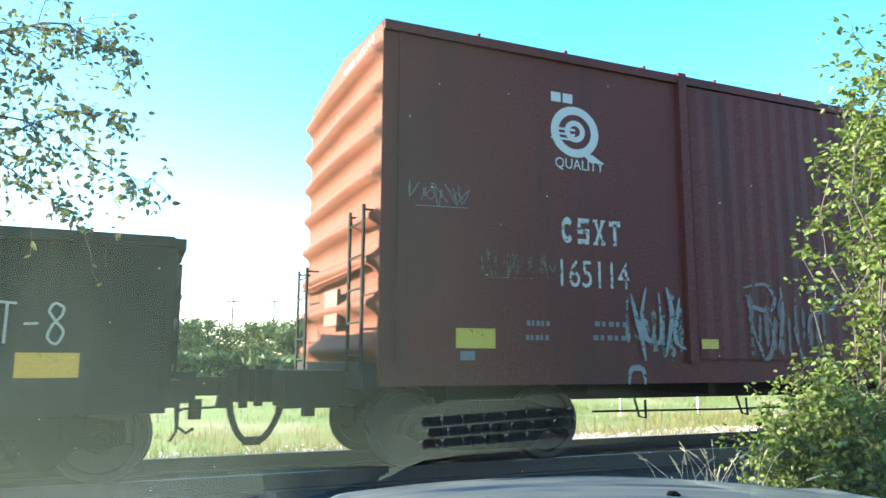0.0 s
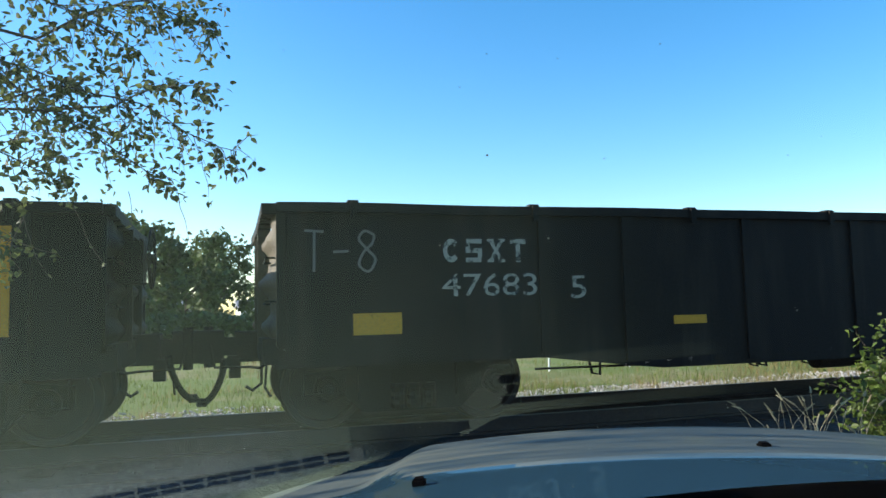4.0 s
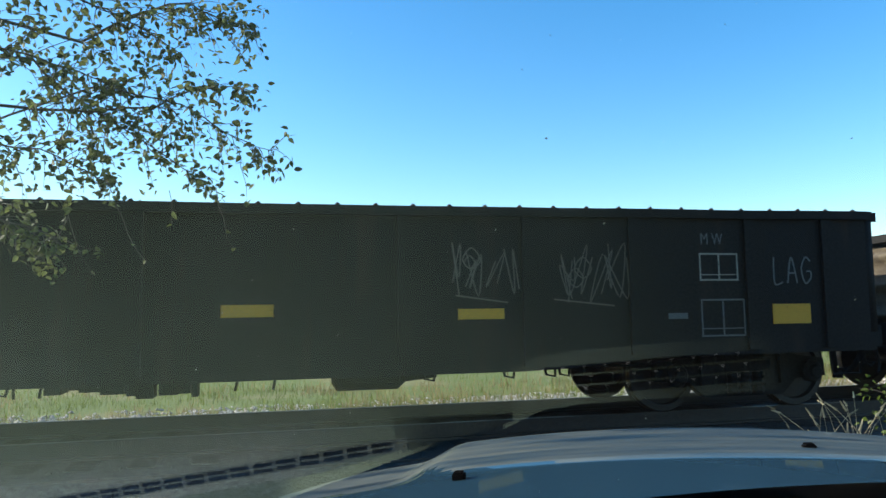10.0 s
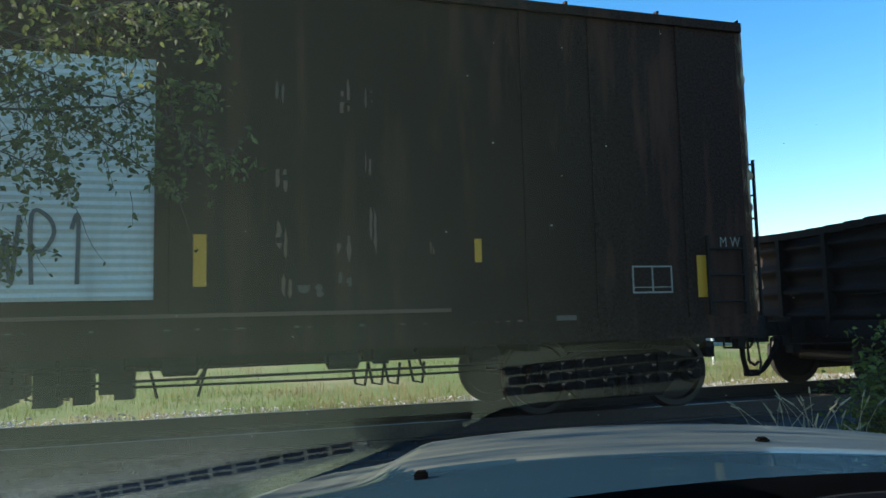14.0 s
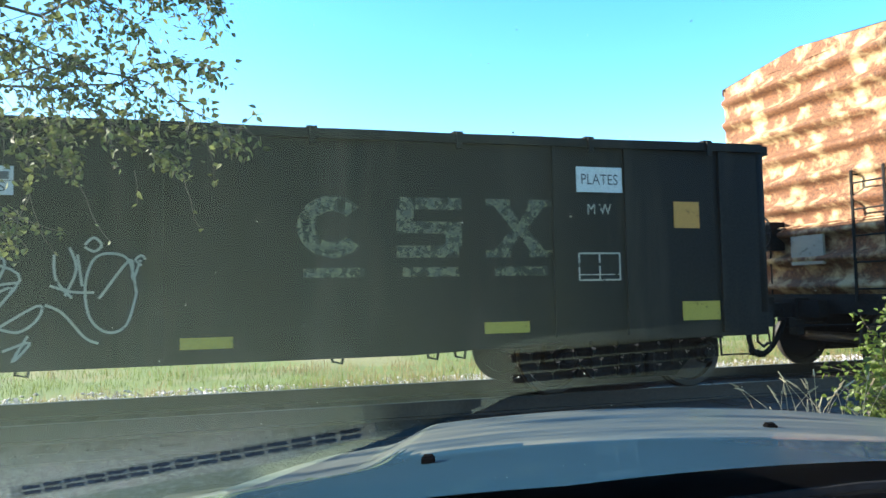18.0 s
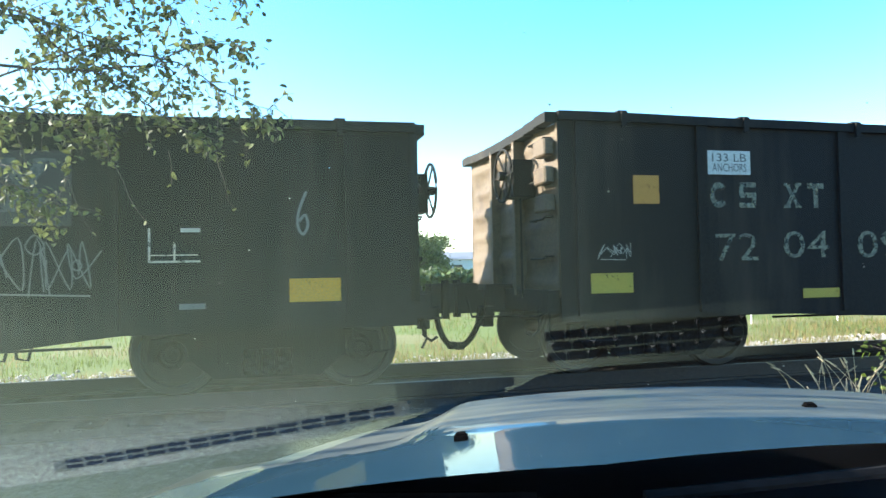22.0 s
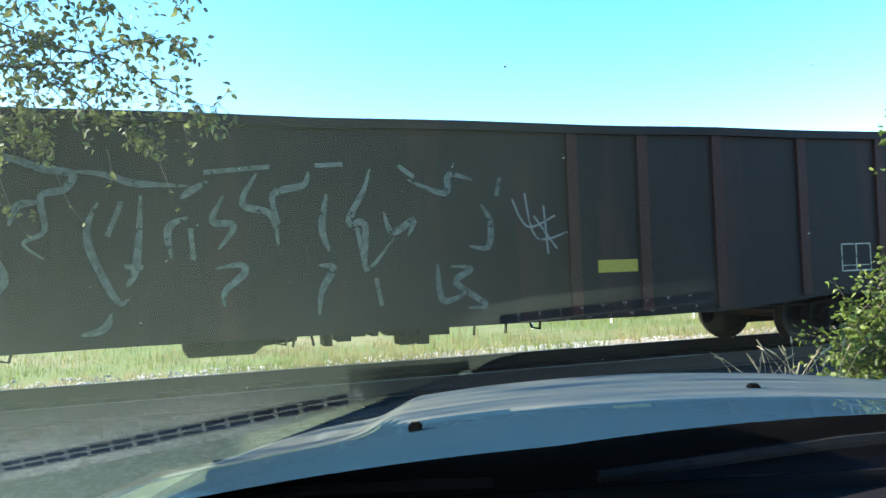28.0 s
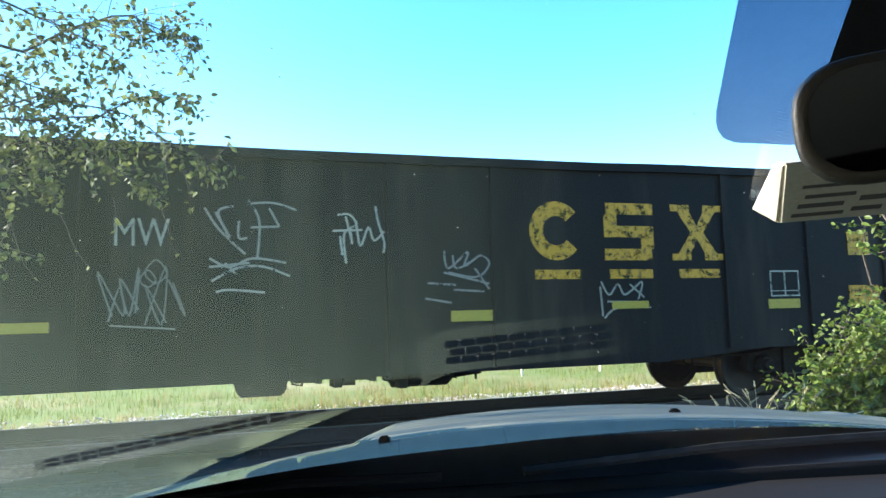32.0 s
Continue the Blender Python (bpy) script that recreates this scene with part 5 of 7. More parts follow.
        [(0.68, 0.91), (0.95, 1.0), (1.0, 0.75), (0.73, 0.63), (0.68, 0.35)],
        [(0.53, 0.48), (0.62, 0.0)],
    ],
}
# plain chalk capitals and figures
CHALK = {
    "T": [[(0, 1), (1, 0.97)], [(0.5, 0.98), (0.48, 0)]], "-": [[(0.1, 0.48), (0.9, 0.5)]],
    "8": [[(0.9, 0.9), (0.4, 1), (0.1, 0.8), (0.5, 0.55), (0.95, 0.3), (0.6, 0), (0.1, 0.15), (0.3, 0.45), (0.8, 0.7), (0.9, 0.9)]],
    "3": [[(0.05, 0.9), (0.5, 1), (0.9, 0.8), (0.45, 0.55), (0.95, 0.3), (0.5, 0), (0, 0.12)]],
    "6": [[(0.8, 1), (0.2, 0.55), (0.1, 0.2), (0.5, 0), (0.9, 0.2), (0.7, 0.45), (0.2, 0.3)]],
    "W": [[(0, 1), (0.25, 0), (0.5, 0.7), (0.75, 0), (1, 1)]], "I": [[(0.5, 1), (0.5, 0)], [(0.15, 1), (0.85, 1)], [(0.15, 0), (0.85, 0.02)]],
    "N": [[(0.05, 0), (0.1, 1), (0.85, 0.05), (0.9, 1)]], "G": [[(0.95, 0.85), (0.5, 1), (0.05, 0.55), (0.4, 0), (0.95, 0.2), (0.95, 0.45), (0.55, 0.45)]],
    "P": [[(0.15, 0), (0.1, 1), (0.7, 0.98), (0.95, 0.75), (0.6, 0.5), (0.12, 0.48)]], "S": [[(0.95, 0.9), (0.4, 1), (0.1, 0.75), (0.8, 0.35), (0.7, 0.05), (0.05, 0.1)]],
    "L": [[(0.1, 1), (0.1, 0), (0.9, 0.05)]], "A": [[(0, 0), (0.45, 1), (0.95, 0)], [(0.2, 0.38), (0.75, 0.4)]], "K": [[(0.1, 1), (0.12, 0)], [(0.9, 1), (0.12, 0.42), (0.95, 0)]],
    "1": [[(0.25, 0.8), (0.5, 1), (0.5, 0)]], "2": [[(0.05, 0.8), (0.5, 1), (0.9, 0.75), (0.1, 0.05), (0.95, 0.02)]],
    "n": [[(0.1, 0), (0.1, 0.6)], [(0.1, 0.45), (0.5, 0.62), (0.85, 0.4), (0.85, 0)]], "c": [[(0.85, 0.5), (0.45, 0.62), (0.1, 0.3), (0.45, 0), (0.9, 0.1)]],
    "h": [[(0.1, 1), (0.1, 0)], [(0.1, 0.4), (0.5, 0.6), (0.85, 0.4), (0.9, 0)]],
}


def strokes(bm, lines, w, h, width, x=0.0, k=0, sharp=False):
    """Draws lines of a unit box as painted strokes; returns the next free layer."""
    for line in lines:
        pts = [(x + a * w, b * h) for a, b in line]
        ribbon(bm, pts if sharp or len(pts) < 3 else curve_pts(pts, 5), width, -0.0004 * k, taper=width > 0.05)
        k += 1
    return k


def chalk_word(bm, text, w, h, width):
    k, step = 0, w / len(text)
    for i, c in enumerate(text):
        k = strokes(bm, CHALK[c], step * 0.74, h, width, step * i, k)


COUNT = [0]


def paint_mark(root, kind, x0, z0, x1, z1, colour, text="", y=-1.505):
    """One painted or stuck-on mark on the near side (y = -1.5)."""
    COUNT[0] += 1
    seed, w, h = COUNT[0], x1 - x0, z1 - z0
    if kind == "word":
        ob = part("lettering", word_mesh(text, w, h, M[colour]), None, root, "faded stencilled lettering")
        ob.location = (x0, y, z0)
        return
    if kind == "sign":
        bm = bmesh.new()
        box(bm, x0, x1, -1.512, -1.502, z0, z1)
        s = part("sign", bm, M["sign"], root, "white sign with dark stencilled words")
        rows = text.split("|")
        for i, row in enumerate(rows):
            hh = h * (0.34 if len(rows) > 1 else 0.42)
            zz = z1 - h * (0.46 + 0.42 * i if len(rows) > 1 else 0.7)
            if row == "_":
                bm = bmesh.new()
                rect(bm, 0, 0, w * 0.84, hh * 0.8)
                ob = part("lettering", bm, M["letter"], s)
            else:
                ob = part("lettering", word_mesh(row, w * 0.8, hh, M["letter"]), None, s)
            ob.location = (x0 + w * 0.1, -1.515, zz)
        return
    if kind in ("bars", "bars2"):
        for r in range(1 if kind == "bars" else 2):
            for i in range(2 if kind == "bars" else 5):
                bm = bmesh.new()
                if kind == "bars":
                    rect(bm, w * i * 0.55, 0, w * (i * 0.55 + 0.45), h)
                else:
                    rect(bm, w * (i + 0.25 * r) / 5.3, h * 0.6 * r, w * (i + 0.25 * r + 0.72 - 0.2 * (i % 2)) / 5.3, h * (0.6 * r + 0.22))
                part("painted_bar", bm, M[colour], root).location = (x0, y, z0)
        return
    bm = bmesh.new()
    if kind == "plate":
        box(bm, 0, w, -0.003, 0.003, 0, h)
    elif kind == "ring":
        ring_shape(bm, 0, h * 0.06, w * 0.9, h, 0.68)
        ring_shape(bm, w * 0.26, h * 0.34, w * 0.64, h * 0.74, 0.5)
        flat(bm, [(w * 0.52, h * 0.2), (w * 0.78, h * 0.14), (w, 0.0), (w * 0.72, 0.0)], -0.001)
        for i in range(3):
            rect(bm, 0.0, h * (0.36 + 0.09 * i), w * 0.45, h * (0.40 + 0.09 * i), -0.001)
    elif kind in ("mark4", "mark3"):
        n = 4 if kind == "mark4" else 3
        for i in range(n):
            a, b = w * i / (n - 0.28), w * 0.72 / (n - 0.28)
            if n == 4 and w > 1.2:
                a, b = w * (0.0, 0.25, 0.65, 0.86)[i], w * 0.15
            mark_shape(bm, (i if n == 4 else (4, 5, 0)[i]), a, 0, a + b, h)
    elif kind == "patches":
        for i in range(3):
            a, b = w * i / 2.7 - w * 0.02, w * i / 2.7 + w * 0.7 / 2.7 + w * 0.02
            rect(bm, a, h * 0.02, b, h, 0.003)
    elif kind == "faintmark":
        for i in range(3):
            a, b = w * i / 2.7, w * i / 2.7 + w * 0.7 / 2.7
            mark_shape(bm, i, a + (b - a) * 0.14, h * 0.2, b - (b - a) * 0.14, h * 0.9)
    elif kind in ("flakes",):
        ragged(bm, w, h, seed)
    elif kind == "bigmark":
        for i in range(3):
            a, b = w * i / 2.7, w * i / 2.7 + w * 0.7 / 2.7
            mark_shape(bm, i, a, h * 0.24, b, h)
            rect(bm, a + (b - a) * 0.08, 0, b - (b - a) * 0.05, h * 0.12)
    elif kind in ("frame", "lframe"):
        e = 0.018
        rect(bm, 0, 0, w, e)
        rect(bm, 0, e, e, h)
        if kind == "frame":
            rect(bm, e, h - e, w, h)
            rect(bm, w - e, e, w, h - e)
        else:
            rect(bm, w * 0.62, h - e * 2, w, h)
        rect(bm, w / 2 - e / 2, e, w / 2 + e / 2, h - e if kind == "frame" else h * 0.6)
        rect(bm, e, h * 0.2, w / 2 - e / 2, h * 0.2 + e * 0.6)
        rect(bm, w / 2 + e / 2, h * 0.2, w - e, h * 0.2 + e * 0.6)
    elif kind == "chevron":
        flat(bm, [(0, h * 0.85), (w * 0.1, h), (w * 0.22, h * 0.6), (w * 0.36, h * 0.62), (w * 0.5, h * 0.42), (w * 0.5, 0)])
        flat(bm, [(w, h * 0.88), (w * 0.5, 0), (w * 0.5, h * 0.42), (w * 0.62, h * 0.55), (w * 0.74, h * 0.56), (w * 0.85, h)])
    elif kind == "scrib":
        scribble(bm, w, h, seed)
    elif kind == "chalk":
        chalk_word(bm, text, w, h, min(0.036, max(0.013, 0.07 * h - 0.002)))
    elif kind in ("draw", "fat", "block"):
        strokes(bm, STROKES[text], w, h, {"draw": 0.022, "fat": 0.066, "block": 0.024}[kind], sharp=text in ("block_e", "wedge_tag"))
    names = {"plate": "reflector" if colour in ("yellow", "dullyel") else "painted_patch", "scrib": "graffiti", "draw": "graffiti", "fat": "graffiti", "block": "graffiti", "chalk": "chalk_writing", "flakes": "flaked_paint", "patches": "painted_patch", "word": "lettering"}
    labels = {"yellow": "yellow reflective strip", "dullyel": "dull yellow reflective strip", "orange": "orange painted patch"}
    ob = part(names.get(kind, "painted_mark"), bm, M[colour], root, labels.get(colour, "") if kind == "plate" else "")
    ob.location = (x0, y, z0)


def wall_with_holes(bm, xs, zs_fn, y0, y1, holes):
    """A steel side plate along xs with small rust holes right through it; zs_fn gives bottom and top at x."""
    cuts = sorted(set([round(x, 3) for x in xs] + [round(h[0] + d, 3) for h in holes for d in (-h[2], h[2])]))
    for a, b in zip(cuts, cuts[1:]):
        mine = sorted((h for h in holes if h[0] - h[2] <= a + 1e-6 and h[0] + h[2] >= b - 1e-6), key=lambda h: h[1])
        spans, (za0, za1), (zb0, zb1) = [], zs_fn(a), zs_fn(b)
        low = None
        for h in mine:
            spans.append((low, h[1] - h[3]))
            low = h[1] + h[3]
        spans.append((low, None))
        for lo, hi in spans:
            l0, l1 = (za0, zb0) if lo is None else (lo, lo)
            h0, h1 = (za1, zb1) if hi is None else (hi, hi)
            v = [bm.verts.new(p) for p in ((a, y0, l0), (b, y0, l1), (b, y0, h1), (a, y0, h0), (a, y1, l0), (b, y1, l1), (b, y1, h1), (a, y1, h0))]
            for q in ((0, 1, 2, 3), (7, 6, 5, 4), (3, 2, 6, 7), (0, 4, 5, 1)) + (((0, 3, 7, 4),) if a == cuts[0] else ()) + (((1, 5, 6, 2),) if b == cuts[-1] else ()):
                bm.faces.new([v[i] for i in q])


def underframe(root, L, seed, depth=0.0, at=None, box_at=None):
    """Centre sill, brake cylinder, reservoir, rods and hangers between the trucks."""
    rng = random.Random(seed)
    bm = bmesh.new()
    box(bm, 0.1, L - 0.1, -0.22, 0.22, 0.62, 1.0)
    for i in range(9):
        x = L * (i + 0.5) / 9
        box(bm, x - 0.06, x + 0.06, -1.3, 1.3, 0.72, 0.98)
    part("centre_sill", bm, M["gear"], root)
    x = L * rng.uniform(0.44, 0.58) if at is None else at
    bm = bmesh.new()
    lathe(bm, [(0.05, x - 0.45), (0.13, x - 0.4), (0.13, x + 0.2), (0.06, x + 0.28), (0.03, x + 0.6)], (0, -1.0, 0.58 - depth), "x", 14)
    part("brake_cylinder", bm, M["gear"], root)
    bm = bmesh.new()
    x2 = x + rng.uniform(0.9, 1.5) if box_at is None else box_at
    for i in range(9):
        u, w = x2 - 0.6 + 0.15 * i + rng.uniform(-0.05, 0.05), rng.uniform(0.05, 0.2)
        box(bm, u, u + w, -1.25, -0.95 - 0.01 * i, 0.58 - depth - rng.uniform(0.0, 0.12), 0.72)
    for dx in (-0.9, -0.7, 0.95, 1.3):
        rod(bm, (x2 + dx, -1.1, 0.5 - depth), (x2 + dx + rng.uniform(-0.1, 0.1), -1.1, 0.75), 0.014, 5)
    part("valve_box", bm, M["gear"], root)
    bm = bmesh.new()
    tube(bm, [(2.6, -1.25, 0.63 - depth), (L * 0.3, -1.22, 0.61 - depth), (L * 0.45, -1.2, 0.63 - depth), (L * 0.7, -1.22, 0.61 - depth), (L - 2.7, -1.25, 0.63 - depth)], 0.013, 5)
    for i in range(7):
        xx = 3 + (L - 6) * rng.random()
        tube(bm, [(xx, -1.2, 0.7), (xx + 0.03, -1.25, 0.56 - depth), (xx + 0.12, -1.25, 0.54 - depth), (xx + 0.16, -1.2, 0.66)], 0.015, 5)
    part("brake_rod", bm, M["gear"], root)


def free_spots(marks, L, n):
    """Places for n side stakes that clear the painted marks."""
    out = []
    for i in range(n):
        want = 0.6 + (L - 1.2) * i / (n - 1)
        best = None
        for k in range(0, 30):
            for sg in (1, -1):
                x = want + sg * k * 0.03
                if all(x + 0.07 < a or x - 0.07 > b for a, b in marks) and (not out or x - out[-1] > 0.5):
                    best = x
                    break
            if best is not None:
                break
        if best is not None and 0.1 < best < L - 0.1:
            out.append(best)
    return out


def gondola(label, x, L, top, z_end, z_mid, body, end, painter, stakes=13, holes=(), brackets=0, rivets=0, bow=0.0, ribs=4, brake=0, seed=1, stake_depth=0.03, gear_at=(None, None), hopper=None):
    root = thing("gondola_car", pose(x, MID, 0), label, "gondola car", group="train cars")
    marks = []

    def m(kind, x0, z0, x1, z1, colour, text=""):
        marks.append((x0, x1))
        paint_mark(root, kind, x0, z0, x1, z1, colour, text)

    painter(m)

    def bottom(u):
        d = min(u, L - u)
        return z_end + (z_mid - z_end) * min(1, max(0, (d - 2.6) / 1.3))

    def tops(u):
        return top - 0.09 + bow * math.sin(math.pi * u / L) * 0.5 + 0.012 * noise.noise((u * 0.7, seed, 0))

    xs = [L * i / 44 for i in range(45)]
    for y0, y1, hs in ((-1.5, -1.485, holes), (1.485, 1.5, ())):
        bm = bmesh.new()
        wall_with_holes(bm, xs, lambda u: (bottom(u), tops(u)), y0, y1, hs)
        part("side_wall", bm, body, root)
        bm = bmesh.new()
        ya, yb = (y0 - 0.045, y0 + 0.05) if y0 < 0 else (y1 - 0.05, y1 + 0.045)
        for a, b in zip(xs, xs[1:]):
            v = [bm.verts.new(p) for p in ((a, ya, tops(a)), (b, ya, tops(b)), (b, ya, tops(b) + 0.09), (a, ya, tops(a) + 0.09),
                                           (a, yb, tops(a)), (b, yb, tops(b)), (b, yb, tops(b) + 0.09), (a, yb, tops(a) + 0.09))]
            for q in ((0, 1, 2, 3), (7, 6, 5, 4), (3, 2, 6, 7), (0, 4, 5, 1)) + (((0, 3, 7, 4),) if a == 0 else ()) + (((1, 5, 6, 2),) if b == L else ()):
                bm.faces.new([v[i] for i in q])
        part("top_chord", bm, body, root)
    for u in free_spots(marks, L, stakes):
        bm = bmesh.new()
        b0 = bottom(u) + 0.05
        v = box(bm, u - 0.06, u + 0.06, -1.5 - stake_depth, -1.5, b0, tops(u))
        part("stake", bm, M["red_stake"] if body is M["brown_steel"] else body, root)
    for i in range(brackets):
        u = 0.7 + (L - 1.4) * i / (brackets - 1)
        bm = bmesh.new()
        box(bm, u - 0.05, u + 0.05, -1.53, -1.45, tops(u) + 0.09, tops(u) + 0.115)
        box(bm, u - 0.03, u + 0.03, -1.57, -1.546, tops(u) - 0.06, tops(u) + 0.10)
        part("bracket", bm, body, root)
    if rivets:
        for i in range(rivets):
            u = 0.2 + (L - 0.4) * i / (rivets - 1)
            bm = bmesh.new()
            lathe(bm, [(0.026, tops(u) + 0.09), (0.024, tops(u) + 0.105), (0.01, tops(u) + 0.118)], (u, -1.49, 0), "z", 6)
            part("rivet", bm, body, root)
    bm = bmesh.new()
    box(bm, 0.02, L - 0.02, -1.48, 1.48, 0.98, 1.02)
    part("floor", bm, M["gear"], root)
    for s, xx in ((-1, 0.0), (1, L)):
        # left ends face the sun and are coloured for it; right ends match the body
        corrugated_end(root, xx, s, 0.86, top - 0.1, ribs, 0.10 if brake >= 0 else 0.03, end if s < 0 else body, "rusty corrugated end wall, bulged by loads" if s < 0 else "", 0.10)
        bm = bmesh.new()
        a, b = sorted((xx, xx + s * 0.1))
        n = 10
        for i in range(n):
            ya, yb = -1.5 + 3.0 * i / n, -1.5 + 3.0 * (i + 1) / n
            sag = -0.05 * math.sin(math.pi * (i + 0.5) / n)
            box(bm, a - 0.03, b, ya, yb - 0.002, top - 0.10 + sag, top + sag)
        part("end_cap", bm, body if body is not M["brown_steel"] else end, root)
        for y in (-0.55, 0.25):
            bm = bmesh.new()
            a, b = sorted((xx, xx + s * 0.13))
            box(bm, a, b, y - 0.035, y + 0.035, 0.86, top - 0.12)
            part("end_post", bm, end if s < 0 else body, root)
        bm = bmesh.new()
        a, b = sorted((xx - s * 0.3, xx + s * 0.12))
        box(bm, a, b, -1.46, 1.46, 0.70, 0.93)
        part("end_sill", bm, M["gear"], root)
        add_coupler(root, xx, s, seed)
        grab_irons(root, xx, s, [1.25 + 0.4 * i for i in range(int((top - 1.3) / 0.4) + 1)])
        bm = bmesh.new()
        u = 0.25 if s < 0 else L - 0.6
        tube(bm, [(u, -1.47, 0.78), (u, -1.5, 0.42), (u + 0.36, -1.5, 0.42), (u + 0.36, -1.47, 0.78)], 0.014, 6)
        part("stirrup_step", bm, M["gear"], root)
    if brake < 0:
        for i in range(3):
            bm = bmesh.new()
            z = 1.72 + 0.28 * i
            box(bm, -0.13, -0.02, -1.46, -1.16, z, z + 0.17)
            bmesh.ops.bevel(bm, geom=bm.edges[:], offset=0.015, segments=1, affect="EDGES")
            part("end_block", bm, end, root, "pressed tan block at the corner")
    if brake:
        brake_wheel(root, L if brake > 0 else 0.0, brake, -0.75, top - 0.42 if top < 2.3 else top - 0.55)
    underframe(root, L, seed, 0.1 if z_mid < 0.54 else 0.06, *gear_at)
    if hopper:
        a, b, low = hopper
        bm = bmesh.new()
        v = box(bm, a, b, -1.3, -0.7, low, 0.72)
        for q in v:
            if q.co.z < 0.6:
                q.co.x += 0.09 if q.co.x < (a + b) / 2 else -0.09
        bmesh.ops.bevel(bm, geom=bm.edges[:], offset=0.02, segments=2, affect="EDGES")
        part("reservoir", bm, M["gear"], root, "black reservoir box hung under the floor")
    add_truck(root, 1.36)
    add_truck(root, L - 1.36)
    return root


def boxcar(label, x, L, eave, z0, body, end, end_label, painter, ribs=7, door=None, seed=1, brake=0, side_ladder=False, panels=14, reddish=False):
    root = thing("boxcar", pose(x, MID, 0), label, "boxcar", group="train cars")
    marks = []

    def m(kind, x0, zz0, x1, zz1, colour, text="", y=-1.505):
        marks.append((x0, x1))
        paint_mark(root, kind, x0, zz0, x1, zz1, colour, text, y)

    painter(m)
    for s in (-1, 1):
        bm = bmesh.new()
        y0, y1 = sorted((s * 1.5, s * 1.46))
        if s < 0 and door:
            a, b, d0, d1 = door
            box(bm, 0, a, y0, y1, z0, eave)
            box(bm, b, L, y0, y1, z0, eave)
            box(bm, a, b, y0, y1, d1, eave)
            box(bm, a, b, y0, y1, z0, d0)
        else:
            box(bm, 0, L, y0, y1, z0, eave)
        part("side_wall", bm, body, root)
        bm = bmesh.new()
        ya, yb = sorted((s * 1.5, s * 1.545))
        box(bm, 0, L, ya, yb, eave - 0.10, eave)
        part("eave_rail", bm, body, root)
        bm = bmesh.new()
        ya, yb = sorted((s * 1.5, s * 1.52))
        box(bm, 0, L, ya, yb, z0 - 0.02, z0 + 0.20)
        part("side_sill", bm, body, root, "dented steel side sill")
    for u in free_spots(marks, L, panels):
        if door and door[0] - 0.1 < u < door[1] + 0.1:
            continue
        bm = bmesh.new()
        box(bm, u - 0.04, u + 0.04, -1.515, -1.5, z0 + 0.2, eave - 0.1)
        part("side_rib", bm, body, root)
    if door:
        a, b, d0, d1 = door
        bm = bmesh.new()
        n = 30
        zs = [d0 + (d1 - d0) * i / (n * 2) for i in range(n * 2 + 1)]
        grid(bm, [a, b], zs, lambda u, z: (u, -1.5 + (0.0 if round((z - d0) / (d1 - d0) * n * 2) % 2 else 0.014), z))
        dd = part("door", bm, M["white_door"], root, "white sliding door with level corrugations and spray tags")
        for xx in (a, b):
            bm = bmesh.new()
            box(bm, xx - 0.06, xx + 0.06, -1.545, -1.5, d0 - 0.12, d1 + 0.12)
            part("door_post", bm, body, root)
        bm = bmesh.new()
        box(bm, a - 2.4, b + 2.6, -1.56, -1.5, d0 - 0.16, d0 - 0.125)
        part("door_track", bm, M["flake"], root, "worn pale door track")
    else:
        bm = bmesh.new()
        box(bm, 3.74, 3.86, -1.56, -1.5, z0 + 0.2, eave + 0.03)
        part("door_post", bm, body, root)
        bm = bmesh.new()
        grid(bm, [3.9 + 0.12 * i for i in range(26)], [z0 + 0.25, eave - 0.12], lambda u, z: (u, -1.525 - 0.012 * (round((u - 3.9) / 0.12) % 2), z))
        part("door", bm, body, root, "ribbed steel sliding door")
    bm = bmesh.new()
    n = 12
    for i in range(int(L / 1.1) + 1):
        a, b = i * 1.1, min(L, (i + 1) * 1.1 - 0.03)
        if b <= a:
            continue
        ys = [-1.54, 0, 1.54]
        g = grid(bm, [a, b], ys, lambda u, y: (u, y, eave + 0.005 + 0.17 * (1 - abs(y) / 1.54)))
        box(bm, b, min(L, b + 0.03), -1.5, 1.5, eave + 0.0, eave + 0.06)
    part("roof", bm, body, root)
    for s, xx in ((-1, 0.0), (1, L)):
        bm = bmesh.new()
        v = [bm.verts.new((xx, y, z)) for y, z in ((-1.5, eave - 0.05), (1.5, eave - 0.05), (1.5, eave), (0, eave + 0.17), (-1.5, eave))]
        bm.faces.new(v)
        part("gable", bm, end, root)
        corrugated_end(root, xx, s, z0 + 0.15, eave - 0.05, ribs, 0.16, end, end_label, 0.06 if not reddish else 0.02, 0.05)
        bm = bmesh.new()
        a, b = sorted((xx - s * 0.3, xx + s * 0.14))
        box(bm, a, b, -1.46, 1.46, z0 - 0.05, z0 + 0.2)
        part("end_sill", bm, M["gear"], root)
        add_coupler(root, xx, s, seed)
        grab_ladder(root, xx, s, -1.42, z0 + 0.1, z0 + (1.75 if s < 0 else 1.95), 0.46, 5 if s < 0 else 7, "ladder", 0.15)
        grab_ladder(root, xx, s, 0.95, z0 + 0.1, z0 + 1.4, 0.46, 5, "ladder", 0.15)
        bm = bmesh.new()
        a, b = sorted((xx + s * 0.09, xx + s * 0.13))
        box(bm, a, b, -0.45, 0.1, z0 + 0.6, z0 + 1.0)
        part("tack_board", bm, M["flake"] if reddish else M["pale"], root, "bare board bolted to the end wall")
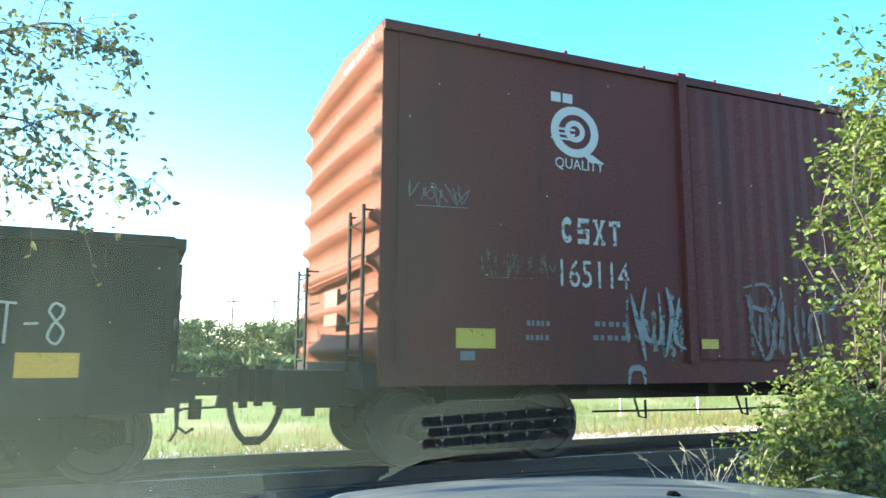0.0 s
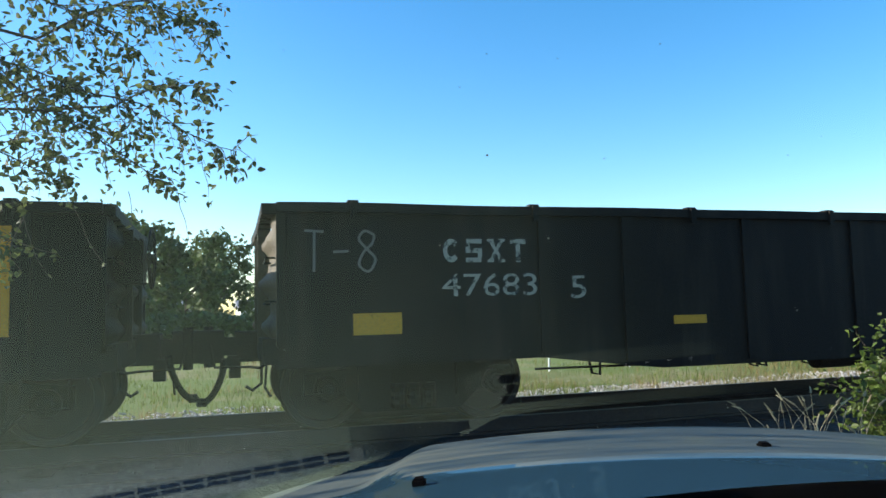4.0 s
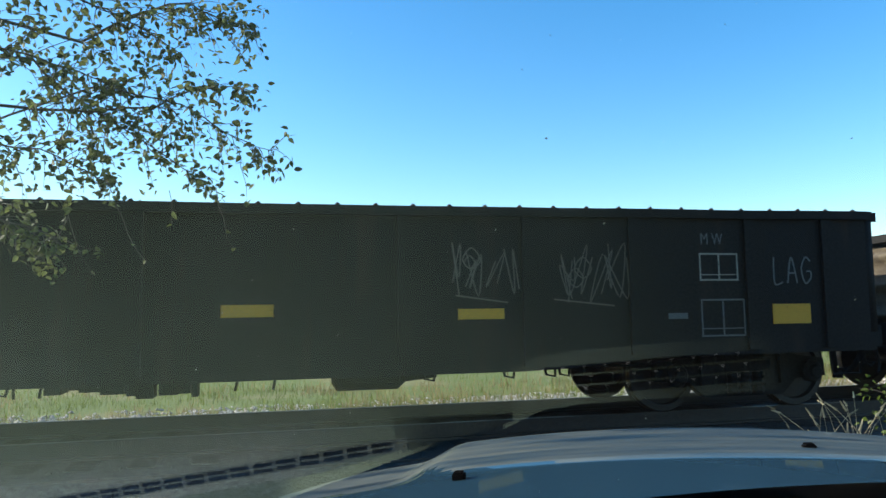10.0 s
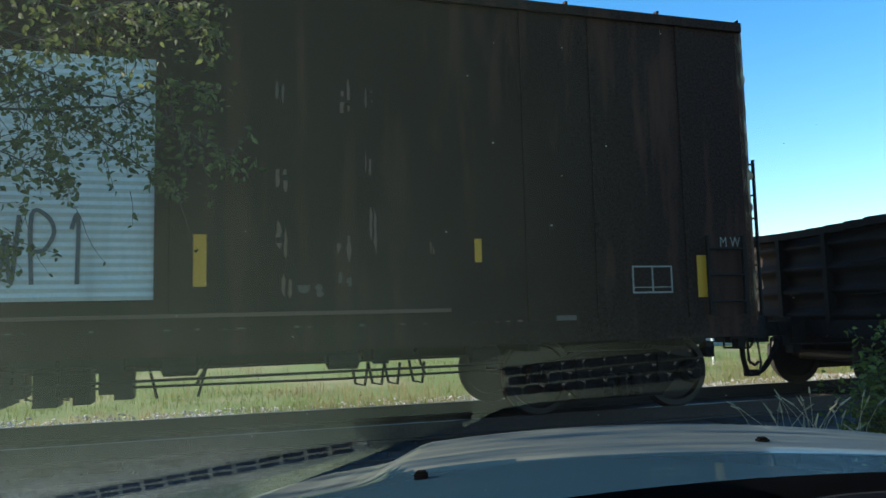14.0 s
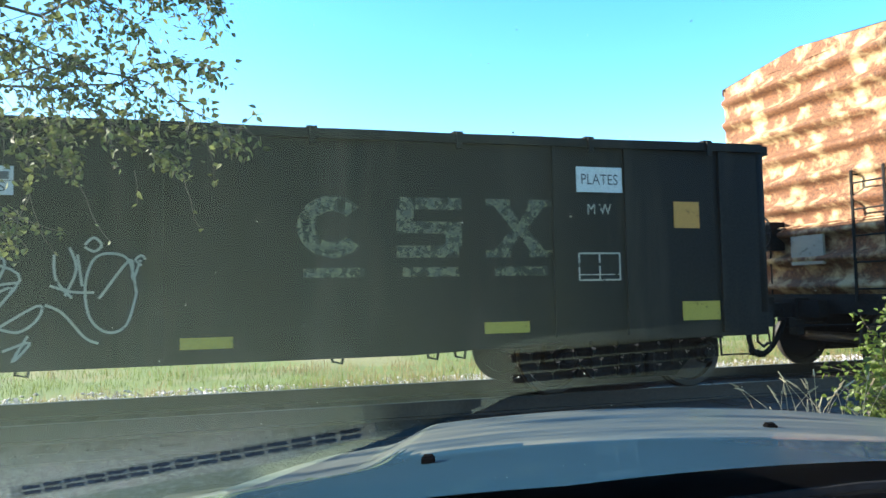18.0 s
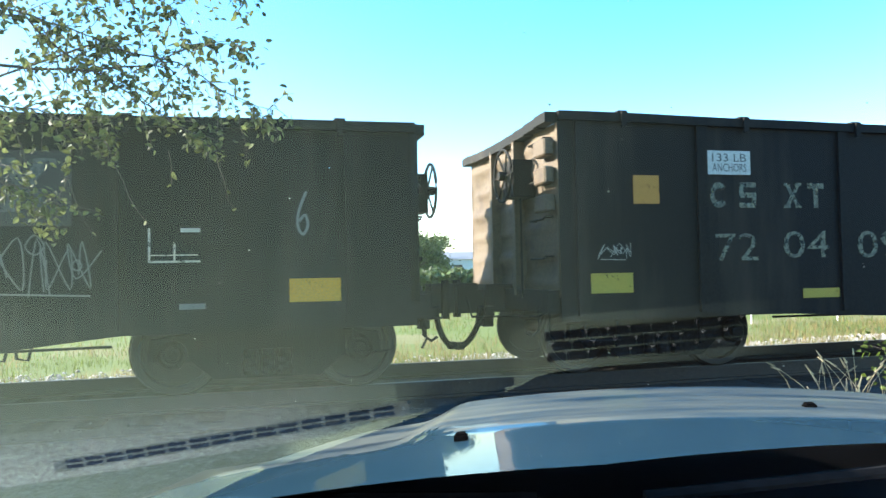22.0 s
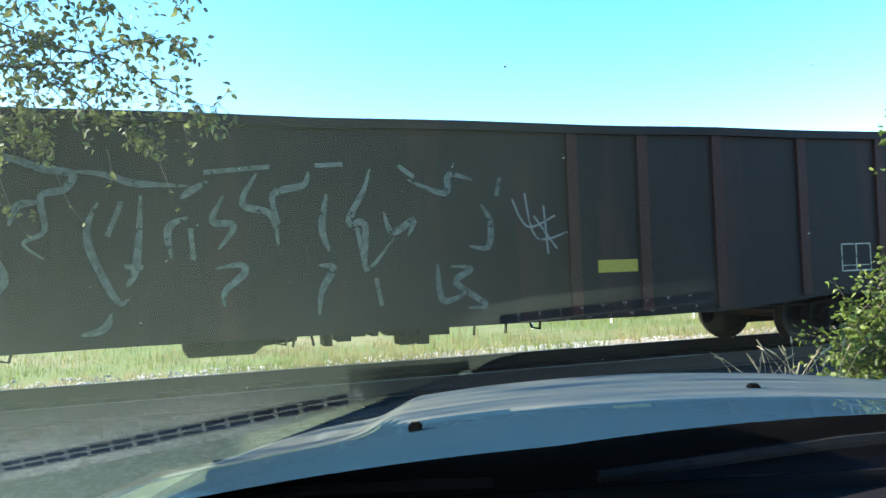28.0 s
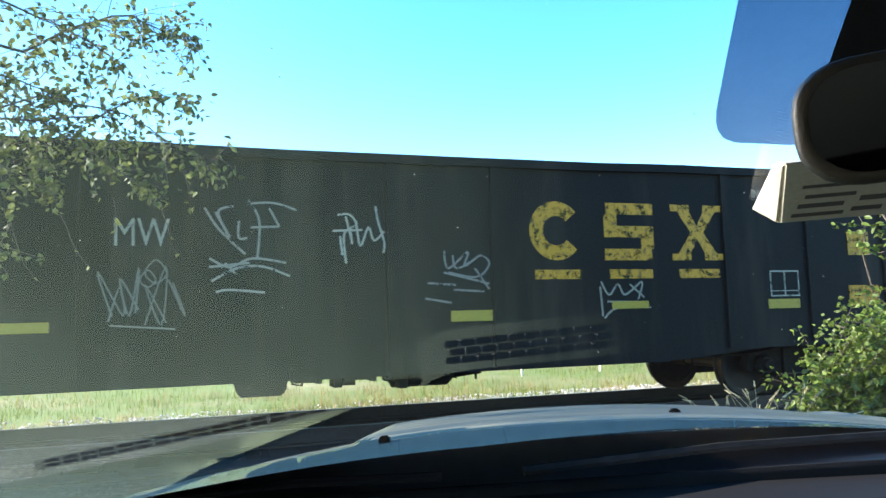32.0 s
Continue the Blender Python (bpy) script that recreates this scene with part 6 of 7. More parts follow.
        if reddish and s < 0:
            for i in range(4):
                bm = bmesh.new()
                box(bm, -0.012, -0.004, -0.16 - 0.11 * i, -0.08 - 0.11 * i, eave - 0.12, eave - 0.02)
                part("painted_bar", bm, M["cream"], root)
            ob = part("lettering", word_mesh("165114", 0.6, 0.1, M["cream"]), None, root, "small white stencilled number")
            ob.matrix_local = pose(-0.012, -0.62, eave - 0.12, 0, 0, -90)
        bm = bmesh.new()
        tube(bm, [(xx, -1.4, z0 + 1.15), (xx + s * 0.12, -1.35, z0 + 1.15), (xx + s * 0.12, 1.3, z0 + 1.12), (xx, 1.4, z0 + 1.12)], 0.014, 6)
        part("grab_iron", bm, end, root)
        if s < 0:
            bm = bmesh.new()
            box(bm, xx - 0.75, xx - 0.06, -0.85, -0.25, z0 - 0.25, z0 + 0.12) if reddish else box(bm, xx - 0.3, xx - 0.06, -0.5, 0.5, z0 - 0.1, z0 + 0.12)
            part("cushion_pocket", bm, M["gear"], root)
    if side_ladder:
        ld = grab_ladder(root, 0.16, 0, -1.5, 1.05, 2.62, 0.48, 3, "side_ladder")
        ld.data.materials[0] = M["flake"]
        grab_ladder(root, L - 0.6, 0, -1.5, 1.05, 1.9, 0.45, 3, "side_ladder")
    else:
        grab_ladder(root, L - 0.7, 0, -1.5, 0.85, 2.4, 0.45, 5, "side_ladder")
    if brake:
        brake_wheel(root, 0.0, -1, 0.5, 1.9, 0.26)
    underframe(root, L, seed, 0.08)
    if door:
        bm = bmesh.new()
        rng = random.Random(seed)
        for i in range(19):
            u = 3.1 + i * 0.5 + rng.uniform(-0.15, 0.15)
            w = rng.uniform(0.06, 0.3)
            d = rng.uniform(0.04, 0.16)
            box(bm, u, u + w, -1.42, -1.3, z0 - d, z0)
            if i % 3 == 0:
                lathe(bm, [(0.02, u), (0.09, u + 0.03), (0.09, u + 0.3), (0.02, u + 0.34)], (0, -1.36, z0 - 0.11), "x", 12)
            if i % 4 == 1:
                rod(bm, (u, -1.4, z0 - 0.05), (u + rng.uniform(-0.3, 0.3), -1.4, z0 - 0.27), 0.014, 5)
        tube(bm, [(2.9, -1.4, 0.62), (8, -1.4, 0.6), (12.4, -1.4, 0.62)], 0.014, 5)
        tube(bm, [(2.9, -1.4, 0.70), (7, -1.4, 0.69), (12.4, -1.4, 0.71)], 0.012, 5)
        part("running_gear", bm, M["gear"], root)
    add_truck(root, 1.42, bool(door))
    add_truck(root, L - 1.42)
    return root


def red_boxcar_marks(m):
    m('ring', 1.96, 3.32, 2.66, 3.95, 'cream')
    m('word', 2.01, 3.20, 2.65, 3.34, 'cream', 'QUALITY')
    m('bars', 1.97, 3.98, 2.25, 4.09, 'cream')
    m('mark4', 2.07, 2.38, 2.85, 2.67, 'white')
    m('word', 2.05, 1.90, 2.95, 2.20, 'white', '165114')
    m('plate', 0.81, 1.23, 1.25, 1.43, 'dullyel')
    m('plate', 0.86, 1.11, 1.02, 1.20, 'grey')
    m('bars2', 1.61, 1.32, 1.92, 1.57, 'grey')
    m('bars2', 2.45, 1.33, 2.94, 1.58, 'grey')
    m('fat', 2.87, 0.78, 3.72, 1.95, 'dim', 'fat_a', -1.528)
    m('flakes', 2.85, 1.08, 3.72, 1.92, 'moss')
    m('flakes', 4.65, 1.15, 6.0, 1.95, 'blush', '', -1.54)
    m('fat', 4.60, 1.04, 6.12, 2.05, 'haze', 'fat_b', -1.544)
    m('scrib', 1.03, 1.92, 2.00, 2.31, 'olive')
    m('scrib', 0.30, 2.63, 0.96, 2.93, 'grey')
    m('plate', 3.92, 1.25, 4.17, 1.36, 'dullyel', '', -1.545)


def wing_tips_marks(m):
    m('chalk', 0.25, 1.53, 0.98, 1.91, 'grey', 'T-8')
    m('mark4', 1.57, 1.61, 2.43, 1.84, 'white')
    m('word', 1.55, 1.28, 2.54, 1.50, 'white', '47683')
    m('word', 2.91, 1.24, 3.08, 1.47, 'white', '5')
    m('plate', 0.69, 0.94, 1.15, 1.14, 'yellow')
    m('plate', 4.09, 0.95, 4.49, 1.04, 'yellow')
    m('chalk', 7.12, 1.42, 7.76, 1.84, 'grey', 'T-8')
    m('plate', 7.21, 0.99, 7.66, 1.10, 'yellow')
    m('plate', 10.21, 1.11, 10.66, 1.22, 'yellow')
    m('chalk', 13.44, 1.73, 14.20, 1.95, 'grey', 'WING')
    m('chalk', 13.46, 1.46, 14.19, 1.68, 'grey', 'TIPS')
    m('chalk', 14.74, 1.23, 15.27, 1.56, 'pale', 'T-8')
    m('plate', 14.89, 0.96, 15.35, 1.16, 'yellow')
    m('plate', 13.51, 1.06, 13.76, 1.13, 'grey')


def tall_bar_marks(m):
    m('chalk', 13.26, 0.97, 14.15, 1.53, 'grey', 'T-3')
    m('chalk', 14.88, 1.11, 15.19, 1.60, 'grey', '3')
    m('plate', 15.29, 1.02, 15.41, 1.93, 'yellow')
    m('plate', 12.16, 1.19, 12.27, 1.64, 'yellow')
    m('plate', 9.07, 1.27, 9.17, 1.72, 'yellow')
    m('plate', 6.08, 1.27, 6.20, 1.72, 'yellow')
    m('bars2', 4.07, 0.73, 4.18, 0.96, 'grey')
    m('scrib', 7.17, 0.77, 7.50, 1.02, 'tan')
    m('plate', 0.63, 1.49, 0.77, 1.95, 'yellow')
    m('plate', 0.64, 1.02, 0.75, 1.20, 'yellow')
    m('mark4', 1.59, 1.66, 2.54, 1.89, 'white')
    m('word', 1.50, 1.14, 2.59, 1.43, 'white', '977644')
    m('chalk', 2.99, 1.01, 3.71, 1.63, 'grey', 'T-3')


def riveted_marks(m):
    m('frame', 14.31, 1.43, 14.77, 1.72, 'pale')
    m('frame', 14.31, 0.85, 14.83, 1.24, 'grey')
    m('word', 14.34, 1.81, 14.60, 1.93, 'grey', 'M W')
    m('chalk', 15.20, 1.40, 15.72, 1.68, 'grey', 'LAG')
    m('plate', 15.17, 0.97, 15.64, 1.18, 'yellow')
    m('plate', 13.93, 1.04, 14.15, 1.10, 'grey')
    m('plate', 9.54, 1.12, 9.99, 1.23, 'yellow')
    m('plate', 11.70, 1.07, 12.16, 1.17, 'yellow')
    m('scrib', 11.65, 1.21, 12.33, 1.86, 'tan')
    m('scrib', 12.66, 1.14, 13.48, 1.90, 'tan')
    m('chalk', 5.16, 1.35, 5.67, 1.69, 'grey', '122')
    m('plate', 4.17, 1.01, 4.62, 1.11, 'yellow')
    m('plate', 6.32, 1.05, 6.77, 1.15, 'yellow')
    m('bars2', 3.43, 0.76, 3.75, 1.00, 'grey')
    m('bars2', 4.31, 0.77, 4.61, 0.98, 'grey')
    m('mark3', 1.80, 1.63, 2.55, 1.88, 'dim')
    m('word', 1.80, 1.25, 2.57, 1.58, 'dim', '450')
    m('word', 0.97, 1.67, 1.23, 1.77, 'grey', 'M W')
    m('plate', 0.84, 0.99, 1.30, 1.20, 'yellow')
    m('chalk', 0.46, 1.24, 0.86, 1.53, 'pale', '122')
    m('chalk', 0.30, 0.95, 0.84, 1.20, 'pale', 'Anch')


def white_door_marks(m):
    m('plate', 14.61, 1.24, 14.77, 1.69, 'yellow')
    m('plate', 12.09, 1.62, 12.16, 1.85, 'yellow')
    m('plate', 9.48, 1.41, 9.59, 1.87, 'yellow')
    m('frame', 13.82, 1.29, 14.30, 1.58, 'pale')
    m('word', 14.92, 1.78, 15.18, 1.89, 'pale', 'M W')
    m('plate', 12.94, 0.96, 13.16, 1.08, 'tan')
    m('mark4', 1.01, 2.04, 2.30, 2.27, 'dim')
    m('word', 1.31, 1.78, 2.64, 1.99, 'dim', '910910')
    m('word', 1.94, 1.60, 2.19, 1.70, 'pale', 'MW')
    m('bars2', 1.22, 1.29, 1.56, 1.50, 'grey')
    m('bars2', 1.86, 1.28, 2.28, 1.50, 'pale')
    m('plate', 0.77, 1.33, 0.92, 2.13, 'yellow')
    m('plate', 3.73, 1.41, 3.89, 1.86, 'yellow')
    m('plate', 5.44, 1.47, 5.59, 1.92, 'yellow')
    m('chalk', 7.64, 1.44, 8.73, 2.02, 'ink', 'KWP1')
    m('scrib', 6.28, 1.45, 7.21, 2.13, 'ink')
    m('flakes', 10.18, 3.08, 10.28, 3.30, 'blush')
    m('flakes', 10.17, 2.22, 10.30, 2.60, 'flake')
    m('flakes', 10.18, 1.65, 10.31, 2.03, 'flake')
    m('flakes', 10.23, 1.29, 10.34, 1.54, 'flake')
    m('flakes', 10.36, 1.29, 10.65, 1.51, 'blush')
    m('flakes', 10.78, 2.92, 10.89, 3.38, 'flake')
    m('flakes', 10.71, 1.62, 10.90, 1.90, 'flake')
    m('flakes', 10.73, 1.38, 10.91, 1.55, 'blush')
    m('flakes', 11.01, 3.08, 11.11, 3.36, 'blush')
    m('flakes', 11.00, 2.44, 11.08, 2.73, 'flake')
    m('flakes', 11.04, 1.67, 11.13, 2.20, 'flake')
    m('flakes', 9.27, 2.73, 9.32, 3.61, 'blush')
    m('flakes', 11.63, 1.67, 11.69, 1.83, 'flake')
    m('flakes', 11.28, 0.99, 12.60, 1.05, 'flake')
    m('flakes', 12.97, 0.95, 13.16, 1.08, 'flake')
    m('flakes', 7.99, 0.98, 11.28, 1.05, 'tan')
    m('flakes', 2.46, 3.53, 2.64, 4.03, 'flake')
    m('flakes', 3.36, 3.09, 3.57, 3.99, 'flake')
    m('flakes', 4.19, 2.61, 4.39, 4.07, 'flake')
    m('flakes', 4.40, 3.15, 4.65, 3.82, 'blush')
    m('flakes', 2.56, 2.43, 2.83, 3.42, 'blush')
    m('flakes', 1.67, 2.87, 1.79, 3.83, 'blush')
    m('flakes', 5.29, 2.78, 5.49, 3.89, 'blush')
    m('flakes', 3.37, 2.20, 3.59, 2.83, 'blush')
    m('flakes', 0.91, 2.33, 1.33, 2.67, 'blush')
    m('flakes', 5.21, 1.51, 5.40, 1.91, 'flake')
    m('flakes', 0.13, 2.35, 0.26, 2.68, 'flake')


def long_gondola_marks(m):
    m('frame', 17.48, 1.23, 17.96, 1.52, 'white')
    m('sign', 17.48, 2.14, 18.00, 2.40, 'white', 'PLATES')
    m('word', 17.60, 1.91, 17.87, 2.02, 'white', 'M W')
    m('plate', 18.61, 1.78, 18.92, 2.06, 'orange')
    m('plate', 18.68, 0.80, 19.14, 1.00, 'dullyel')
    m('plate', 16.46, 0.73, 16.93, 0.84, 'dullyel')
    m('plate', 13.67, 0.68, 14.11, 0.78, 'dullyel')
    m('bigmark', 14.67, 1.29, 17.17, 2.05, 'olive')
    m('sign', 8.19, 1.96, 8.69, 2.22, 'white', 'PLATES')
    m('sign', 11.85, 2.00, 12.37, 2.24, 'white', '_|CLIPS')
    m('plate', 8.13, 0.67, 8.56, 0.77, 'dullyel')
    m('plate', 10.88, 0.67, 11.30, 0.77, 'dullyel')
    m('draw', 8.15, 1.10, 8.64, 1.71, 'chalk', 'loop')
    m('draw', 9.07, 0.99, 9.39, 1.64, 'chalk', 'drop')
    m('draw', 11.76, 0.63, 12.57, 1.73, 'chalk', 'ribcage')
    m('draw', 12.62, 0.76, 13.39, 1.65, 'chalk', 'oval_tag')
    m('sign', 4.47, 2.04, 4.98, 2.29, 'white', '133 LB|ANCHORS')
    m('block', 4.32, 0.66, 5.17, 1.76, 'chalk', 'block_d')
    m('block', 5.03, 0.68, 5.78, 1.79, 'chalk', 'block_e')
    m('block', 5.74, 0.65, 6.82, 1.85, 'chalk', 'block_b')
    m('block', 6.69, 0.62, 7.64, 2.15, 'chalk', 'block_o')
    m('draw', 5.27, 2.03, 5.75, 2.27, 'chalk', 'yeu')
    m('word', 4.48, 1.82, 4.74, 1.93, 'white', 'M W')
    m('word', 1.74, 1.19, 2.25, 1.48, 'khaki', '72')
    m('word', 2.56, 1.21, 3.14, 1.50, 'khaki', '04')
    m('word', 3.51, 1.20, 4.08, 1.50, 'khaki', '09')
    m('plate', 2.79, 0.78, 3.25, 0.88, 'dullyel')
    m('plate', 5.33, 0.72, 5.74, 0.81, 'dullyel')
    m('plate', 0.32, 0.89, 0.78, 1.09, 'dullyel')
    m('plate', 0.81, 1.79, 1.10, 2.08, 'orange')
    m('sign', 1.67, 2.10, 2.18, 2.35, 'white', '133 LB|ANCHORS')
    m('mark4', 1.69, 1.75, 3.08, 2.02, 'khaki')
    m('scrib', 0.40, 1.21, 0.76, 1.42, 'chalk')


def faded_marks(m):
    m('lframe', 13.71, 1.26, 14.14, 1.56, 'white')
    m('plate', 14.90, 0.89, 15.36, 1.10, 'yellow')
    m('plate', 13.96, 0.85, 14.18, 0.90, 'grey')
    m('chalk', 14.97, 1.50, 15.12, 1.89, 'grey', '6')
    m('patches', 10.63, 1.57, 13.06, 2.22, 'patch')
    m('faintmark', 10.63, 1.57, 13.06, 2.22, 'smoke')
    m('scrib', 12.46, 0.91, 13.34, 1.54, 'grey')
    m('chevron', 8.87, 0.68, 9.21, 0.92, 'pale')
    m('plate', 9.71, 0.96, 10.17, 1.06, 'yellow')
    m('plate', 11.56, 0.97, 12.01, 1.07, 'yellow')
    m('word', 6.67, 1.59, 7.08, 1.85, 'white', 'MW')
    m('plate', 5.79, 0.96, 6.25, 1.05, 'yellow')
    m('plate', 7.72, 0.97, 8.18, 1.06, 'yellow')
    m('word', 4.76, 0.64, 5.06, 0.78, 'grey', 'MW')
    m('plate', 5.86, 1.30, 6.18, 1.38, 'grey')
    m('mark4', 1.63, 1.89, 3.44, 2.22, 'pale')
    m('word', 1.66, 1.52, 2.28, 1.81, 'pale', '9 1')
    m('word', 2.84, 1.52, 3.44, 1.82, 'pale', '5 2')
    m('word', 3.91, 1.52, 4.43, 1.80, 'pale', '8 0')
    m('plate', 0.23, 0.90, 0.69, 1.10, 'yellow')
    m('plate', 0.71, 1.19, 1.08, 1.32, 'orange')
    m('frame', 0.81, 0.85, 0.95, 0.97, 'white')
    m('plate', 2.87, 0.96, 3.32, 1.06, 'yellow')
    m('bars2', 3.96, 1.32, 4.39, 1.45, 'grey')


def brown_marks(m):
    m('frame', 13.90, 0.94, 14.35, 1.27, 'white')
    m('word', 15.01, 1.00, 15.51, 1.09, 'pale', 'GX-52-A')
    m('plate', 15.00, 0.85, 15.91, 0.97, 'dullyel')
    m('scrib', 15.65, 1.46, 16.05, 1.79, 'grey')
    m('mark3', 1.72, 2.08, 2.47, 2.31, 'white')
    m('word', 0.98, 1.75, 1.34, 1.97, 'white', '58')
    m('word', 1.70, 1.73, 2.46, 1.96, 'white', '5013')
    m('bars2', 0.95, 1.25, 1.28, 1.49, 'grey')
    m('bars2', 1.94, 1.25, 2.36, 1.48, 'grey')
    m('word', 1.91, 1.02, 2.19, 1.14, 'pale', 'MW')
    m('plate', 0.28, 1.06, 1.17, 1.15, 'dullyel')
    m('plate', 0.98, 0.92, 1.12, 1.03, 'pale')
    m('plate', 3.92, 0.82, 4.35, 0.93, 'dullyel')
    m('fat', 3.79, 0.97, 4.82, 2.07, 'smoke', 'wild_a')
    m('fat', 4.66, 0.70, 5.79, 2.17, 'smoke', 'wild_b')
    m('fat', 5.79, 0.69, 6.86, 2.06, 'smoke', 'wild_c')
    m('fat', 6.83, 0.75, 8.06, 2.14, 'smoke', 'wild_d')
    m('fat', 8.10, 0.81, 9.63, 2.13, 'smoke', 'wild_e')
    m('fat', 8.95, 0.75, 9.44, 1.19, 'smoke', 'wild_f')
    m('draw', 9.75, 1.25, 10.35, 1.87, 'dim', 'small_tag')
    m('fat', 3.47, 0.69, 4.10, 1.02, 'pale', 'wedge_tag')
    m('plate', 10.69, 1.04, 11.16, 1.17, 'dullyel')


def yellow_marks(m):
    m('bigmark', 10.30, 1.48, 12.73, 2.32, 'wornyel')
    m('frame', 13.41, 1.25, 13.84, 1.56, 'white')
    m('plate', 13.37, 1.11, 13.83, 1.22, 'dullyel')
    m('word', 13.23, 2.43, 13.96, 2.53, 'pale', 'INSIDE HEIGHT')
    m('word', 13.53, 2.33, 13.71, 2.41, 'pale', '5-6')
    m('plate', 14.64, 1.75, 14.98, 2.04, 'wornyel')
    m('plate', 14.61, 1.12, 15.09, 1.37, 'wornyel')
    m('plate', 9.40, 1.06, 9.85, 1.17, 'dullyel')
    m('plate', 11.26, 1.15, 11.72, 1.23, 'dullyel')
    m('draw', 11.12, 1.05, 11.75, 1.45, 'pale', 'crown_tag')
    m('draw', 9.13, 1.25, 9.83, 1.78, 'dim', 'knot_tag')
    m('word', 6.27, 1.81, 6.73, 2.06, 'pale', 'MW')
    m('draw', 7.03, 1.70, 7.87, 2.25, 'dim', 'vee_tag')
    m('draw', 7.07, 1.38, 7.80, 1.70, 'dim', 'arc_tag')
    m('draw', 8.21, 1.65, 8.72, 2.22, 'pale', 'comb_tag')
    m('scrib', 6.13, 1.04, 6.87, 1.71, 'grey')
    m('plate', 5.40, 1.06, 5.77, 1.15, 'dullyel')


def dots(seed, n, L, lo, hi, r=0.011):
    """Small rust holes near the top of a side."""
    rng = random.Random(seed)
    out = []
    for i in range(n):
        x = L * (i + rng.uniform(0.2, 0.8)) / n
        out.append((round(x, 3), round(rng.uniform(lo, hi), 3), r * rng.uniform(0.5, 1.3), r * rng.uniform(0.6, 1.4)))
    return out


CARS = []


def place(ob, x):
    ob.scale = (1, 1.55 / 1.5, 1)
    CARS.append((ob, x))


HALF[:] = [0.940, 0.750]
place(boxcar("oxide-red steel boxcar with ribbed doors, graffiti and a sunlit corrugated end", 2.21, 15.4, 4.55, 0.88, M["red_steel"], M["red_end"], "oxide-red corrugated end wall, coloured lighter than the sides as if sunlit", red_boxcar_marks, 8, None, 1, 0, False, 10, True), 2.21)
HALF[:] = [0.720, 0.940]
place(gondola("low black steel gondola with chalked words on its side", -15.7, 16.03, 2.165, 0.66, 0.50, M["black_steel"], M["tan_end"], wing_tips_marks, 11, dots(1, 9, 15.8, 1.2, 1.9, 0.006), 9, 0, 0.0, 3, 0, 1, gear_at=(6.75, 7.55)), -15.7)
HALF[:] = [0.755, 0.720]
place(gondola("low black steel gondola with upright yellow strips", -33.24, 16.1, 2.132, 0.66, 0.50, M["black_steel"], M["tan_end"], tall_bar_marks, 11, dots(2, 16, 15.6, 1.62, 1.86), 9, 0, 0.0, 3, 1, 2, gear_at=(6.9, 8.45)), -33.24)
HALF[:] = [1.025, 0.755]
# end wall also in dark steel: the boxcar's shade put into its colour
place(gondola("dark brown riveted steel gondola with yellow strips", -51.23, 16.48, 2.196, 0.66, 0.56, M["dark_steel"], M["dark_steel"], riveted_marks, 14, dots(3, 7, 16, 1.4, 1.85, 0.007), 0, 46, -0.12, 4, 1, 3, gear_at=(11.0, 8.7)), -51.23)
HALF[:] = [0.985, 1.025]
place(boxcar("rusty dark brown boxcar with a white sliding door", -68.61, 15.33, 4.32, 0.83, M["rust_side"], M["rust_end"], "rust-streaked corrugated end wall, its pale patches brightened as if sunlit", white_door_marks, 9, (6.2, 9.22, 1.3, 3.43), 4, 1, True, 12), -68.61)
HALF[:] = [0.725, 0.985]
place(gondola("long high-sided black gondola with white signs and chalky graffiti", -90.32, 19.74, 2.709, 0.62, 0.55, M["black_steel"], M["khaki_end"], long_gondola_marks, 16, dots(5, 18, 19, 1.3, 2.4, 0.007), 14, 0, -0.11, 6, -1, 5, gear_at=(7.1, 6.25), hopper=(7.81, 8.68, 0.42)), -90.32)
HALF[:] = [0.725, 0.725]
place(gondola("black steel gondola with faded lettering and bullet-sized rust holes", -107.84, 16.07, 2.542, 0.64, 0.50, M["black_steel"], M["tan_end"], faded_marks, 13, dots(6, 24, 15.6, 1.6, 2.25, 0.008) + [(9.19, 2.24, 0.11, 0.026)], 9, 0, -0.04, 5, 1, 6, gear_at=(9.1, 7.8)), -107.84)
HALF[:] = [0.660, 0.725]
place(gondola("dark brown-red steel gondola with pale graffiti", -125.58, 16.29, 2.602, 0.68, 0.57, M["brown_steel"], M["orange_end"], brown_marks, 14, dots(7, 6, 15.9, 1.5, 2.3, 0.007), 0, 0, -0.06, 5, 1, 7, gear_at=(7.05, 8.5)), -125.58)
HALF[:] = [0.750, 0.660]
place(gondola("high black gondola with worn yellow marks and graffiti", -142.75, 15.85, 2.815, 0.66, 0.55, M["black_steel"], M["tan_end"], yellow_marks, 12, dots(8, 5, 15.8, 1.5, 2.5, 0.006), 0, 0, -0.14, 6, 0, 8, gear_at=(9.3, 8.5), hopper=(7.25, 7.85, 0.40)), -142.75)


# ---- the parked car from which all is seen ----
CAR = pose(0.019, 0.081, EYE, 0, 0, -22.6) @ pose(0, 0, 0, 0, -3.0, 0)      # x to the car's right, y ahead, z up from the eye
SLOPE = math.tan(radians(35))


def hood_z(r, f):
    return -0.265 - 0.075 * (f - 1.1) - 0.10 * (r - 0.15) ** 2


def hood_left(f):
    return -0.84 + 0.30 * max(0, (f - 1.2)) ** 1.15


def crease(r):
    """How far ahead the hood's crown begins."""
    if r > -0.38:
        return 1.45 + 0.2 * math.exp(-((r + 0.36) / 0.09) ** 2)
    return 1.38 + 0.27 * math.exp(-((r + 0.38) / 0.04) ** 2) + 0.2 * (-0.38 - r)


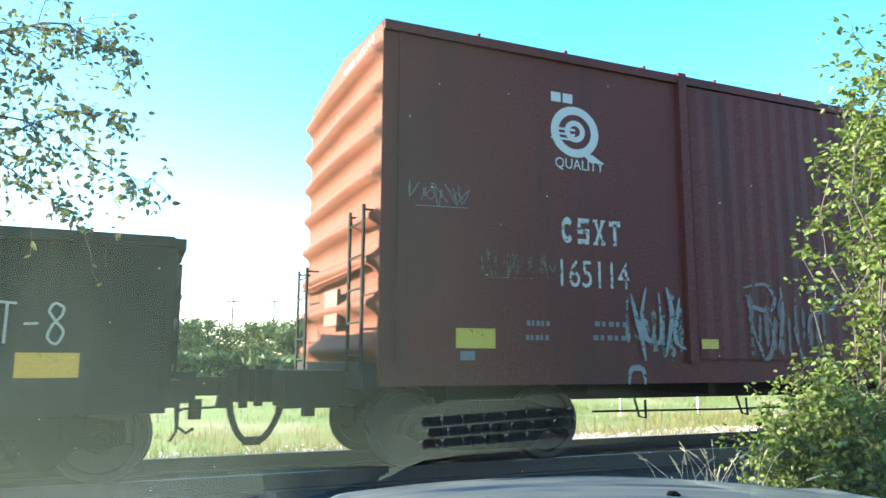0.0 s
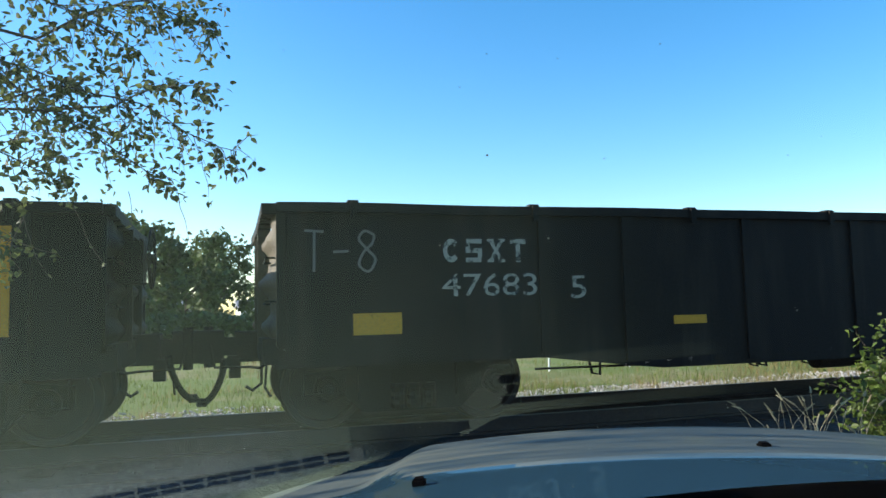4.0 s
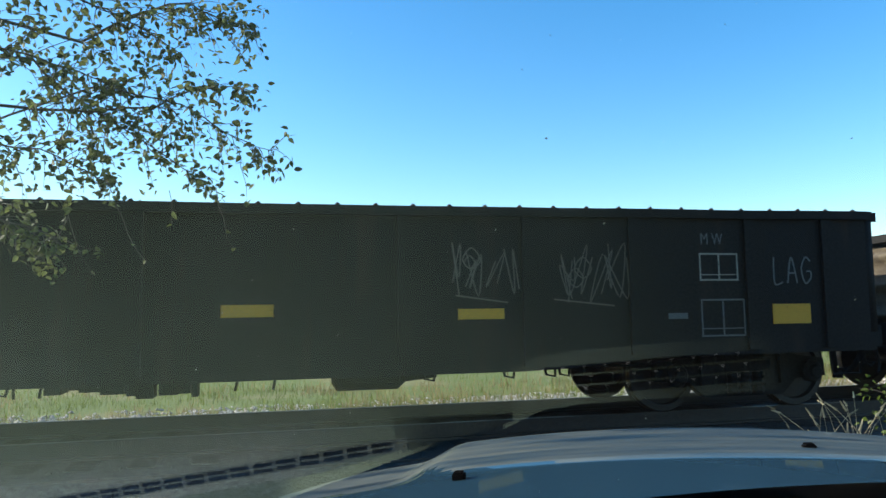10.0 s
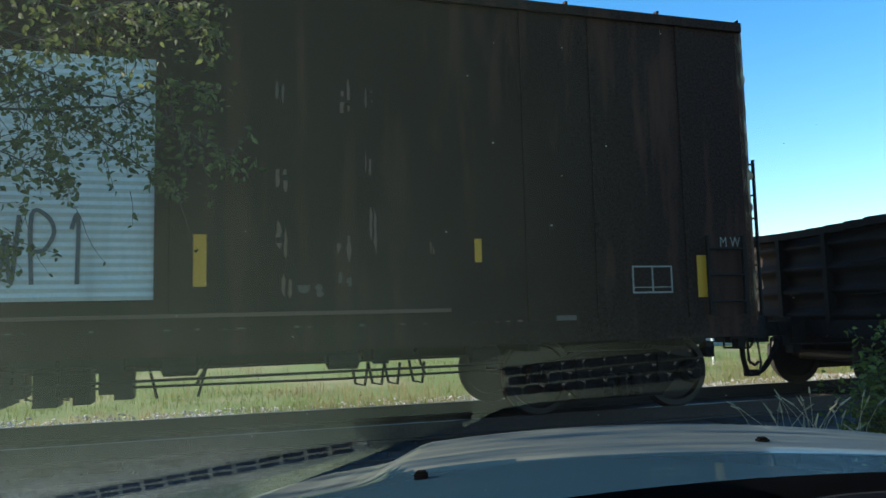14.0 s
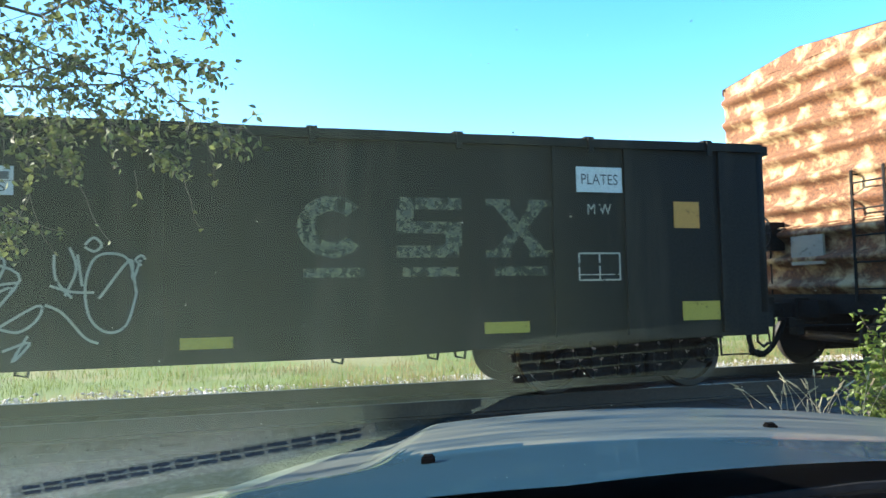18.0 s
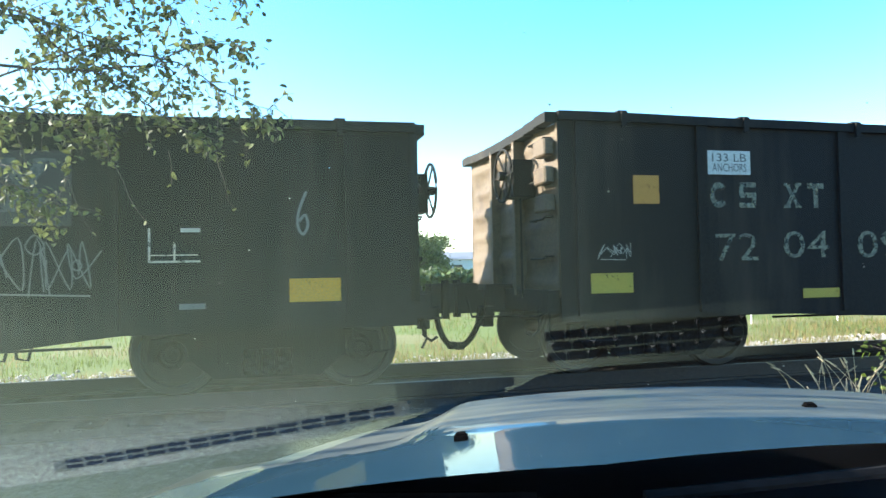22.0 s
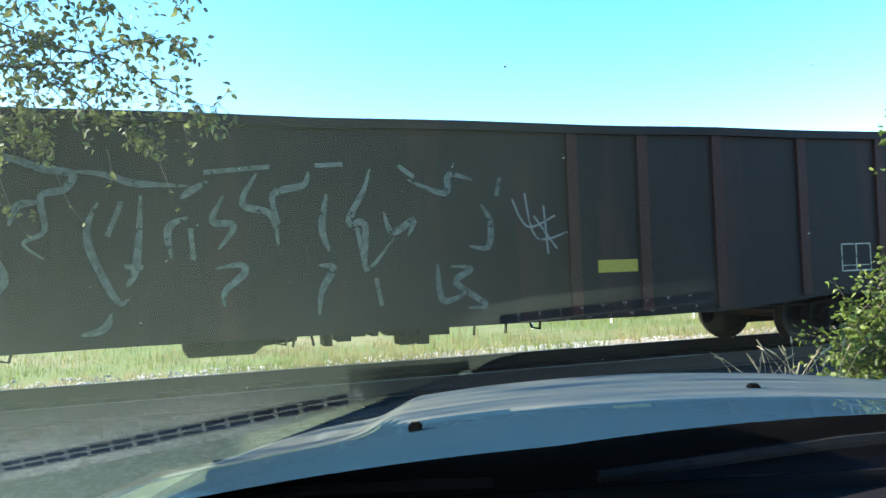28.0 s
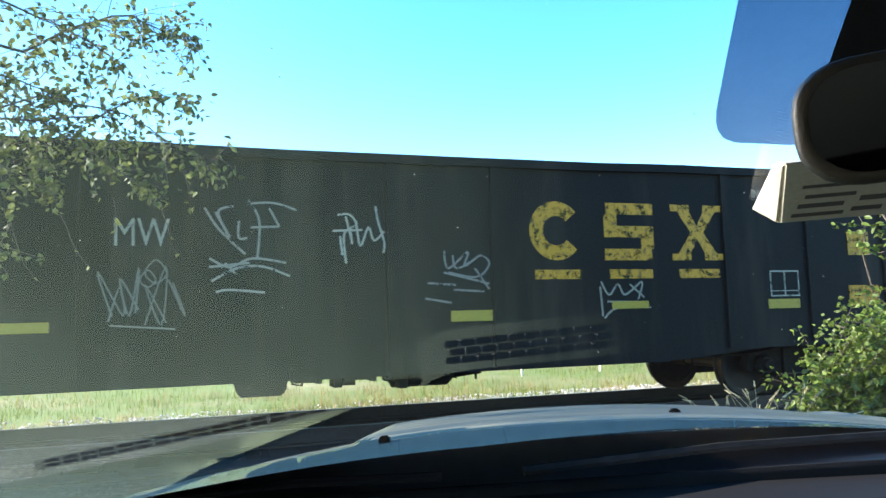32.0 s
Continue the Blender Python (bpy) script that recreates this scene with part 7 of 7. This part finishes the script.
def build_car():
    car = thing("car", CAR, "blue-grey car parked with its hood towards the track", "car")
    bm = bmesh.new()
    us = [-1.12 + 0.025 * i for i in range(91)]
    fs = [round(1.0 + 0.02 * i, 3) for i in range(61)] + [2.22, 2.24, 2.27, 2.29, 2.30, 2.305, 2.305]

    def hood(u, f):
        k = fs.index(f)
        a = hood_left(f)
        b = 0.3 - a + 0.3
        t = (u + 1.12) / 2.25
        r = a - 0.12 + t * (b - a + 0.24)
        f = max(f, 0.985 + 0.35 * r, 1.0 + 0.3 * min(0.3, max(0.0, -0.5 - r)))
        over = max(0.0, max(a - r, r - b))
        z = hood_z(min(b, max(a, r)), f) - min(1.0, (over / 0.12)) ** 1.5 * 0.22
        edge = min(abs(r - a), abs(r - b))
        z += 0.012 * math.exp(-((r - b + 0.10) / 0.035) ** 2)
        step = min(1.0, max(0.0, (-0.27 - r) / 0.15))
        z -= 0.04 * step * step * (3 - 2 * step) * min(1.0, max(0.0, (f - 1.35) / 0.25)) * min(1.0, max(0.0, (r + 0.95) / 0.4))
        lip_in = min(1.0, max(0.0, (f - crease(r) + 0.03) / 0.06))
        z -= 0.006 * (1 - lip_in * lip_in * (3 - 2 * lip_in))
        z -= 0.05 * max(0, (f - 2.05) / 0.255) ** 2
        if k == len(fs) - 1:
            z -= 0.35
        return (r, f, z)

    grid(bm, us, fs, hood)
    hd = part("hood", bm, M["car_paint"], car, "blue-grey hood that mirrors the passing train, sun dapples painted along its crown", smooth=True)
    # faces ahead of the crease take the paint with sun dapples in it
    hd.data.materials.append(M["dappled_paint"])
    for p in hd.data.polygons:
        p.material_index = int(p.center.y > crease(p.center.x))
    for r, f in ((-0.197, 1.34), (0.495, 1.58)):
        bm = bmesh.new()
        z = hood_z(r, f)
        box(bm, r - 0.012, r + 0.012, f - 0.01, f + 0.018, z - 0.012, z + 0.008)
        bmesh.ops.bevel(bm, geom=bm.edges[:], offset=0.004, segments=2, affect="EDGES")
        part("washer_nozzle", bm, M["nozzle"], car, "black plastic washer nozzle")
    bm = bmesh.new()
    grid(bm, [-0.95 + 0.1 * i for i in range(26)], [1.1, 1.12, 1.16, 1.2, 1.3, 1.5, 1.8], lambda r, f: (r, f, -0.345 - 0.06 * (f - 1) - 0.04 * (r - 0.3) ** 2))
    part("cowl", bm, M["cowl"], car, "black plastic cowl under the wipers", smooth=True)
    for a, b in (((-0.62, 1.075, -0.335), (-0.05, 1.06, -0.324)), ((0.1, 1.03, -0.318), (0.85, 1.2, -0.33))):
        bm = bmesh.new()
        tube(bm, [a, (Vector(a) + Vector(b)) / 2 + Vector((0, 0.005, 0.008)), b], 0.009, 6)
        part("wiper", bm, M["rubber"], car, "black wiper lying at the foot of the windshield")
    # windshield: leans back towards the eye from its foot at y = 0.99
    bm = bmesh.new()
    for r0, r1 in ((-1.0, 1.4),):
        v = [bm.verts.new(p) for p in ((r0, 0.99 + 0.07 / SLOPE, -0.36), (r1, 0.99 + 0.07 / SLOPE, -0.36), (r1, 0.99 - 0.6 / SLOPE, 0.31), (r0, 0.99 - 0.6 / SLOPE, 0.31))]
        bm.faces.new(v[::-1])
    me = bpy.data.meshes.new("windshield")
    bm.normal_update()
    if bm.faces[:][0].normal.z > 0:
        bmesh.ops.reverse_faces(bm, faces=bm.faces[:])
    bm.to_mesh(me)
    bm.free()
    me.materials.append(M["windshield"])
    ws = part("windshield", me, None, car, "sloping windshield with a faint reflection of the dash")
    ws.visible_shadow = False
    # dust specks on the glass
    rng = random.Random(5)
    bm = bmesh.new()
    for _ in range(170):
        r, q, d = rng.uniform(-0.5, 0.75), rng.uniform(0.05, 0.55), rng.choice((0.00025, 0.0003, 0.0004, 0.0006, 0.0009))
        v = [bm.verts.new((r + d * math.cos(a) * rng.uniform(0.7, 1.2), 0.99 - q / SLOPE - 0.001 + d * 0.8 * math.sin(a), -0.29 + q - 0.001 - d * 0.56 * math.sin(a))) for a in (0, 1.05, 2.1, 3.15, 4.2, 5.25)]
        bm.faces.new(v)
    dust = part("dust", bm, M["sign"], car, "pale specks of dust on the glass")
    dust.visible_shadow = False
    tagged(dust, "pale specks of dust on the glass", kind="stuff")
    # dash top with its two rows of defroster louvres
    bm = bmesh.new()
    rows = [0.05 + 0.05 * i for i in range(18)]

    def dash_z(r, f):
        return -0.335 + 0.012 * math.sin(f * 5) - 0.015 * (r - 0.3) ** 2

    def lip(r):
        return 0.842 - 0.03 * r + 0.03 * math.exp(-((r + 0.09) / 0.05) ** 2)

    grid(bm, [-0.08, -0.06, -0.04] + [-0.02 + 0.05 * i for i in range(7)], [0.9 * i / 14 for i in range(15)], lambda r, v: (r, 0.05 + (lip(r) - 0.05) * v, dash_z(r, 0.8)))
    part("dash_top", bm, M["dash_fade"], car, "grained grey dash top", smooth=True)
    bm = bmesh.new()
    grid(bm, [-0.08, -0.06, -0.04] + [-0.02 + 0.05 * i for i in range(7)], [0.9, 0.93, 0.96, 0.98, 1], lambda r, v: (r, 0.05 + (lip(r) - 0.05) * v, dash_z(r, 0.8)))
    part("defroster_frame", bm, M["defroster"], car, "grey frame round the defroster, darkened rightwards to dim its reflection", smooth=True)
    bm = bmesh.new()
    grid(bm, [-0.955 + 0.048 * i for i in range(16)], [-0.12, -0.09, -0.06, -0.03, 0.0, 0.024], lambda r, v: (r, min(1.04, 0.895 - 0.147 * (r + 0.25) + v * min(1, (-0.15 - r) / 0.2)), dash_z(r, 0.8) + 0.0007))
    part("defroster_trim", bm, M["dash_trim"], car, "dusty trim round the long defroster, a sunlit strip put into its colour", smooth=True)
    bm = bmesh.new()
    box(bm, -1.06, 1.4, 1.092, 1.1, -0.6, -0.352)
    part("firewall", bm, M["dash_dark"], car)
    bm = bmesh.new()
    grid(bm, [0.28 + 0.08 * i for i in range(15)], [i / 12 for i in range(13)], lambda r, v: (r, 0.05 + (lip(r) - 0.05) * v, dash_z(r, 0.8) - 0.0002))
    part("dash_side", bm, M["dash_fade"], car, "grained dash top before the passenger, coloured darker where less light falls", smooth=True)
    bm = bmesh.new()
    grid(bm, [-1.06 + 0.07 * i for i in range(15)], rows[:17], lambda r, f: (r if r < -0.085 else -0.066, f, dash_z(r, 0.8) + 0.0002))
    part("dash_pad", bm, M["dash_fade"], car, "dusty grey pad before the driver, sunlit tone and its fall-off in the colour", smooth=True)
    def rim_front(r, f):
        return min(f, 0.92 - 0.34 * (r + 0.25) + 0.5 * max(0.0, -0.55 - r))

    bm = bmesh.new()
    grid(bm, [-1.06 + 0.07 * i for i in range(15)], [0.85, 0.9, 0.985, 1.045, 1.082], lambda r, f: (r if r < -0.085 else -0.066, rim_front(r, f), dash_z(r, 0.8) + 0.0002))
    part("dash_rim", bm, M["dash_rim"], car, "front rim of the dash pad, darkened in the middle to dim its reflection", smooth=True)
    bm = bmesh.new()
    grid(bm, [-0.76 + 0.07 * i for i in range(32)], [0.83, 0.9, 0.985, 1.02, 1.09], lambda r, f: (r, f, dash_z(r, f) - 0.03))
    part("dash_gutter", bm, M["dash_dark"], car, "black gutter at the foot of the windshield", smooth=True)

    # defroster: rows of dark slots between thin bars, with a pale stud at the foot of each bar
    def slots(r0, r1, f_at, depth, rows_n, cols, studs):
        pitch, step = (r1 - r0) / cols, depth / rows_n
        for j in range(rows_n):
            for i in range(cols):
                ra = r0 + pitch * (i + 0.3 * (j % 2 if studs else 0))
                fa = f_at(ra + pitch / 2) - depth / 2 + step * j
                z = dash_z(ra, 0.8) + (0.0008 if studs else 0.0012)
                bm = bmesh.new()
                g = pitch * (0.06 if studs else 0.11)
                a, b, sl = ra + g, ra + pitch - g, f_at(1.0) - f_at(0.0)
                mid = ra + pitch / 2
                q = [bm.verts.new((x, fa + step * k + sl * (x - mid), z + h)) for h in (0, 0.0012) for x, k in ((a, 0.08), (b, 0.08 if studs else 0.2), (b, 0.86 if studs else 0.78), (a, 0.86 if studs else 0.7))]
                for w in ((3, 2, 1, 0), (4, 5, 6, 7), (0, 1, 5, 4), (1, 2, 6, 5), (2, 3, 7, 6), (3, 0, 4, 7)):
                    bm.faces.new([q[i] for i in w])
                part("slot", bm, M["dash_dark"], car)
                if studs:
                    bm = bmesh.new()
                    q = pitch * 0.13
                    v = [bm.verts.new(p) for p in ((ra - q, fa + step * 0.08, z + 0.003), (ra + q, fa + step * 0.08, z + 0.003), (ra, fa + step * 0.4, z + 0.003))]
                    bm.faces.new(v)
                    bmesh.ops.solidify(bm, geom=bm.faces[:], thickness=0.001)
                    part("stud", bm, M["vent_bar"], car)

    bm = bmesh.new()
    grid(bm, [-0.82 + 0.03 * i for i in range(21)], [-0.0115, 0.0105], lambda r, v: (r, 0.895 - 0.147 * (r + 0.25) + v, dash_z(r, 0.8) + 0.001))
    part("vent_bed", bm, M["vent_bed"], car, "dull dark bed of the long defroster")
    slots(-0.02, 0.262, lambda r: 0.807 - 0.035 * (r + 0.02), 0.047, 3, 10, True)
    slots(-0.80, -0.24, lambda r: 0.895 - 0.147 * (r + 0.25), 0.019, 2, 15, False)
    bm = bmesh.new()
    box(bm, -1.06, 1.4, -0.05, 0.05, -0.75, -0.39)
    part("dash_face", bm, M["dash_dark"], car)
    # roof, pillars and doors close the cabin
    bm = bmesh.new()
    grid(bm, [-1.06 + 0.124 * i for i in range(21)], [-1.62, -1.4, -1.1, -0.7, -0.3, 0.0, 0.99 - 0.6 / SLOPE], lambda r, f: (r, f, 0.325 - 0.10 * max(0.0, abs(r - 0.18) - 0.9) / 0.34))
    part("roof_lining", bm, M["headliner"], car, "grey roof lining", smooth=True)
    bm = bmesh.new()
    grid(bm, [-1.08 + 0.126 * i for i in range(21)], [-1.72, -1.66, -1.4, -1.1, -0.7, -0.3, 0.0, 0.1, 1.0 - 0.6 / SLOPE], lambda r, f: (r, f, 0.345 + 0.05 * (1 - ((f + 0.7) / 1.1) ** 2) - 0.13 * max(0.0, abs(r - 0.18) - 0.85) / 0.41))
    part("roof", bm, M["car_paint"], car, "blue-grey painted roof", smooth=True)
    for r in (-1.07, 1.42):
        for f0, f1 in (((1.0, 1.0 - 0.55 / SLOPE),) if r > 0 else ()) + ((-0.45, -0.5), (-1.66, -1.6)):
            bm = bmesh.new()
            tube(bm, [(r, f0, -0.32), (r, (f0 + f1) / 2, -0.02), (r - 0.03 * (1 if r > 0 else -1), f1, 0.26)], 0.028, 8)
            part("pillar", bm, M["car_paint"], car)
        bm = bmesh.new()
        s = 1 if r > 0 else -1
        grid(bm, [1.0 + 0.1 * i for i in range(14)], [-0.9, -0.7, -0.5, -0.44, -0.40], lambda f, z: (r - s * (0.34 * max(0, (f - 1.2)) ** 1.15 + 0.10 * max(0, z + 0.52) * 8), f, z - 0.05 * (f - 1.0)))
        part("fender", bm, M["car_paint"], car, smooth=True)
    bm = bmesh.new()
    grid(bm, [-0.75 + 0.125 * i for i in range(15)], [-0.98, -0.9, -0.75, -0.6, -0.5], lambda r, z: (r, 2.33 - 0.12 * ((r - 0.12) / 0.9) ** 2 + 0.05 * math.sin((z + 0.98) * 6.5), z))
    part("bumper", bm, M["black_plastic"], car, "dark front bumper", smooth=True)
    for r in (-1.08, 1.42):
        bm = bmesh.new()
        box(bm, r, r + 0.03, -1.6, 1.0, -1.1, -0.32)
        part("door", bm, M["car_paint"], car)
        bm = bmesh.new()
        rod(bm, (r + 0.015 + 0.03 * (1 if r > 0 else -1), -0.35, -0.45), (r + 0.015 + 0.03 * (1 if r > 0 else -1), -0.2, -0.45), 0.012, 6)
        part("door_handle", bm, M["black_plastic"], car)
    bm = bmesh.new()
    box(bm, -1.05, 1.42, -1.66, -1.6, -1.1, 0.335)
    part("rear_wall", bm, M["dash_dark"], car)
    bm = bmesh.new()
    box(bm, -1.05, 1.42, -1.6, 1.0, -1.14, -1.1)
    part("cabin_floor", bm, M["dash_dark"], car)
    for r in (-0.72, 1.2):
        for f in (1.75, -1.1):
            bm = bmesh.new()
            lathe(bm, [(0.18, r - 0.02), (0.30, r), (0.31, r + 0.1), (0.30, r + 0.18), (0.18, r + 0.2)], (0, f, -1.02), "x", 20)
            part("wheel", bm, M["rubber"], car)
    # printed shade, mirror and toll tag at the top of the windshield
    bm = bmesh.new()

    pane = pose(0, 0.99, -0.29) @ pose(0, 0, 0, 180 - 35, 0, 0)       # local y runs up the glass
    up = 1 / math.sin(radians(35))
    pts = [(0.293, 0.595), (0.295, 0.487), (0.297, 0.424), (0.299, 0.416), (0.303, 0.409), (0.31, 0.403), (0.322, 0.399), (0.377, 0.393), (0.9, 0.41), (0.9, 0.595)]
    bm.faces.new([bm.verts.new((r, q * up, 0)) for r, q in pts])
    sh = part("shade_band", bm, M["shade_dots"], car, "blue dotted shade band printed on the glass")
    sh.matrix_local = pose(0, -0.003, -0.004) @ pane
    bm = bmesh.new()
    pts = [(0.375, 0.595), (0.371, 0.44), (0.40, 0.40), (0.60, 0.40), (0.62, 0.595)]
    f = bm.faces.new([bm.verts.new((r, q * up, 0)) for r, q in pts])
    bmesh.ops.solidify(bm, geom=[f], thickness=0.012)
    mt = part("mirror_mount", bm, M["black_plastic"], car, "black housing behind the mirror")
    mt.matrix_local = pose(0, -0.02, -0.025) @ pane
    bm = bmesh.new()

    def rounded(cx, cz, w, h, rad, y):
        out = []
        for sx, sz, a0 in ((1, 1, 0), (-1, 1, 90), (-1, -1, 180), (1, -1, 270)):
            for i in range(6):
                a = radians(a0 + 18 * i)
                out.append((cx + sx * (w / 2 - rad) + rad * math.cos(a), y, cz + sz * (h / 2 - rad) + rad * math.sin(a)))
        return out

    loops = [[bm.verts.new(p) for p in rounded(0, 0, w, h, rad, y)] for w, h, rad, y in ((0.20, 0.05, 0.02, 0.055), (0.245, 0.082, 0.03, 0.02), (0.25, 0.09, 0.034, 0.0), (0.245, 0.086, 0.034, -0.004), (0.232, 0.074, 0.03, -0.003))]
    for a, b in zip(loops, loops[1:]):
        for i in range(len(a)):
            bm.faces.new((a[i], a[(i + 1) % len(a)], b[(i + 1) % len(b)], b[i]))
    bm.faces.new(loops[0])
    mirror = part("rear_view_mirror", bm, M["black_plastic"], car, "black rear view mirror on the windshield", smooth=True)
    mirror.matrix_local = pose(0.385, 0.11, 0.053, 0, 0, -20)
    mirror.scale = (1, 1, 0.86)
    bm = bmesh.new()
    bm.faces.new([bm.verts.new(p) for p in rounded(0, 0, 0.232, 0.074, 0.03, -0.0035)])
    part("mirror_face", bm, M["mirror_glass"], mirror, "silvered mirror face")
    bm = bmesh.new()
    rod(bm, (0, 0.05, 0.0), (0.03, 0.13, 0.05), 0.012, 8)
    part("mirror_stalk", bm, M["black_plastic"], mirror)
    bm = bmesh.new()
    v = box(bm, 0.36, 0.53, 0.596, 0.664, 0.0, 0.025)
    for q in v:
        inner, top = q.co.z > 0.01, q.co.y > 0.63
        if q.co.x < 0.4:
            q.co.x = (0.363 if top else 0.379) if inner else (0.366 if top else 0.356)
        q.co.y += 0.022 if inner and top else 0
    bmesh.ops.bevel(bm, geom=bm.edges[:], offset=0.003, segments=2, affect="EDGES")
    tag = part("toll_tag", bm, M["tag_plastic"], car, "cream plastic tag stuck on the glass below the mirror")
    tag.matrix_local = pose(0, -0.003, -0.004) @ pane
    for x, w, y, h in ((0.389, 0.052, 0.606, 0.005), (0.392, 0.046, 0.619, 0.006), (0.396, 0.05, 0.633, 0.005), (0.448, 0.03, 0.609, 0.006), (0.452, 0.03, 0.624, 0.007), (0.39, 0.06, 0.648, 0.004)):
        bm = bmesh.new()
        box(bm, x, x + w, y, y + h, 0.0248, 0.0254)
        part("print_line", bm, M["letter"], tag)


build_car()


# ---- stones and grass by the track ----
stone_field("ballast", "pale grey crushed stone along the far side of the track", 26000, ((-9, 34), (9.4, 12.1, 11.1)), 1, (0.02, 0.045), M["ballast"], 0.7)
stone_field("ballast", "crushed stone between and before the rails, darkened as in shade", 5000, ((-9, 22), (6.3, 9.6, 8.2)), 2, (0.02, 0.04), M["ballast_shaded"])
blades("grass", "dry straw-coloured grass along the track", M["dry_grass"], 7500, ((-9, 34), (10.3, 14.5, 1.5)), 3, (0.06, 0.26), 0.004, wave=0.3)
blades("grass", "green grass of the field beyond the track", M["green_grass"], 14000, ((-12, 40), (10.8, 26, 1.9)), 4, (0.06, 0.2), 0.005, spread=0.14, wave=7.7)
blades("grass", "sparse dry tufts over the field", M["dry_grass"], 1300, ((-12, 40), (13, 28, 1.2)), 5, (0.12, 0.35), 0.006, spread=0.1, wave=3.1)
blades("grass", "rough grass at the road's edge", M["green_grass"], 420, ((3.4, 7.5), (3.4, 5.6, 1.0)), 6, (0.08, 0.26), 0.006, wave=2.2)


def motions():
    rows = [(t, s) for t, s in TRAIN]
    for ob, x in CARS:
        walk(ob, [(t, pose(x + s, MID, 0)) for t, s in rows])
    step = 0.14
    times = [min(32.0, round(i * step * FPS) / FPS) for i in range(int(32 / step) + 2)]
    times = sorted(set(times))
    ts, ss = [r[0] for r in rows], [r[1] for r in rows]
    turns = [(t, math.degrees(float(np.interp(t, ts, ss)) / WHEEL_R)) for t in times]
    for w, dx in WHEELS:
        walk(w, [(t, pose(dx, 0, WHEEL_R, 0, a % 360, 0)) for t, a in turns])


motions()
